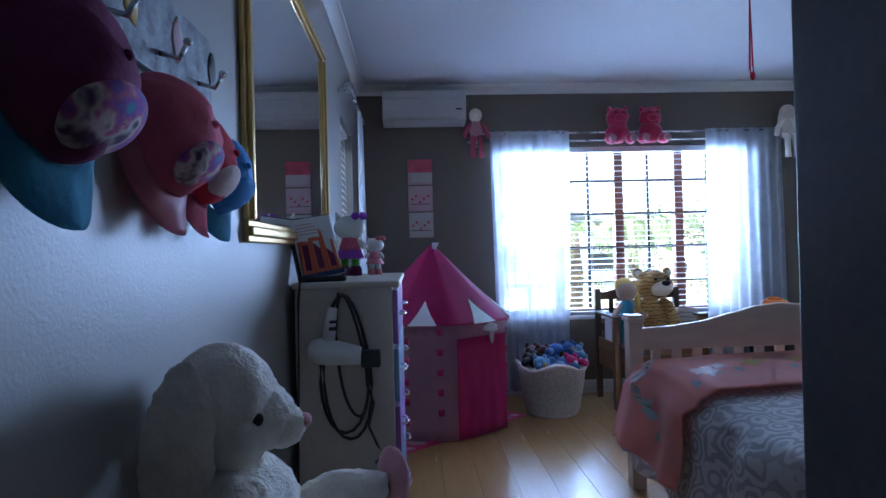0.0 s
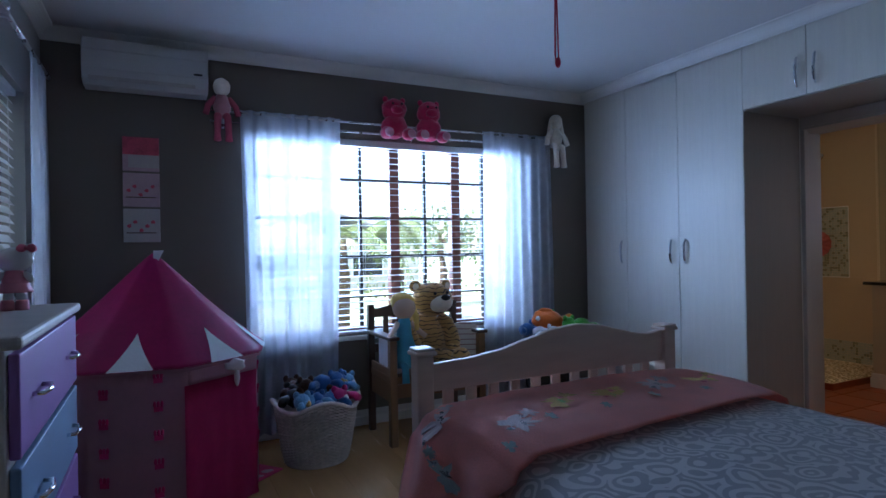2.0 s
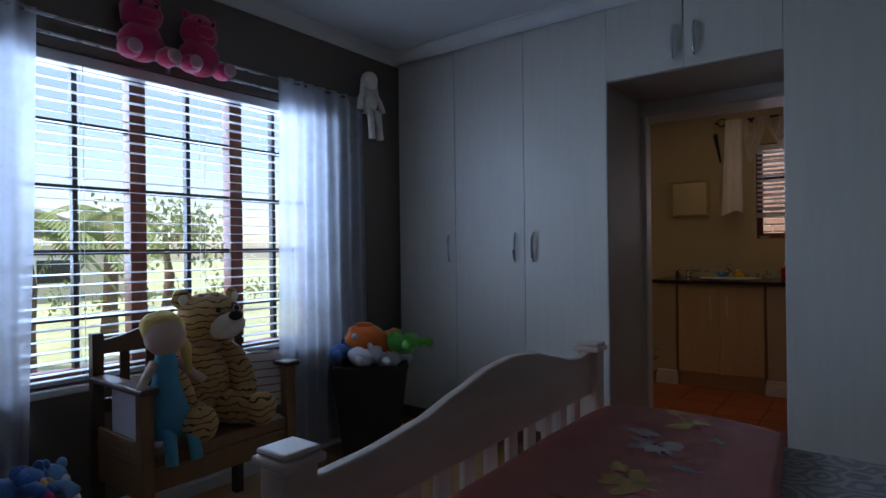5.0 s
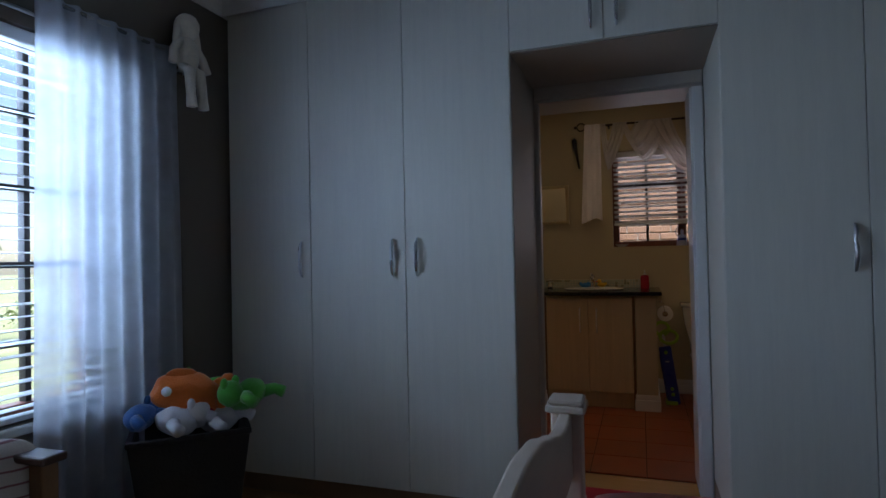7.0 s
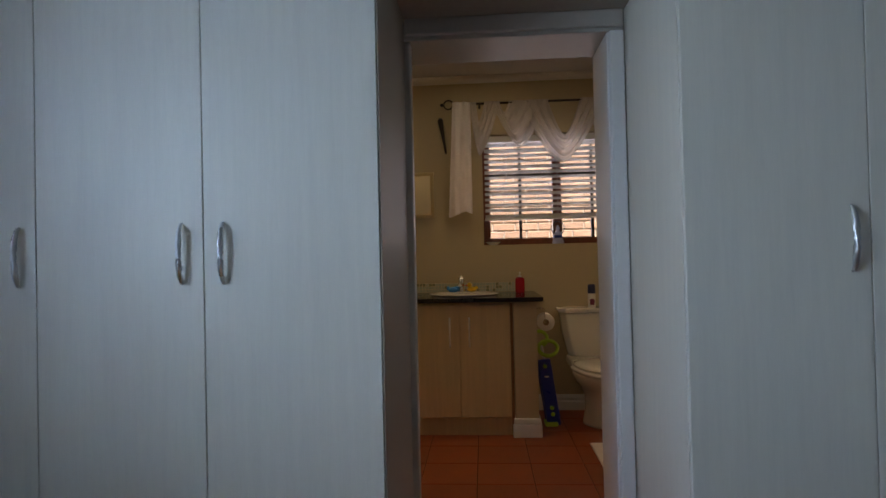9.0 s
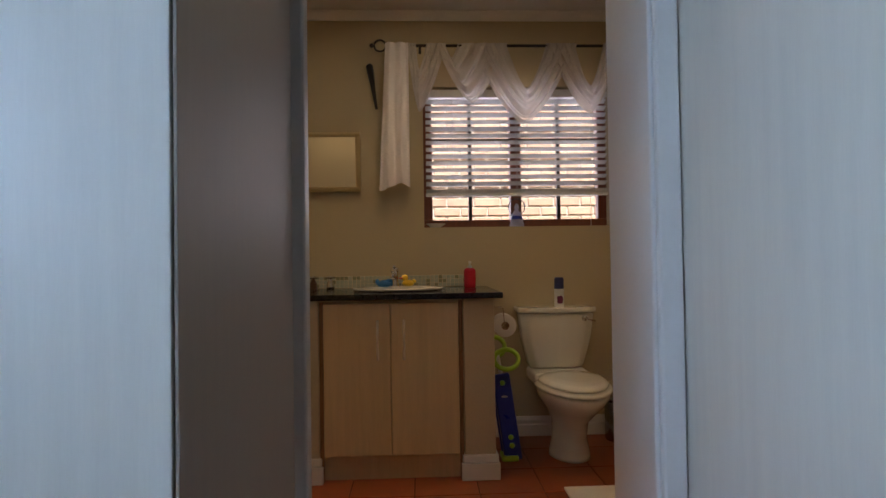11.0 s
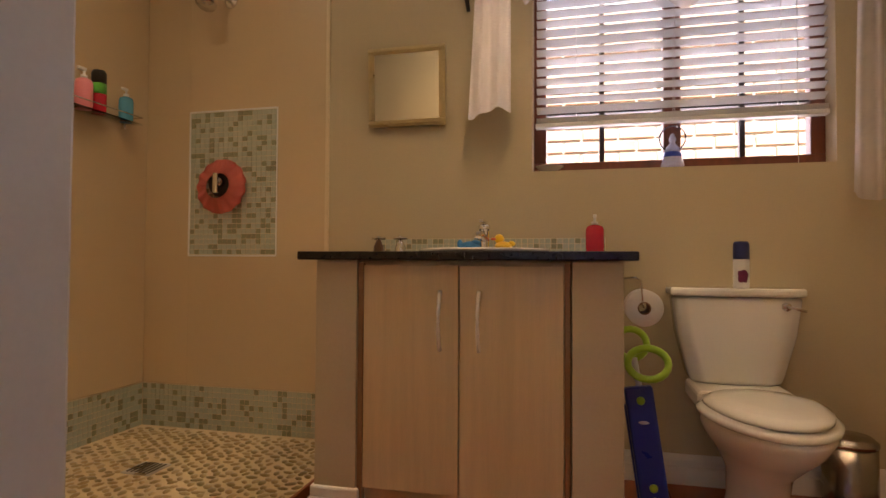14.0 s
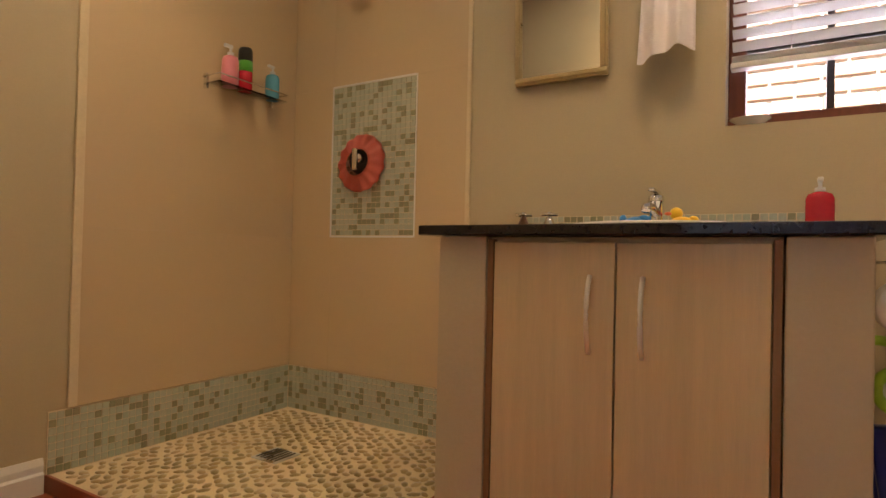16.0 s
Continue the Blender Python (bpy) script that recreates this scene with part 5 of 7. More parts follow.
def soft_toy(c, k, m, label, seed, group, accent=None):
    r = random.Random(seed)
    s = Shape()
    x, y, z = c
    a = r.uniform(0, 360)
    s.ball((x, y, z), (0.085 * k, 0.06 * k, 0.058 * k), 0, (r.uniform(-20, 20), r.uniform(-20, 20), a), 0.15)
    hx, hy2 = x + 0.085 * k * math.cos(radians(a)), y + 0.085 * k * math.sin(radians(a))
    s.ball((hx, hy2, z + 0.02 * k), 0.052 * k, 0, lump=0.12)
    s.ball((hx + 0.03 * k, hy2 - 0.035 * k, z + 0.012 * k), 0.022 * k, 1, sub=2)
    for d in (-1, 1):
        s.ball((hx + d * 0.035 * k, hy2, z + 0.065 * k), (0.02 * k, 0.014 * k, 0.026 * k), 0, sub=2)
        s.tube([(x + d * 0.04 * k, y - 0.02, z), (x + d * 0.09 * k, y - 0.07 * k, z + 0.01), (x + d * 0.10 * k, y - 0.11 * k, z - 0.005)], [0.03 * k, 0.024 * k, 0.026 * k], 10, 0)
    solo("plush_toy", s, [m, accent or m], label, "plush toy", group)


spots = [(-0.15, -0.03, 0.40), (-0.05, -0.12, 0.38), (0.06, -0.12, 0.37), (0.15, -0.04, 0.38), (0.10, 0.08, 0.43), (-0.02, 0.05, 0.44), (-0.12, 0.09, 0.42), (0.05, 0.0, 0.46), (0.0, -0.05, 0.36), (0.17, 0.06, 0.42)]
order = [6, 0, 1, 4, 1, 3, 3, 1, 2, 0]
for i, (dx, dy, z) in enumerate(spots):
    m, lb = TOYS[order[i]]
    soft_toy((BXc + dx * 0.9, BYc + dy * 0.85, z), 0.92, m, lb, i * 7 + 3, "toys in the wicker basket", (WHITECLOTH, PATCHY, PLUSHP)[i % 3])

# ---- armchair with its toys ----
CX0, CX1, CY0, CY1 = 2.435, 3.143, 5.0, 5.46
ch = thing("armchair", (2.79, 5.2, 0), "dark wooden armchair with flat arms in front of the window", "chair")
for x in (CX0, CX1 - 0.05):
    part("front_leg", Shape().box((x, CY0, 0), (x + 0.05, CY0 + 0.05, 0.69), 0.005), OAK, ch)
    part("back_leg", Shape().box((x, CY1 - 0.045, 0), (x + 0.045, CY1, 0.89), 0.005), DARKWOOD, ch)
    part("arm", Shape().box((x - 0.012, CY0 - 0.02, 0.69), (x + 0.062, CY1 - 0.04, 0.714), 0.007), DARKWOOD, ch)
    part("side_panel", Shape().box((x + 0.016, CY0 + 0.045, 0.28), (x + 0.032, CY1 - 0.04, 0.50), 0.003), OAK, ch)
part("seat", Shape().box((CX0 + 0.012, CY0 + 0.01, 0.40), (CX1 - 0.012, CY1 - 0.03, 0.455), 0.012), OAK, ch)
part("front_rail", Shape().box((CX0 + 0.045, CY0 + 0.012, 0.31), (CX1 - 0.045, CY0 + 0.034, 0.40), 0.003), OAK, ch)
crest = [(CX0 + 0.04, 0.80)] + [(CX0 + 0.04 + (CX1 - CX0 - 0.08) * i / 20, 0.872 + 0.042 * math.sin(math.pi * i / 20) ** 2 - 0.012 * abs(math.cos(math.pi * i / 10))) for i in range(21)] + [(CX1 - 0.04, 0.80)]
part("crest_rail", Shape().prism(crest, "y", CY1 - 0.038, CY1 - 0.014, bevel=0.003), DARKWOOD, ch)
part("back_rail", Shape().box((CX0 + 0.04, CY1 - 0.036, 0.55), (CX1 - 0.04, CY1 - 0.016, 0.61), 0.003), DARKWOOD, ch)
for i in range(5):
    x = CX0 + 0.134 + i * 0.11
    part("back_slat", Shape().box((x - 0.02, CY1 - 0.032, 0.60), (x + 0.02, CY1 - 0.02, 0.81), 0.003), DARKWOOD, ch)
for x in (CX0 + 0.06,):
    solo("arm_pad", Shape().box((x, CY0 + 0.05, 0.46), (x + 0.05, CY1 - 0.06, 0.672), 0.02, seg=4), WHITECLOTH, "pale padded cushion standing against the chair arm", "cushion")
s = Shape().ball((0, 0, 0), (0.125, 0.05, 0.14), 0, lump=0.06, sub=4)
for v in s.bm.verts:
    f = max(abs(v.co.x) / 0.125, abs(v.co.z) / 0.14, 1e-4)
    q = math.hypot(v.co.x / 0.125, v.co.z / 0.14) or 1e-4
    v.co.x *= 1 + 0.22 * (q / f - 1)
    v.co.z *= 1 + 0.22 * (q / f - 1)
bmesh.ops.transform(s.bm, matrix=pose(3.045, 5.13, 0.62, -14, 4, -32), verts=s.bm.verts)
solo("striped_cushion", s, CUSHION, "cream cushion with dark red stripes on the armchair", "cushion")

tx, ty = 2.795, 5.245
tg = thing("plush_tiger", (tx, ty, 0.455), "big striped orange plush tiger sitting in the armchair", "plush toy")
part("body", Shape().ball((tx, ty, 0.645), (0.145, 0.125, 0.19), 0, (8, 0, 0), 0.08, 4), TIGER, tg)
head = part("head", Shape().ball((tx + 0.035, ty - 0.05, 0.925), (0.147, 0.12, 0.122), 0, lump=0.06, sub=4), TIGER, tg)
part("muzzle", Shape().ball((tx + 0.058, ty - 0.13, 0.905), (0.095, 0.06, 0.064), 0, lump=0.06, sub=4), PLUSHW, head, "cream muzzle")
part("nose", Shape().ball((tx + 0.078, ty - 0.182, 0.945), (0.034, 0.02, 0.022), sub=3), BLACK, head, "black nose")
for d in (-1, 1):
    er = Shape().ball((tx + d * 0.118 + 0.035, ty - 0.03, 1.02), (0.042, 0.022, 0.042), 0, (0, 0, d * 20), sub=3)
    er.ball((tx + d * 0.118 + 0.035, ty - 0.045, 1.018), (0.026, 0.014, 0.026), 1, sub=2)
    part("ear", er, [TIGER, PLUSHW], head)
    part("eye", Shape().ball((tx + 0.055 + d * 0.052, ty - 0.158 + d * 0.012, 0.975), (0.012, 0.008, 0.013), sub=2), BLACK, head, "black eye")
    part("arm", Shape().tube([(tx + d * 0.09, ty - 0.03, 0.80), (tx + d * 0.14, ty - 0.06, 0.75), (tx + d * 0.155, ty - 0.09, 0.69), (tx + d * 0.15, ty - 0.13, 0.63), (tx + d * 0.14, ty - 0.15, 0.59)], [0.045, 0.053, 0.056, 0.058, 0.05], 18).ball((tx + d * 0.14, ty - 0.152, 0.587), (0.055, 0.055, 0.05), lump=0.1), TIGER, tg)
    lg = Shape().tube([(tx + d * 0.06, ty - 0.04, 0.535), (tx + d * 0.10, ty - 0.11, 0.53), (tx + d * 0.13, ty - 0.18, 0.525), (tx + d * 0.14, ty - 0.255, 0.525)], [0.07, 0.076, 0.07, 0.06], 18)
    lg.ball((tx + d * 0.14, ty - 0.27, 0.535), (0.07, 0.055, 0.074), lump=0.08, sub=4)
    part("leg", lg, TIGER, tg)

s = Shape()
dx, dy = 2.568, 5.08
s.ball((dx, dy, 0.892), (0.080, 0.068, 0.080), 1, sub=3)
s.ball((dx, dy + 0.024, 0.925), (0.087, 0.07, 0.066), 2, lump=0.12, sub=3)
s.tube([(dx + 0.05, dy + 0.02, 0.91), (dx + 0.085, dy, 0.83), (dx + 0.075, dy - 0.04, 0.74)], [0.028, 0.024, 0.014], 10, 2)
s.lathe([(0.10, 0.0), (0.085, 0.10), (0.05, 0.21), (0.045, 0.28), (0.03, 0.34)], (dx, dy, 0.505), 20, 0)
for d in (-1, 1):
    s.tube([(dx + d * 0.045, dy, 0.79), (dx + d * 0.10, dy - 0.03, 0.73), (dx + d * 0.13, dy - 0.06, 0.70)], [0.02, 0.017, 0.018], 10, 1)
    s.tube([(dx + d * 0.04, dy - 0.04, 0.53), (dx + d * 0.045, dy - 0.12, 0.52), (dx + d * 0.05, dy - 0.14, 0.42)], [0.028, 0.024, 0.024], 10, 0)
solo("cloth_doll", s, [TEALF, SKIN, HAIR], "soft cloth doll with yellow yarn hair and teal dress", "doll")

# ---- planter of toys ----
pm = pose(3.90, 5.255, 0, 0, 0, -47)
s = Shape()
b = bmesh.new()
pts = [(-0.185, -0.155, 0.0), (0.185, -0.155, 0), (0.185, 0.155, 0), (-0.185, 0.155, 0)]
lo4 = [b.verts.new((p[0] * 0.82, p[1] * 0.82, 0)) for p in pts]
hi4 = [b.verts.new((p[0] * 1.18, p[1] * 1.18, 0.545)) for p in pts]
in4 = [b.verts.new((p[0] * 1.09, p[1] * 1.09, 0.545)) for p in pts]
bt4 = [b.verts.new((p[0] * 1.05, p[1] * 1.05, 0.42)) for p in pts]
b.faces.new(lo4[::-1])
for i in range(4):
    j = (i + 1) % 4
    b.faces.new((lo4[i], lo4[j], hi4[j], hi4[i]))
    b.faces.new((hi4[i], hi4[j], in4[j], in4[i]))
    b.faces.new((in4[i], in4[j], bt4[j], bt4[i]))
b.faces.new(bt4)
bmesh.ops.bevel(b, geom=list(b.edges), offset=0.006, segments=2, affect="EDGES", profile=0.5)
s.add(b, pm)
pl = thing("planter", (3.90, 5.255, 0), "tall black tapered planter used as a toy box", "planter")
part("body", s, BLACKBOX, pl)
rim = Shape()
for lo, hi in (((-0.224, -0.189, 0.538), (0.224, -0.166, 0.560)), ((-0.224, 0.166, 0.538), (0.224, 0.189, 0.560)), ((-0.224, -0.167, 0.538), (-0.201, 0.167, 0.560)), ((0.201, -0.167, 0.538), (0.224, 0.167, 0.560))):
    rim.box(lo, hi, 0.005, m=pm)
part("rim", rim, BLACKBOX, pl)
px, py = 3.86, 5.22


def fish(c, k, m, label, accent):
    s = Shape().ball(c, (0.13 * k, 0.06 * k, 0.09 * k), 0, (0, 15, -40), 0.15, 4)
    s.ball((c[0] + 0.10 * k, c[1] - 0.08 * k, c[2] - 0.01), (0.05 * k, 0.02 * k, 0.08 * k), 0, (0, 30, -40), 0.3)
    s.ball((c[0] - 0.02, c[1] + 0.01, c[2] + 0.08 * k), (0.06 * k, 0.015 * k, 0.03 * k), 0, (0, 0, -40), 0.2)
    s.ball((c[0] - 0.09 * k, c[1] + 0.02 * k, c[2] + 0.03 * k), 0.02 * k, 1, sub=2)
    solo("plush_toy", s, [m, accent], label, "plush toy", "toys in the planter")


fish((px, py + 0.01, 0.69), 1.0, ORANGEP, "orange plush fish on top of the planter", WHITECLOTH)
soft_toy((px + 0.17, py - 0.15, 0.66), 1.0, GREENP, "bright green plush frog leaning on the planter's edge", 11, "toys in the planter", PATCHY)
soft_toy((px - 0.07, py + 0.0, 0.60), 0.95, WHITECLOTH, "white plush dog in the planter", 23, "toys in the planter", REDF)
soft_toy((px - 0.15, py + 0.10, 0.63), 0.85, BLUEP, "blue plush toy in the planter", 31, "toys in the planter", WHITECLOTH)
soft_toy((px + 0.10, py - 0.05, 0.57), 0.95, WHITECLOTH, "white plush toy low in the planter", 41, "toys in the planter", BLUEP)
soft_toy((px + 0.10, py + 0.06, 0.70), 0.8, GREENP, "green plush crocodile in the planter", 51, "toys in the planter", GREENP)

# ---- red hanging ornament ----
orn = thing("hanging_ornament", (2.58, 3.42, 2.0), "red cord ornament with an orange bead hanging from the ceiling", "ornament")
part("cord", Shape().cyl((2.58, 3.42, 2.42), (2.58, 3.42, H), 0.003, n=8), REDF, orn)
part("bead", Shape().ball((2.58, 3.42, 2.43), (0.028, 0.028, 0.022), sub=3).ball((2.58, 3.42, 2.46), (0.018, 0.018, 0.016), sub=2), ORANGEW, orn)
for i in range(4):
    a = 1.57 * i
    part("tassel_cord", Shape().tube([(2.58, 3.42, 2.41), (2.58 + 0.006 * math.cos(a), 3.42 + 0.006 * math.sin(a), 2.2), (2.58 + 0.009 * math.cos(a), 3.42 + 0.009 * math.sin(a), 2.03 + 0.012 * i)], 0.003, 6), REDF, orn)
part("knot", Shape().ball((2.583, 3.417, 2.025), (0.012, 0.012, 0.022), sub=2), REDF, orn)

# ---- vanity ----
VX, VC = 6.73, 6.70
van = thing("vanity_cabinet", (7.05, 3.885, 0), "birch vanity cabinet between two plastered piers", "vanity")
for y0, y1 in ((4.243, 4.395), (3.372, 3.527)):
    p = part("pier", Shape().box((VX - 0.006, y0, 0), (BX1, y1, 0.896), 0.004), PLASTER, van, "beige plastered pier")
    s = Shape()
    s.box((VX - 0.024, y0 - 0.018, 0), (7.36, y1 + 0.018, 0.085), 0.004).box((VX - 0.018, y0 - 0.012, 0.085), (7.36, y1 + 0.012, 0.125), 0.008)
    part("skirting", s, TRIM, p, "white moulded skirting")
part("carcass", Shape().box((VX + 0.022, 3.53, 0.12), (BX1 - 0.01, 4.24, 0.895), 0.002), BIRCH, van)
part("kickboard", Shape().box((VX + 0.04, 3.53, 0), (VX + 0.056, 4.24, 0.125), 0.002), BIRCH, van)
for y in (4.222, 3.531):
    part("edging_strip", Shape().box((VX - 0.002, y, 0.0), (VX + 0.03, y + 0.018, 0.888), 0.002), BIRCHEDGE, van, "dark brown edging strip")
for a, b, hyy in ((3.889, 4.220, 3.952), (3.551, 3.885, 3.822)):
    d = part("door", Shape().box((VX, a + 0.001, 0.128), (VX + 0.018, b, 0.880), 0.002), BIRCH, van)
    pts = [(VX - 0.026 * math.sin(math.pi * i / 10) ** 0.6, hyy, 0.60 + 0.195 * i / 10) for i in range(11)]
    part("handle", Shape().tube(pts, 0.0065, 10), PALESTEEL, d, "slim nickel bow handle")
solo("countertop", Shape().box((VC, 3.329, 0.897), (BX1, 4.456, 0.926), 0.004), COUNTER, "polished black granite vanity top", "countertop")
sp = thing("splashback", (BX1 - 0.01, 3.9, 0.926), "low splashback strip of pale glass mosaic", "splashback")
part("backing", Shape().box((BX1 - 0.008, 3.40, 0.927), (BX1, 4.40, 0.998)), CREAMGROUT, sp)
bx = []
for i in range(40):
    for j in range(3):
        y, z = 3.402 + i * 0.025, 0.929 + j * 0.0232
        bx.append(((BX1 - 0.0115, y, z), (BX1 - 0.0075, y + 0.0225, z + 0.021)))
pieces("tile", bx, MOSAICP, sp, 0.0008)
basin = thing("wash_basin", (7.04, 3.86, 0.926), "oval white ceramic basin let into the granite top", "basin")
part("bowl", Shape().lathe([(0.10, 0.002), (0.22, 0.003), (0.245, 0.008), (0.25, 0.014), (0.24, 0.018), (0.21, 0.014), (0.17, 0.006), (0.1, 0.004)], (7.04, 3.86, 0.925), 48, sx=0.8, sy=1.0), WHITEGLOSS, basin)
fa = thing("mixer_tap", (7.21, 3.885, 0.93), "chrome single-lever basin mixer", "tap")
part("body", Shape().lathe([(0.028, 0.0), (0.026, 0.012), (0.021, 0.02), (0.021, 0.085), (0.024, 0.09), (0.024, 0.108), (0.012, 0.115)], (7.21, 3.885, 0.935), 20), CHROME, fa)
part("spout", Shape().tube([(7.21, 3.885, 0.985), (7.15, 3.89, 1.005), (7.10, 3.893, 1.0), (7.095, 3.893, 0.985)], [0.017, 0.015, 0.014, 0.013], 12), CHROME, fa)
part("lever", Shape().box((7.13, 3.875, 1.052), (7.235, 3.895, 1.063), 0.004), CHROME, fa)
for y, m in ((4.365, BROWNP), (4.265, CHROME)):
    ct = thing("cross_tap", (7.27, y, 0.926), "small tap with a chrome cross head", "tap", "cross-head taps on the vanity")
    part("body", Shape().lathe([(0.022, 0.0), (0.024, 0.01), (0.022, 0.035), (0.012, 0.055), (0.009, 0.065)], (7.27, y, 0.926), 16), m, ct)
    s = Shape()
    for a in (0.3, 0.3 + math.pi / 2):
        s.cyl((7.27 - 0.03 * math.cos(a), y - 0.03 * math.sin(a), 0.996), (7.27 + 0.03 * math.cos(a), y + 0.03 * math.sin(a), 0.996), 0.006, n=10)
    s.cyl((7.27, y, 0.985), (7.27, y, 1.006), 0.009, n=12)
    part("cross_head", s, CHROME, ct)
s = Shape()
s.ball((7.22, 3.808, 0.955), (0.03, 0.036, 0.02), 0).ball((7.225, 3.826, 0.985), 0.020, 0).ball((7.21, 3.848, 0.984), (0.012, 0.012, 0.006), 1, sub=2).ball((7.22, 3.775, 0.965), (0.012, 0.016, 0.012), 0, sub=2)
bmesh.ops.translate(s.bm, verts=s.bm.verts, vec=(0, 0, 0.003))
solo("rubber_duck", s, [YELLOWR, ORANGEW], "yellow rubber duck with an orange beak on the basin", "bath toy")
s = Shape().ball((7.20, 3.945, 0.957), (0.028, 0.042, 0.02), lump=0.15).ball((7.20, 3.985, 0.968), (0.010, 0.012, 0.018), sub=2).ball((7.2, 3.92, 0.972), (0.016, 0.02, 0.012), sub=2)
solo("bath_whale", s, BLUEF, "blue rubber bath toy on the basin", "bath toy")


def pump_bottle(x, y, z, r, h, body, cap_m, label, flat=1.0):
    ob = thing("pump_bottle", (x, y, z), label, "bottle")
    part("body", Shape().lathe([(r * 0.9, 0), (r, 0.008), (r, h * 0.62), (r * 0.85, h * 0.70), (r * 0.35, h * 0.75)], (x, y, z), 20, sx=flat), body, ob)
    part("label_band", Shape().lathe([(r * 1.01, h * 0.18), (r * 1.01, h * 0.5)], (x, y, z), 20, sx=flat, cap=False), REDP if body is REDSOAP else body, ob)
    part("pump", Shape().lathe([(r * 0.38, h * 0.74), (r * 0.38, h * 0.82), (r * 0.15, h * 0.83), (r * 0.15, h * 0.93)], (x, y, z), 14).box((x - r * 0.9, y - r * 0.2, z + h * 0.92), (x + r * 0.25, y + r * 0.2, z + h), 0.003), cap_m, ob, "pump head")


pump_bottle(7.22, 3.447, 0.926, 0.035, 0.155, REDP, WHITEP, "red soap bottle with a clear white pump")

# ---- toilet ----
TYc = 2.93
to = thing("toilet", (7.0, TYc, 0), "white ceramic close-coupled toilet with the lid down", "toilet")


def ring_loft(rings, n=40, mi=0):
    """Ovals (x centre, z, half length, half width, front stretch) lofted upward."""
    s = Shape()
    b = bmesh.new()
    rr = []
    for cx, z, a, w, fs in rings:
        ring = []
        for i in range(n):
            t = 2 * math.pi * i / n
            c = math.cos(t)
            ring.append(b.verts.new((cx + (a * c if c > 0 else a * fs * c), TYc - 0.010 + w * math.sin(t) * (1 - 0.10 * max(0, -c)), z)))
        rr.append(ring)
    for p, q in zip(rr, rr[1:]):
        for i in range(n):
            b.faces.new((p[i], p[(i + 1) % n], q[(i + 1) % n], q[i]))
    b.faces.new(rr[0][::-1])
    b.faces.new(rr[-1])
    return s.add(b, None, mi, True)


part("pedestal", ring_loft([(7.05, 0.0, 0.15, 0.115, 1.0), (7.05, 0.02, 0.15, 0.112, 1.0), (7.05, 0.10, 0.13, 0.095, 0.9), (7.03, 0.20, 0.13, 0.10, 1.1), (7.0, 0.28, 0.16, 0.14, 1.5), (6.98, 0.325, 0.19, 0.175, 1.48), (6.965, 0.374, 0.20, 0.194, 1.53), (6.965, 0.390, 0.20, 0.188, 1.53)]), WHITEGLOSS, to)
part("shelf", Shape().box((7.10, TYc - 0.165, 0.36), (7.385, TYc + 0.165, 0.436), 0.02, seg=3), WHITEGLOSS, to)
part("seat", ring_loft([(6.965, 0.392, 0.20, 0.196, 1.54), (6.965, 0.399, 0.21, 0.204, 1.54), (6.965, 0.411, 0.21, 0.204, 1.54), (6.965, 0.417, 0.203, 0.190, 1.54)]), WHITEGLOSS, to)
part("lid", ring_loft([(6.965, 0.420, 0.19, 0.178, 1.50), (6.965, 0.425, 0.198, 0.184, 1.50), (6.965, 0.437, 0.196, 0.182, 1.50), (6.965, 0.449, 0.165, 0.153, 1.48), (6.965, 0.453, 0.09, 0.09, 1.7)]), WHITEGLOSS, to)
cis = Shape()
b = bmesh.new()
qs = []
for z, w, x0 in ((0.437, 0.155, 7.245), (0.46, 0.165, 7.238), (0.62, 0.205, 7.222), (0.765, 0.222, 7.215)):
    qs.append([b.verts.new(p) for p in ((x0 + 0.03, TYc - w, z), (x0, TYc - w + 0.04, z), (x0 - 0.008, TYc, z), (x0, TYc + w - 0.04, z), (x0 + 0.03, TYc + w, z), (BX1 - 0.005, TYc + w, z), (BX1 - 0.005, TYc - w, z))])
for p, q in zip(qs, qs[1:]):
    for i in range(7):
        b.faces.new((p[i], p[(i + 1) % 7], q[(i + 1) % 7], q[i]))
b.faces.new(qs[0][::-1])
b.faces.new(qs[-1])
bmesh.ops.recalc_face_normals(b, faces=b.faces)
bmesh.ops.bevel(b, geom=list(b.edges), offset=0.012, segments=3, affect="EDGES", profile=0.5)
cis.add(b, None, 0, True)
part("cistern", cis, WHITEGLOSS, to)
lid = Shape().prism([(7.24, TYc - 0.235), (7.205, TYc - 0.19), (7.196, TYc), (7.205, TYc + 0.19), (7.24, TYc + 0.235), (BX1 - 0.004, TYc + 0.235), (BX1 - 0.004, TYc - 0.235)], "z", 0.768, 0.800, bevel=0.010)
part("cistern_lid", lid, WHITEGLOSS, to)
part("flush_lever", Shape().lathe([(0.016, 0), (0.016, 0.012), (0.006, 0.016)], (7.215, 2.775, 0.735), 14, m=Matrix.Rotation(-math.pi / 2, 4, "Y")).tube([(7.20, 2.775, 0.735), (7.188, 2.765, 0.733), (7.18, 2.72, 0.722)], 0.005), CHROME, to, "chrome flush lever")
can = thing("spray_can", (7.26, 2.912, 0.80), "navy and white air freshener can on the cistern", "spray can")
part("can", Shape().lathe([(0.026, 0), (0.028, 0.004), (0.028, 0.105), (0.026, 0.112)], (7.26, 2.912, 0.80), 20), WHITEP, can)
part("label", Shape().ball((7.236, 2.912, 0.845), (0.008, 0.018, 0.028), lump=0.2, sub=3), MAROON, can, "maroon printed label")
part("cap", Shape().lathe([(0.0285, 0.108), (0.029, 0.115), (0.028, 0.165), (0.024, 0.175), (0.02, 0.172)], (7.26, 2.912, 0.80), 20), DARKBLUE, can, "navy cap")
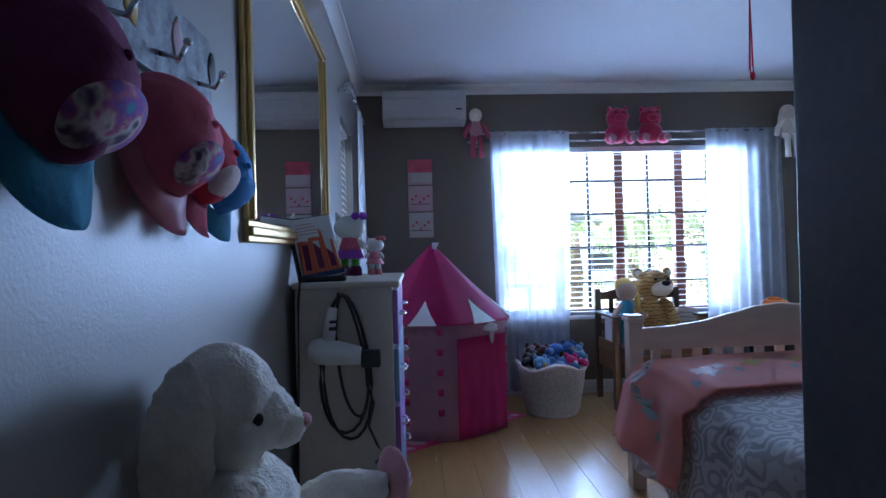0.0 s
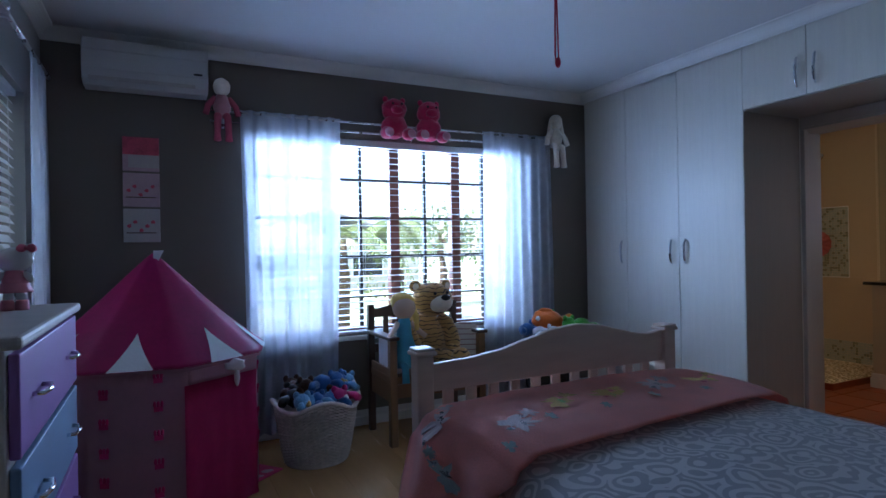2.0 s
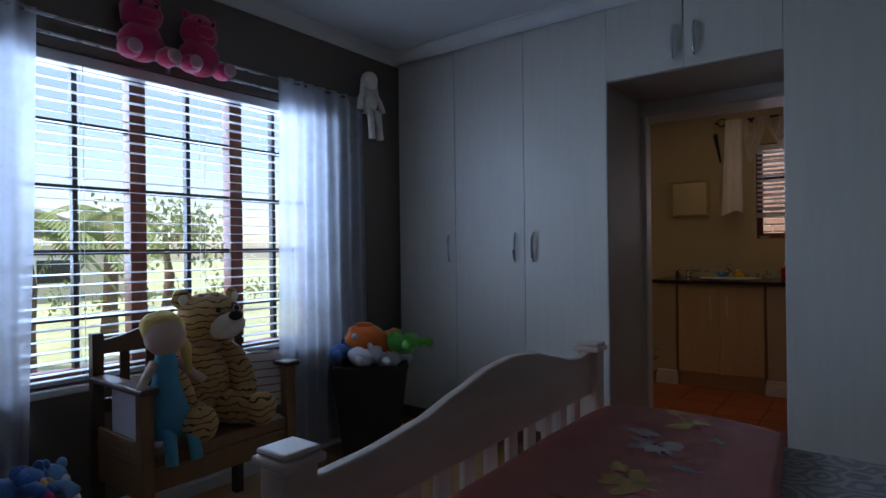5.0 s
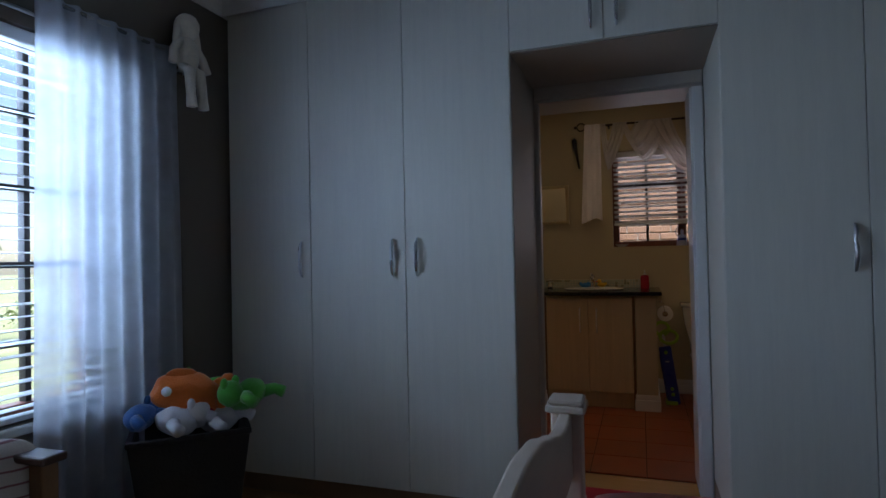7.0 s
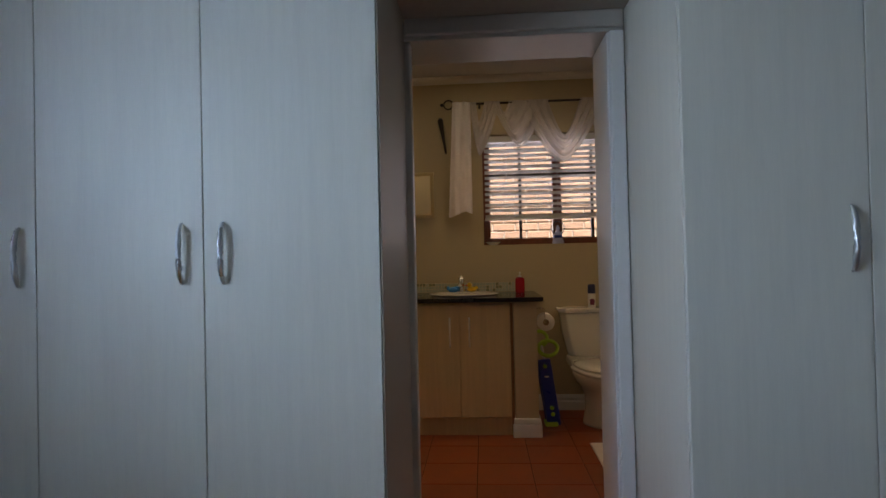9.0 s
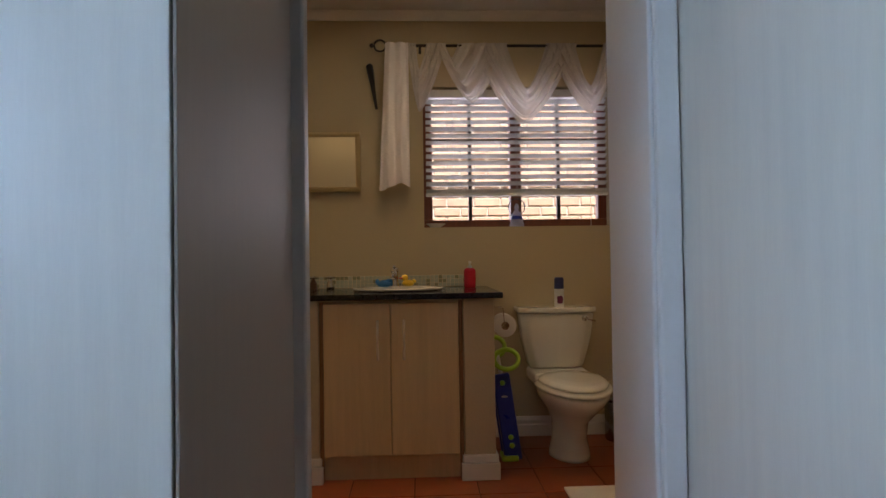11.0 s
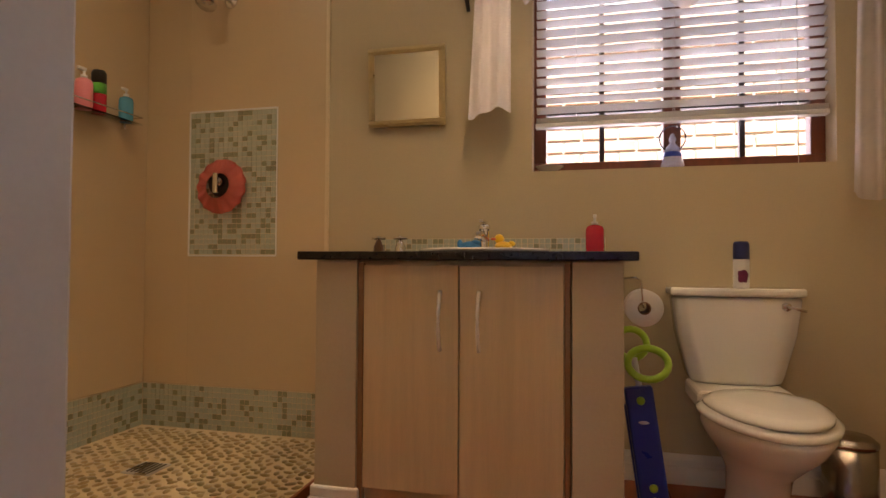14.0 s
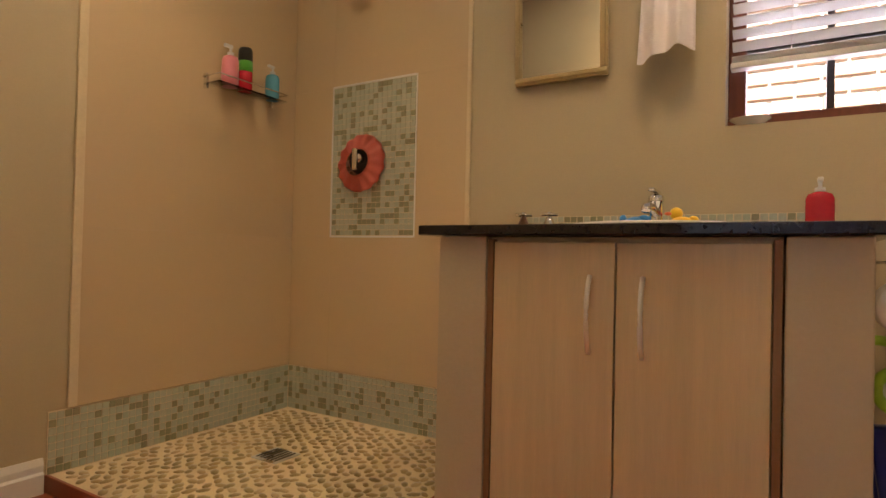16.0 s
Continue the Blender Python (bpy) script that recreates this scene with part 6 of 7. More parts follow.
tr = thing("toilet_roll_holder", (6.85, 3.31, 0.70), "chrome wire holder with a toilet roll", "toilet roll holder")
part("wire", Shape().tube([(6.80, 3.372, 0.842), (6.80, 3.33, 0.845), (6.80, 3.315, 0.835), (6.80, 3.31, 0.76), (6.82, 3.305, 0.75), (6.90, 3.305, 0.75)], 0.003), CHROME, tr)
rl = Shape()
rl.lathe([(0.02, -0.05), (0.056, -0.05), (0.058, -0.047), (0.058, 0.047), (0.056, 0.05), (0.02, 0.05), (0.02, -0.05)], (6.85, 3.305, 0.748), 32, m=Matrix.Rotation(math.pi / 2, 4, "Y"), cap=False)
roll = part("toilet_roll", rl, TISSUE, tr, "white toilet paper roll")
core = Shape().lathe([(0.0165, -0.0505), (0.0205, -0.0505), (0.0205, 0.0505), (0.0165, 0.0505), (0.0165, -0.0505)], (6.85, 3.305, 0.748), 24, m=Matrix.Rotation(math.pi / 2, 4, "Y"), cap=False)
part("core", core, CARDBOARD, roll, "brown cardboard core")

# folded child's toilet step
sc = thing("toilet_step", (7.0, 3.27, 0), "folded blue child's toilet step with lime grips", "toilet step")
mm = Matrix.Translation((6.985, 3.247, 0)) @ Matrix.Rotation(radians(-8), 4, "X")
part("panel", Shape().box((-0.02, -0.05, 0.0), (0.02, 0.045, 0.47), 0.01, m=mm, seg=3), PLASTICB, sc)
part("rear_panel", Shape().box((0.05, -0.04, 0.0), (0.08, 0.05, 0.40), 0.01, m=mm, seg=3), PLASTICB, sc)
for z in (0.425, 0.13, 0.085):
    part("stud", Shape().lathe([(0.014, 0), (0.014, 0.006), (0.008, 0.009)], mm @ Vector((-0.021, -0.004, z)), 16, m=Matrix.Rotation(-math.pi / 2, 4, "Y")), PLASTICG, sc, "lime green stud")
part("badge", Shape().ball(mm @ Vector((-0.021, -0.004, 0.35)), (0.002, 0.018, 0.006), sub=2), WHITEP, sc)
for cx, cy, cz, ry in ((6.965, 3.278, 0.548, 0.066), (7.08, 3.325, 0.60, 0.055)):
    pts = [(cx + 0.02 * math.sin(t), cy + ry * math.cos(t), cz + 0.05 * math.sin(t)) for t in [2 * math.pi * i / 20 for i in range(20)]]
    part("grip", Shape().tube(pts, 0.013, 10, closed=True), PLASTICG, sc, "lime green oval grip")
part("post", Shape().cyl((7.0, 3.30, 0.44), (7.01, 3.32, 0.56), 0.011, n=12), WHITEP, sc)
part("foot", Shape().box((6.95, 3.22, 0.0), (7.06, 3.31, 0.03), 0.008), PLASTICG, sc, "lime green foot")

bn = thing("pedal_bin", (7.29, 2.55, 0), "small dark steel pedal bin in the corner", "bin")
part("body", Shape().lathe([(0.085, 0), (0.088, 0.01), (0.088, 0.235)], (7.29, 2.55, 0), 28), DARKCHROME, bn)
part("lid", Shape().lathe([(0.091, 0.236), (0.091, 0.25), (0.07, 0.268), (0.02, 0.276)], (7.29, 2.55, 0), 28), DARKCHROME, bn)
part("pedal", Shape().box((7.17, 2.53, 0.005), (7.21, 2.57, 0.017), 0.004), BLACK, bn)
solo("bath_mat", Shape().box((6.02, 2.45, 0), (6.575, 3.075, 0.014), 0.006, seg=2), TISSUE, "white towelling bath mat beside the toilet", "bath mat")

dm = thing("door_mat", (4.86, 3.6, 0), "red door mat with pale printed marks in the passage", "door mat")
part("mat", Shape().box((4.60, 3.22, 0.0), (5.08, 3.96, 0.012), 0.004), REDF, dm)
for i in range(5):
    part("printed_bar", Shape().box((4.82 + 0.03 * (i % 2), 3.32 + i * 0.11, 0.012), (4.96, 3.38 + i * 0.11, 0.0135), 0.0005), PATCHW, dm, "pale printed bar")

# ---- window sill things ----
gl = thing("snow_globe", (BX1 + 0.045, 3.128, BZ0), "glass snow globe on a white and blue base", "snow globe")
part("base", Shape().lathe([(0.045, 0.0), (0.047, 0.01), (0.036, 0.045), (0.032, 0.06)], (BX1 + 0.035, 3.128, BZ0), 24), GLOBEB, gl)
part("collar", Shape().lathe([(0.036, 0.045), (0.038, 0.05), (0.034, 0.066)], (BX1 + 0.035, 3.128, BZ0), 24), PLASTICB, gl, "blue collar")
part("globe", Shape().ball((BX1 + 0.035, 3.128, BZ0 + 0.124), 0.055, sub=4), CLEAR, gl, "clear glass ball")
part("figure", Shape().lathe([(0.032, 0.068), (0.026, 0.085), (0.010, 0.105), (0.016, 0.12), (0.006, 0.145)], (BX1 + 0.035, 3.128, BZ0), 12), GLOBEB, gl)
solo("dish", Shape().lathe([(0.03, 0.0), (0.035, 0.004), (0.06, 0.022), (0.063, 0.024), (0.058, 0.022), (0.03, 0.008)], (BX1 + 0.04, 3.635, BZ0), 28), WHITEGLOSS, "shallow white dish on the window sill", "dish")

# ---- swagged valance ----
RZ, RX = 2.385, BX1 - 0.085
vr = thing("valance_rod", (RX, 3.2, RZ), "thin black rod with a scrolled finial", "curtain rod")
part("rail", Shape().cyl((RX, 2.32, RZ), (RX, 3.92, RZ), 0.009, n=10), IRON, vr)
for y in (3.93, 2.30):
    sg = 1 if y > 3 else -1
    pts = [(RX, y + sg * (0.035 * math.cos(t) + 0.03), RZ + 0.035 * math.sin(t)) for t in [2 * math.pi * i / 16 for i in range(16)]]
    part("finial", Shape().tube(pts, 0.006, 8, closed=True).ball((RX, y + sg * 0.08, RZ), 0.014, sub=2), IRON, vr)
for y in (3.72, 2.45):
    part("bracket", Shape().box((RX - 0.006, y - 0.008, RZ - 0.02), (BX1, y + 0.008, RZ + 0.004), 0.002), IRON, vr)
part("tie_back", Shape().tube([(BX1, 4.03, 2.30), (BX1 - 0.03, 4.03, 2.28), (BX1 - 0.02, 4.01, 2.15), (BX1 - 0.012, 3.99, 2.02)], [0.01, 0.022, 0.014, 0.008], 8), IRON, vr)
vl = thing("valance", (RX, 3.1, 1.15), "cream voile scarf swagged over the black rod", "curtain")
swags = [(3.80, 3.745, 3.68, 3.56, 0.16, 0.42, 0.30), (3.63, 3.57, 3.49, 3.19, 0.09, 0.37, 0.5), (3.43, 3.20, 2.95, 2.76, 0.27, 0.49, 0.5), (2.95, 2.78, 2.60, 2.47, 0.25, 0.42, 0.55)]
for i, (a0, a1, b0, b1, hi, ho, low) in enumerate(swags):
    def sw(u, v, a0=a0, a1=a1, b0=b0, b1=b1, hi=hi, ho=ho, low=low, i=i):
        w = u / low * 0.5 if u < low else 0.5 + (u - low) / (1 - low) * 0.5
        q = 1 - abs(2 * w - 1) ** 1.5
        y = (a1 + (a0 - a1) * v) * (1 - u) + (b0 + (b1 - b0) * v) * u
        crease = math.sin(v * 19 + 2.5 * u + i) + 0.5 * math.sin(v * 43 - 4 * u)
        z = RZ + 0.012 - (hi + (ho - hi) * v ** 0.85) * q + 0.006 * crease * q
        x = RX - 0.012 - 0.05 * math.sin(math.pi * min(1, v * 1.02)) * q - 0.011 * crease * (0.35 + q)
        return (x, y, z)
    part("swag", Shape().sheet(sw, 48, 40), LACE, vl)


def tail(y0, y1, z0, x, seed):
    def fn(u, v):
        y = y0 + (y1 - y0) * u * (0.75 + 0.25 * v)
        return (x + 0.022 * math.sin(u * 14 + seed + v) * (0.4 + 0.6 * v), y, RZ + 0.014 - (RZ - z0) * v + 0.02 * math.sin(u * 5 + seed) * v)
    return Shape().sheet(fn, 50, 30)


part("tail", tail(3.79, 3.975, 1.515, RX - 0.02, 0.0), WHITECLOTH, vl, "cream hanging scarf end")
part("tail", tail(2.36, 2.53, 1.13, RX - 0.02, 2.0), LACE, vl, "cream hanging scarf end")

# ---- small gilt mirror ----
bm2 = thing("gilt_mirror", (BX1 - 0.01, 4.27, 1.515), "small square mirror in a champagne gilt frame", "mirror")
GY0, GY1, GZ0, GZ1 = 4.09, 4.455, 1.513, 1.873
part("glass", Shape().box((BX1 - 0.014, GY0 + 0.02, GZ0 + 0.02), (BX1 - 0.010, GY1 - 0.02, GZ1 - 0.02)), MIRROR, bm2)
part("back", Shape().box((BX1 - 0.009, GY0 + 0.01, GZ0 + 0.01), (BX1, GY1 - 0.01, GZ1 - 0.01)), BLACK, bm2)
f = 0.03
for lo, hi in (((GY0, GZ0), (GY1, GZ0 + f)), ((GY0, GZ1 - f), (GY1, GZ1)), ((GY0, GZ0 + f), (GY0 + f, GZ1 - f)), ((GY1 - f, GZ0 + f), (GY1, GZ1 - f))):
    s = Shape().box((BX1 - 0.020, lo[0], lo[1]), (BX1 - 0.001, hi[0], hi[1]), 0.004)
    wide = hi[0] - lo[0] > hi[1] - lo[1]
    c = 0.008
    s.box((BX1 - 0.027, lo[0] + (0 if wide else c), lo[1] + (c if wide else 0)), (BX1 - 0.018, hi[0] - (0 if wide else c), hi[1] - (c if wide else 0)), 0.004)
    part("frame_rail", s, SILVERGOLD, bm2)

for ob in bm2.children:
    if not ob.name.startswith("back"):
        ob.matrix_basis = Matrix.Translation((-0.012, 0, 0)) @ Matrix.Rotation(radians(-3.2), 4, "Y")

# ---- shower ----
SX0, SY0, SZ = 6.30, 4.50, 0.055
tray = structure("shower_floor", Shape().box((SX0, SY0, 0.0), (BX1, BN, SZ), 0.003), CREAMGROUT, "raised shower floor of river pebbles in cream grout", "shower floor")
kerb = Shape().box((SX0 - 0.014, SY0 - 0.014, 0), (BX1 - 0.01, SY0 - 0.001, SZ + 0.004), 0.003).box((SX0 - 0.014, SY0, 0), (SX0 - 0.001, BN, SZ + 0.004), 0.003)
structure("shower_kerb", kerb, TERRA, "terracotta edge of the shower floor", "kerb")
drn = thing("shower_drain", (6.87, 5.20, SZ), "square dark metal shower drain", "drain")
part("frame", Shape().box((6.80, 5.13, SZ), (6.93, 5.26, SZ + 0.006), 0.002), STEEL, drn)
for i in range(6):
    part("slot", Shape().box((6.812, 5.142 + i * 0.019, SZ + 0.006), (6.918, 5.150 + i * 0.019, SZ + 0.0075)), BLACK, drn)
sh = thing("shower_fitting", (7.3, 5.22, 2.1), "chrome shower head on a short wall arm", "shower head")
part("flange", Shape().lathe([(0.035, 0), (0.033, 0.008), (0.014, 0.014)], (BX1 - 0.008, 5.20, 2.19), 20, m=Matrix.Rotation(-math.pi / 2, 4, "Y")), CHROME, sh)
part("arm", Shape().tube([(BX1, 5.20, 2.19), (7.33, 5.205, 2.19), (7.27, 5.215, 2.175), (7.24, 5.22, 2.16)], 0.011, 12), CHROME, sh)
part("head", Shape().lathe([(0.048, 0.0), (0.05, 0.008), (0.03, 0.035), (0.014, 0.055)], (7.22, 5.222, 2.105), 24, m=Matrix.Rotation(radians(25), 4, "Y")), CHROME, sh)
mx = thing("shower_mixer", (BX1 - 0.02, 5.235, 1.28), "chrome shower mixer lever on a round plate", "shower mixer")
part("plate", Shape().lathe([(0.075, 0), (0.073, 0.008), (0.03, 0.012)], (BX1 - 0.011, 5.235, 1.283), 32, m=Matrix.Rotation(-math.pi / 2, 4, "Y")), BLACK, mx)
part("lever", Shape().cyl((BX1 - 0.02, 5.235, 1.283), (BX1 - 0.06, 5.235, 1.283), 0.022, n=20).box((BX1 - 0.075, 5.222, 1.225), (BX1 - 0.055, 5.248, 1.325), 0.006), CHROME, mx)


def visor(u, v):
    a = 2 * math.pi * u
    r = 0.062 + 0.074 * v
    return (BX1 - 0.03 - 0.006 * math.cos(14 * a) * v - 0.03 * (1 - v) + 0.05 * 0.2 * math.sin(a), 5.228 + r * math.cos(a), 1.262 + r * math.sin(a))


solo("shower_visor", Shape().sheet(visor, 112, 6, thick=0.004), CORAL, "coral foam child's shower visor hung on the mixer", "shower visor")
sf = thing("shower_shelf", (7.05, BN - 0.06, 1.55), "clear acrylic shelf with a low rail", "shelf")
part("tray", Shape().box((6.85, BN - 0.12, 1.548), (7.23, BN - 0.008, 1.556), 0.002), CLEAR, sf)
part("rail", Shape().tube([(6.85, BN - 0.01, 1.585), (6.85, BN - 0.12, 1.585), (7.23, BN - 0.12, 1.585), (7.23, BN - 0.01, 1.585)], 0.003), CHROME, sf)
for x in (6.86, 7.22):
    part("bracket", Shape().box((x - 0.006, BN - 0.03, 1.535), (x + 0.006, BN - 0.008, 1.60), 0.002), CHROME, sf)
pump_bottle(6.945, BN - 0.065, 1.556, 0.036, 0.185, PINKP, WHITEP, "pink lotion bottle with a white pump")
pump_bottle(7.185, BN - 0.065, 1.556, 0.032, 0.165, CYANP, WHITEP, "blue soap bottle with a pale pump")
sb = thing("shampoo_bottle", (7.03, BN - 0.06, 1.556), "red shampoo bottle with a green band and black cap", "bottle")
part("body", Shape().lathe([(0.03, 0), (0.032, 0.01), (0.032, 0.10), (0.03, 0.11)], (7.03, BN - 0.06, 1.556), 20), REDP, sb)
part("band", Shape().lathe([(0.0325, 0.09), (0.0325, 0.135), (0.03, 0.14)], (7.03, BN - 0.06, 1.556), 20), GREENP, sb)
part("cap", Shape().lathe([(0.031, 0.138), (0.031, 0.185), (0.026, 0.198), (0.01, 0.2)], (7.03, BN - 0.06, 1.556), 20), BLACK, sb)

# ---- downlights ----
# The third fitting only accompanies the beam added near the toilet.
for dx, dy in DOWNLIGHTS:
    dl = thing("downlight", (dx, dy, H - 0.01), "recessed ceiling downlight with a white rim", "downlight", "bathroom downlights")
    part("rim", Shape().lathe([(0.034, 0.004), (0.044, 0.0), (0.046, 0.004), (0.046, 0.0095)], (dx, dy, H - 0.0098), 28, cap=False), WHITEP, dl)
    part("bulb", Shape().lathe([(0.02, 0.003), (0.034, 0.005)], (dx, dy, H - 0.0098), 24), BULB, dl, "lit warm bulb")

# ---- outside ----
structure("ground", Shape().box((-120, -120, -0.55), (120, 120, -0.35)), GRASS, "dry garden lawn outside the house", "ground")


def leaf_cloud(s, c, r, n, seed, size=0.12):
    rd = random.Random(seed)
    vs, fs = [], []
    for i in range(n):
        d = Vector((rd.gauss(0, 1), rd.gauss(0, 1), rd.gauss(0, 0.8)))
        d = d.normalized() * r * rd.uniform(0.35, 1.05) * (1 + 0.45 * noise.noise(d * 0.9 + Vector((seed, 0, 0))))
        p = Vector(c) + d
        q = Euler((rd.uniform(0, 6.3), rd.uniform(0, 6.3), rd.uniform(0, 6.3))).to_matrix()
        k = size * rd.uniform(0.6, 1.3)
        base = len(vs)
        for a, b2 in ((-0.5, 0), (0, 0.28), (0.5, 0), (0, -0.28)):
            vs.append(p + q @ Vector((a * k, b2 * k, 0.05 * k * abs(a))))
        fs.append((base, base + 1, base + 2, base + 3))
    me = bpy.data.meshes.new("leaves")
    me.from_pydata(vs, [], fs)
    s.bm.from_mesh(me)
    bpy.data.meshes.remove(me)


def tree(x, y, h, r, seed):
    rd = random.Random(seed)
    ob = thing("tree", (x, y, -0.35), "leafy green garden tree outside the window", "tree", "garden trees")
    trunk = Shape().tube([(x, y, -0.35), (x + 0.1, y, h * 0.3), (x + 0.05, y + 0.1, h * 0.6), (x, y, h * 0.85)], [0.16, 0.12, 0.09, 0.05], 10)
    tips = []
    for i in range(6):
        a = rd.uniform(0, 6.3)
        p = (x + 0.05, y + 0.05, h * rd.uniform(0.4, 0.7))
        q = (x + r * 0.7 * math.cos(a), y + r * 0.7 * math.sin(a), h * rd.uniform(0.6, 0.95))
        trunk.tube([p, tuple((p[j] + q[j]) / 2 + (0.1 if j == 2 else 0) for j in range(3)), q], [0.06, 0.04, 0.02], 8)
        tips.append(q)
    part("trunk", trunk, BARK, ob)
    s = Shape()
    for i, q in enumerate(tips + [(x, y, h * 0.9)]):
        leaf_cloud(s, q, r * 0.5, 130, seed * 10 + i, 0.16)
    part("crown", s, LEAF, ob)


def palm(x, y, h, seed):
    rd = random.Random(seed)
    ob = thing("palm_tree", (x, y, -0.35), "garden palm with drooping feathered fronds", "tree", "garden palms")
    part("trunk", Shape().tube([(x, y, -0.35), (x + 0.05, y, h * 0.5), (x, y, h)], [0.16, 0.12, 0.10], 12), BARK, ob)
    for i in range(13):
        a = 2 * math.pi * i / 13 + rd.uniform(-0.2, 0.2)
        up, ln = rd.uniform(0.1, 0.8), rd.uniform(1.0, 1.5)
        s = Shape()
        pts = [Vector((x + math.cos(a) * ln * t, y + math.sin(a) * ln * t, h + up * ln * t - 1.0 * ln * t * t)) for t in [j / 12 for j in range(13)]]
        s.tube(pts, [0.018 - 0.0011 * j for j in range(13)], 6)
        vs, fs = [], []
        side = Vector((-math.sin(a), math.cos(a), 0))
        for j in range(2, 13):
            for sg in (-1, 1):
                for kk in (0, 0.5):
                    if j + kk > 12:
                        continue
                    p = pts[j] if kk == 0 else (pts[j] + pts[min(12, j + 1)]) / 2
                    d = (side * sg + (pts[j] - pts[j - 1]).normalized() * 0.6 + Vector((0, 0, -0.5))).normalized() * 0.36 * (1.1 - j / 18)
                    w = (pts[j] - pts[j - 1]).normalized() * 0.02
                    b0 = len(vs)
                    vs += [p - w, p + w, p + d * 0.6 + w, p + d, p + d * 0.6 - w]
                    fs.append((b0, b0 + 1, b0 + 2, b0 + 3, b0 + 4))
        me = bpy.data.meshes.new("f")
        me.from_pydata(vs, [], fs)
        s.bm.from_mesh(me)
        bpy.data.meshes.remove(me)
        part("frond", s, LEAF, ob)


palm(3.9, 11.2, 1.55, 3)
palm(5.9, 13.6, 1.9, 8)
palm(1.2, 14.5, 2.2, 5)
tree(8.4, 16.5, 2.2, 1.5, 2)
tree(-1.6, 15.0, 3.4, 2.0, 3)
hs = Shape()
for i in range(20):
    leaf_cloud(hs, (-6 + i * 1.1, 19.5 + 0.3 * math.sin(i), 0.0 + 0.15 * math.sin(i * 1.3)), 0.45, 70, 100 + i, 0.15)
solo("hedge", hs, LEAF, "long clipped garden hedge across the lawn", "hedge", kind="stuff")
nb = thing("neighbour_house", (6.5, 26, -0.35), "low cream neighbouring house with a grey roof", "house")
part("wall", Shape().box((2.5, 24, -0.35), (11, 30, 1.5)), PLASTERW, nb)
part("roof", Shape().prism([(1.9, 1.45), (6.75, 2.9), (11.6, 1.45), (11.6, 1.52), (6.75, 3.0), (1.9, 1.52)], "y", 23.5, 30.5), ROOFM, nb)
for x in (4.0, 8.0):
    wd = part("window", Shape().box((x, 23.96, 0.2), (x + 1.4, 24.02, 1.1), 0.01), TRIM, nb)
    part("pane", Shape().box((x + 0.08, 23.94, 0.28), (x + 1.32, 23.955, 1.02)), BLACK, wd)

# ---- pieces: planks, tiles, mosaic, pebbles, bricks ----
rnd = random.Random(12)
bx = []
x = W
i = 0
while x < FX + 0.15:
    x2 = min(x + 0.192, FX + 0.2)
    y = S - 1.2 - rnd.uniform(0, 1.0)
    while y < N:
        y2 = y + 1.28
        a, b2 = max(y, S - 1.2), min(y2, N)
        if b2 - a > 0.02:
            bx.append(((x + 0.0006, a + 0.0006, -0.012), (x2 - 0.0006, b2 - 0.0006, 0.0)))
        y = y2
    x = x2
pieces("plank", bx, PLANK, floor, 0.0007)
bx = []
t = 0.305
for i in range(8):
    for j in range(13):
        x0, y0 = FX + 0.2 + i * t, BS + j * t
        x1, y1 = min(x0 + t - 0.006, BX1), min(y0 + t - 0.006, BN)
        if x1 - x0 > 0.03 and y1 - y0 > 0.03:
            bx.append(((x0, y0, -0.008), (x1, y1, 0.0)))
pieces("tile", bx, TERRA, bath_floor, 0.002)
# large shower wall tiles
bx = []
for z0, z1 in ((0.275, 0.9225), (0.9232, 1.6412), (1.642, 2.30), (2.3007, H - 0.05)):
    for y0, y1 in ((4.6822, 4.9380), (4.9382, 5.4221), (5.4223, BN - 0.0093)):
        if z0 == 0.9232 and y0 == 4.9382:
            continue
        bx.append(((BX1 - 0.009, y0, z0), (BX1 - 0.0005, y1, z1)))
pieces("wall_tile", bx, BATHTILE, wall_east, 0.0003)
bx = []
for z0, z1 in ((0.275, 0.9129), (0.9135, 1.6013), (1.6015, 2.2813), (2.2815, H - 0.002)):
    for x0, x1 in ((6.3822, 6.7918), (6.792, BX1 - 0.0093)):
        bx.append(((x0, BN - 0.009, z0), (x1, BN - 0.0005, z1)))
pieces("wall_tile", bx, BATHTILE, wall_shower, 0.0003)
structure("tile_edge_north", Shape().box((6.35, BN - 0.013, 0.275), (6.382, BN - 0.0005, H - 0.002), 0.003), CREAMGROUT, "cream tile edging strip", "trim")
structure("tile_edge_east", Shape().box((BX1 - 0.013, 4.662, 0.275), (BX1 - 0.0005, 4.682, H - 0.05), 0.003), CREAMGROUT, "cream tile edging strip", "trim")


def mosaic_boxes(axis, at, lo, hi, z0, z1, p=0.0253):
    out = []
    n = int((hi - lo) / p)
    m2 = int((z1 - z0) / p)
    pa, pz = (hi - lo) / n, (z1 - z0) / m2
    for i in range(n):
        for j in range(m2):
            a, z = lo + i * pa, z0 + j * pz
            if axis == "x":
                out.append(((a + 0.0013, at - 0.0095, z + 0.0013), (a + pa - 0.0013, at - 0.006, z + pz - 0.0013)))
            else:
                out.append(((at - 0.0095, a + 0.0013, z + 0.0013), (at - 0.006, a + pa - 0.0013, z + pz - 0.0013)))
    return out


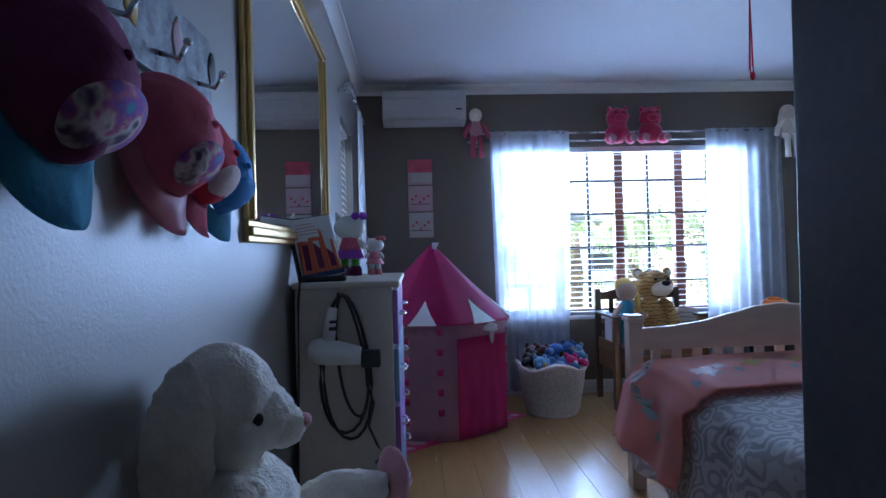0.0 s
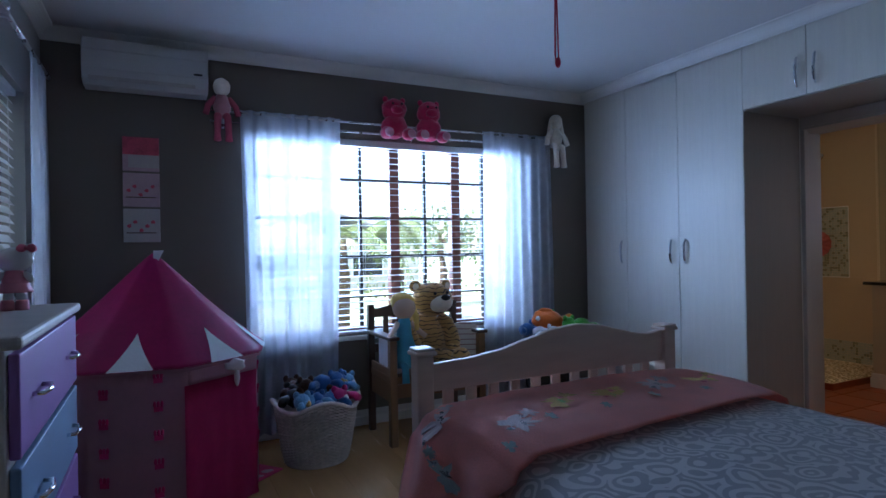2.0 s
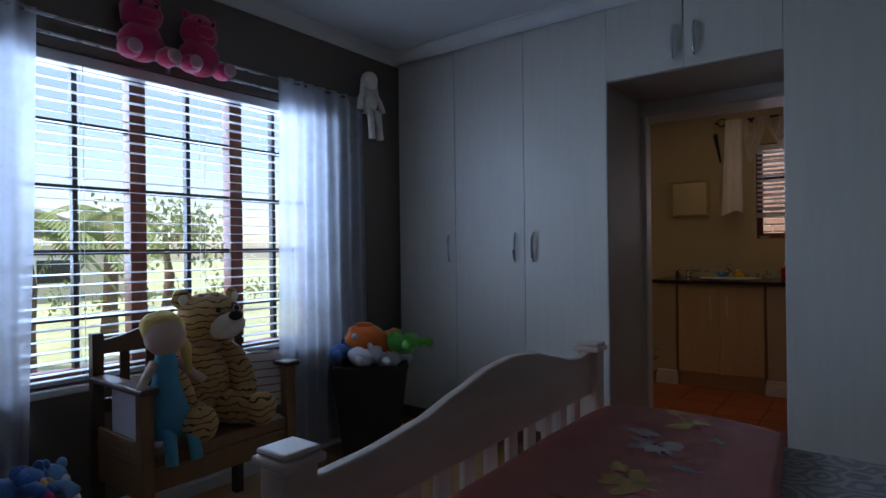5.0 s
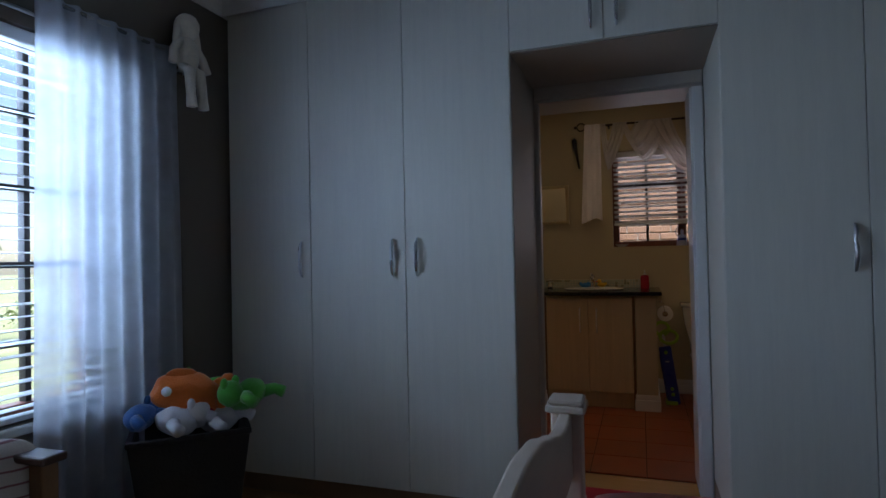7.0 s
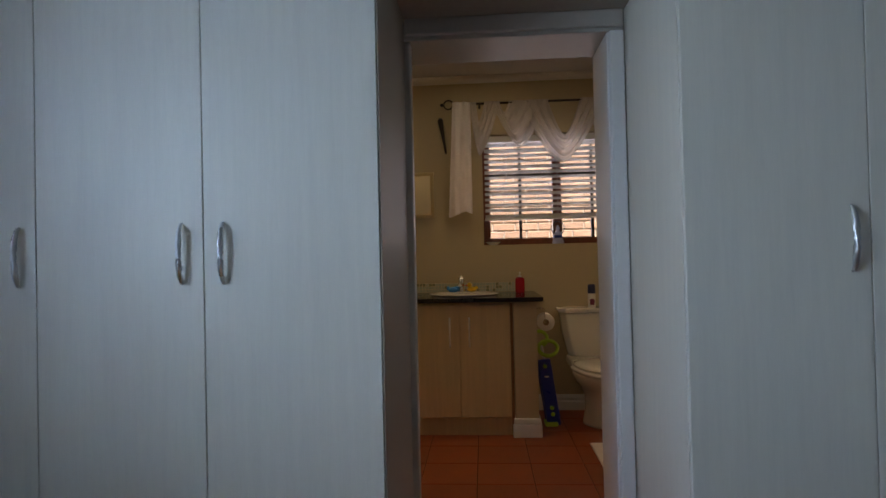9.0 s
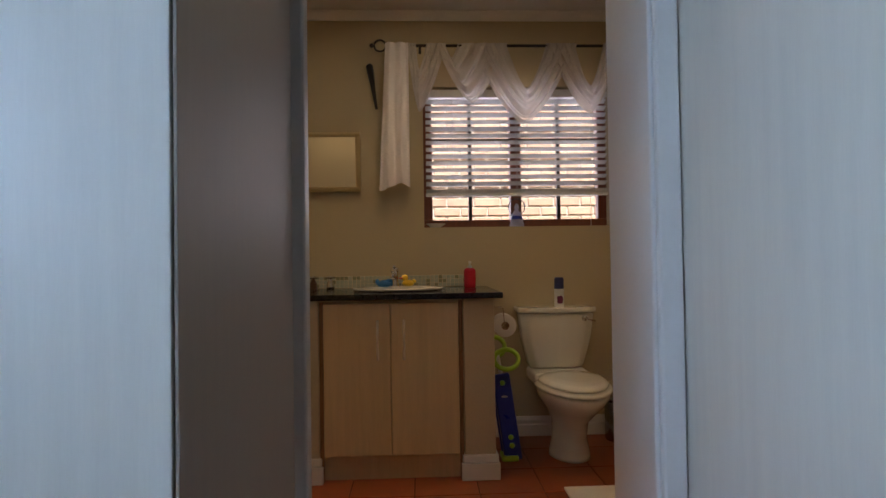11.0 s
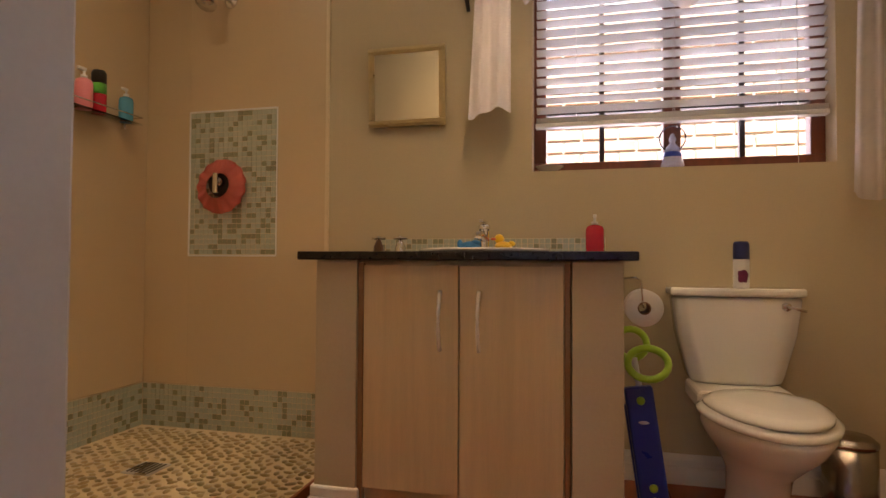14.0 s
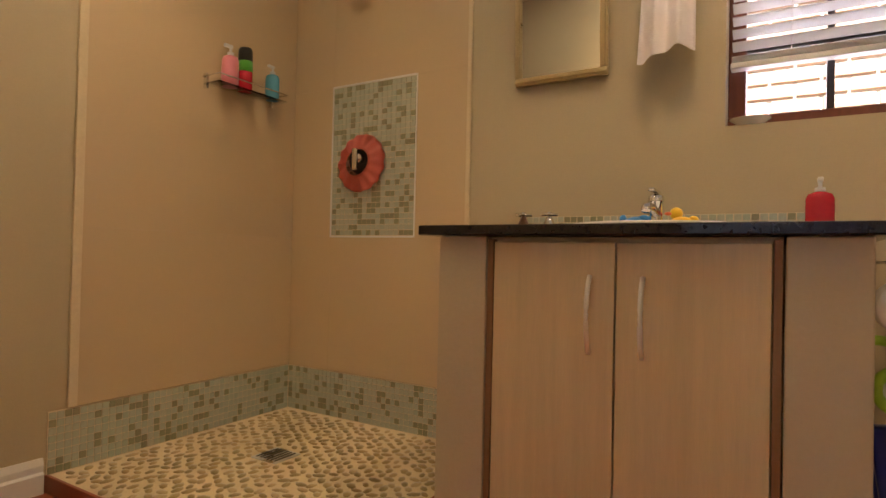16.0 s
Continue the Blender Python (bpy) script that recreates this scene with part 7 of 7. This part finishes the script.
def joined(name, boxes, material, parent, label):
    vs, fs = [], []
    for lo, hi in boxes:
        b0 = len(vs)
        for z in (lo[2], hi[2]):
            vs += [(lo[0], lo[1], z), (hi[0], lo[1], z), (hi[0], hi[1], z), (lo[0], hi[1], z)]
        fs += [tuple(b0 + q for q in f4) for f4 in ((3, 2, 1, 0), (4, 5, 6, 7), (0, 1, 5, 4), (1, 2, 6, 5), (2, 3, 7, 6), (3, 0, 4, 7))]
    me = bpy.data.meshes.new(name)
    me.from_pydata([Vector(v) - BASE[parent] for v in vs], [], fs)
    me.materials.append(material)
    ob = new(name, me)
    ob.parent = parent
    tagged(ob, label, kind="stuff")


panel = structure("mosaic_panel", Shape().box((BX1 - 0.0065, 4.938, 0.924), (BX1 - 0.0005, 5.422, 1.64)), CREAMGROUT, "panel of green glass mosaic in the shower wall", "mosaic")
structure("panel_edge", Shape().box((BX1 - 0.012, 4.932, 0.918), (BX1 - 0.001, 4.940, 1.646), 0.002).box((BX1 - 0.012, 5.420, 0.918), (BX1 - 0.001, 5.428, 1.646), 0.002).box((BX1 - 0.012, 4.940, 0.916), (BX1 - 0.001, 5.420, 0.925), 0.002).box((BX1 - 0.012, 4.940, 1.639), (BX1 - 0.001, 5.420, 1.648), 0.002), TRIM, "pale trim round the mosaic panel", "trim")
mb = mosaic_boxes("y", BX1, 4.941, 5.419, 0.926, 1.638)
near = [q for q in mb if q[0][2] < 1.32]
pieces("tile", near[:300], MOSAICP, panel, 0.0008)
joined("mosaic_rest", near[300:] + [q for q in mb if q[0][2] >= 1.32], MOSAIC, panel, "green glass mosaic")
band1 = structure("mosaic_band_east", Shape().box((BX1 - 0.0065, 4.40, SZ), (BX1 - 0.0005, BN - 0.007, 0.272)), CREAMGROUT, "low band of green glass mosaic", "mosaic")
m1 = mosaic_boxes("y", BX1, 4.41, BN - 0.010, SZ + 0.002, 0.270)
pieces("tile", m1[:300], MOSAICP, band1, 0.0008)
if m1[300:]:
    joined("mosaic_rest", m1[300:], MOSAIC, band1, "green glass mosaic")
band2 = structure("mosaic_band_north", Shape().box((6.29, BN - 0.0065, 0.0), (BX1 - 0.008, BN - 0.0005, 0.272)), CREAMGROUT, "low band of green glass mosaic", "mosaic")
m2b = mosaic_boxes("x", BN, 6.292, BX1 - 0.012, SZ + 0.002, 0.270)
pieces("tile", m2b[:300], MOSAICP, band2, 0.0008)
if m2b[300:]:
    joined("mosaic_rest", m2b[300:], MOSAIC, band2, "green glass mosaic")

# river pebbles set in the shower floor
rnd = random.Random(77)
meshes = []
for k in range(6):
    b = bmesh.new()
    bmesh.ops.create_icosphere(b, subdivisions=1, radius=1)
    for v in b.verts:
        v.co *= 1 + 0.16 * noise.noise(v.co * 1.3 + Vector((k * 7.3, 0, 0)))
        v.co = Vector((v.co.x * 0.027, v.co.y * 0.0155, v.co.z * 0.006))
    for f2 in b.faces:
        f2.smooth = True
    me = bpy.data.meshes.new("pebble")
    b.to_mesh(me)
    b.free()
    me.materials.append(PEBBLEP)
    meshes.append(me)
spots = []
cell = 0.042
y = SY0 + 0.025
row = 0
while y < BN - 0.03:
    x = SX0 + 0.03 + (row % 2) * cell * 0.6
    while x < BX1 - 0.03:
        p = (x + rnd.uniform(-0.009, 0.009), y + rnd.uniform(-0.007, 0.007))
        if not (6.785 < p[0] < 6.945 and 5.115 < p[1] < 5.275):
            spots.append((*p, rnd.gauss(0.6, 0.7), rnd.uniform(0.75, 1.12)))
        x += cell * 1.22
    y += cell * 0.86
    row += 1
spots.sort(key=lambda q: q[0] + 0.3 * q[1])
rest = Shape()
for i, (x, y, a, k) in enumerate(spots):
    m = Matrix.Translation((x, y, SZ + 0.0005)) @ Matrix.Rotation(a, 4, "Z") @ Matrix.Diagonal((k, k, 1, 1))
    if i < 300:
        ob = new("pebble", meshes[i % 6])
        ob.matrix_basis = Matrix.Translation(-BASE[tray]) @ m
        ob.parent = tray
    else:
        me = meshes[i % 6].copy()
        me.transform(m)
        rest.bm.from_mesh(me)
        bpy.data.meshes.remove(me)
ob = finish("pebble_rest", rest, PEBBLE, BASE[tray])
for p in ob.data.polygons:
    p.use_smooth = True
ob.parent = tray
tagged(ob, "river pebbles in grout", kind="stuff")

# brick boundary wall outside the bathroom
brick_wall = structure("brick_wall", Shape().box((8.75, 0.4, -0.4), (8.95, 6.2, 2.6)), MORTAR, "sunlit orange brick wall outside the bathroom", "wall")
bx = []
rest_b = []
for j in range(36):
    z = -0.3 + j * 0.08
    y = 0.4 + (0.115 if j % 2 else 0)
    while y < 5.97:
        q = ((8.738, y, z), (8.80, y + 0.218, z + 0.068))
        (bx if 1.9 < y < 4.4 and 0.9 < z < 2.45 else rest_b).append(q)
        y += 0.23
pieces("brick", bx[:300], BRICKM, brick_wall, 0.006)
joined("brick_rest", rest_b + bx[300:], BRICKM, brick_wall, "orange face bricks")
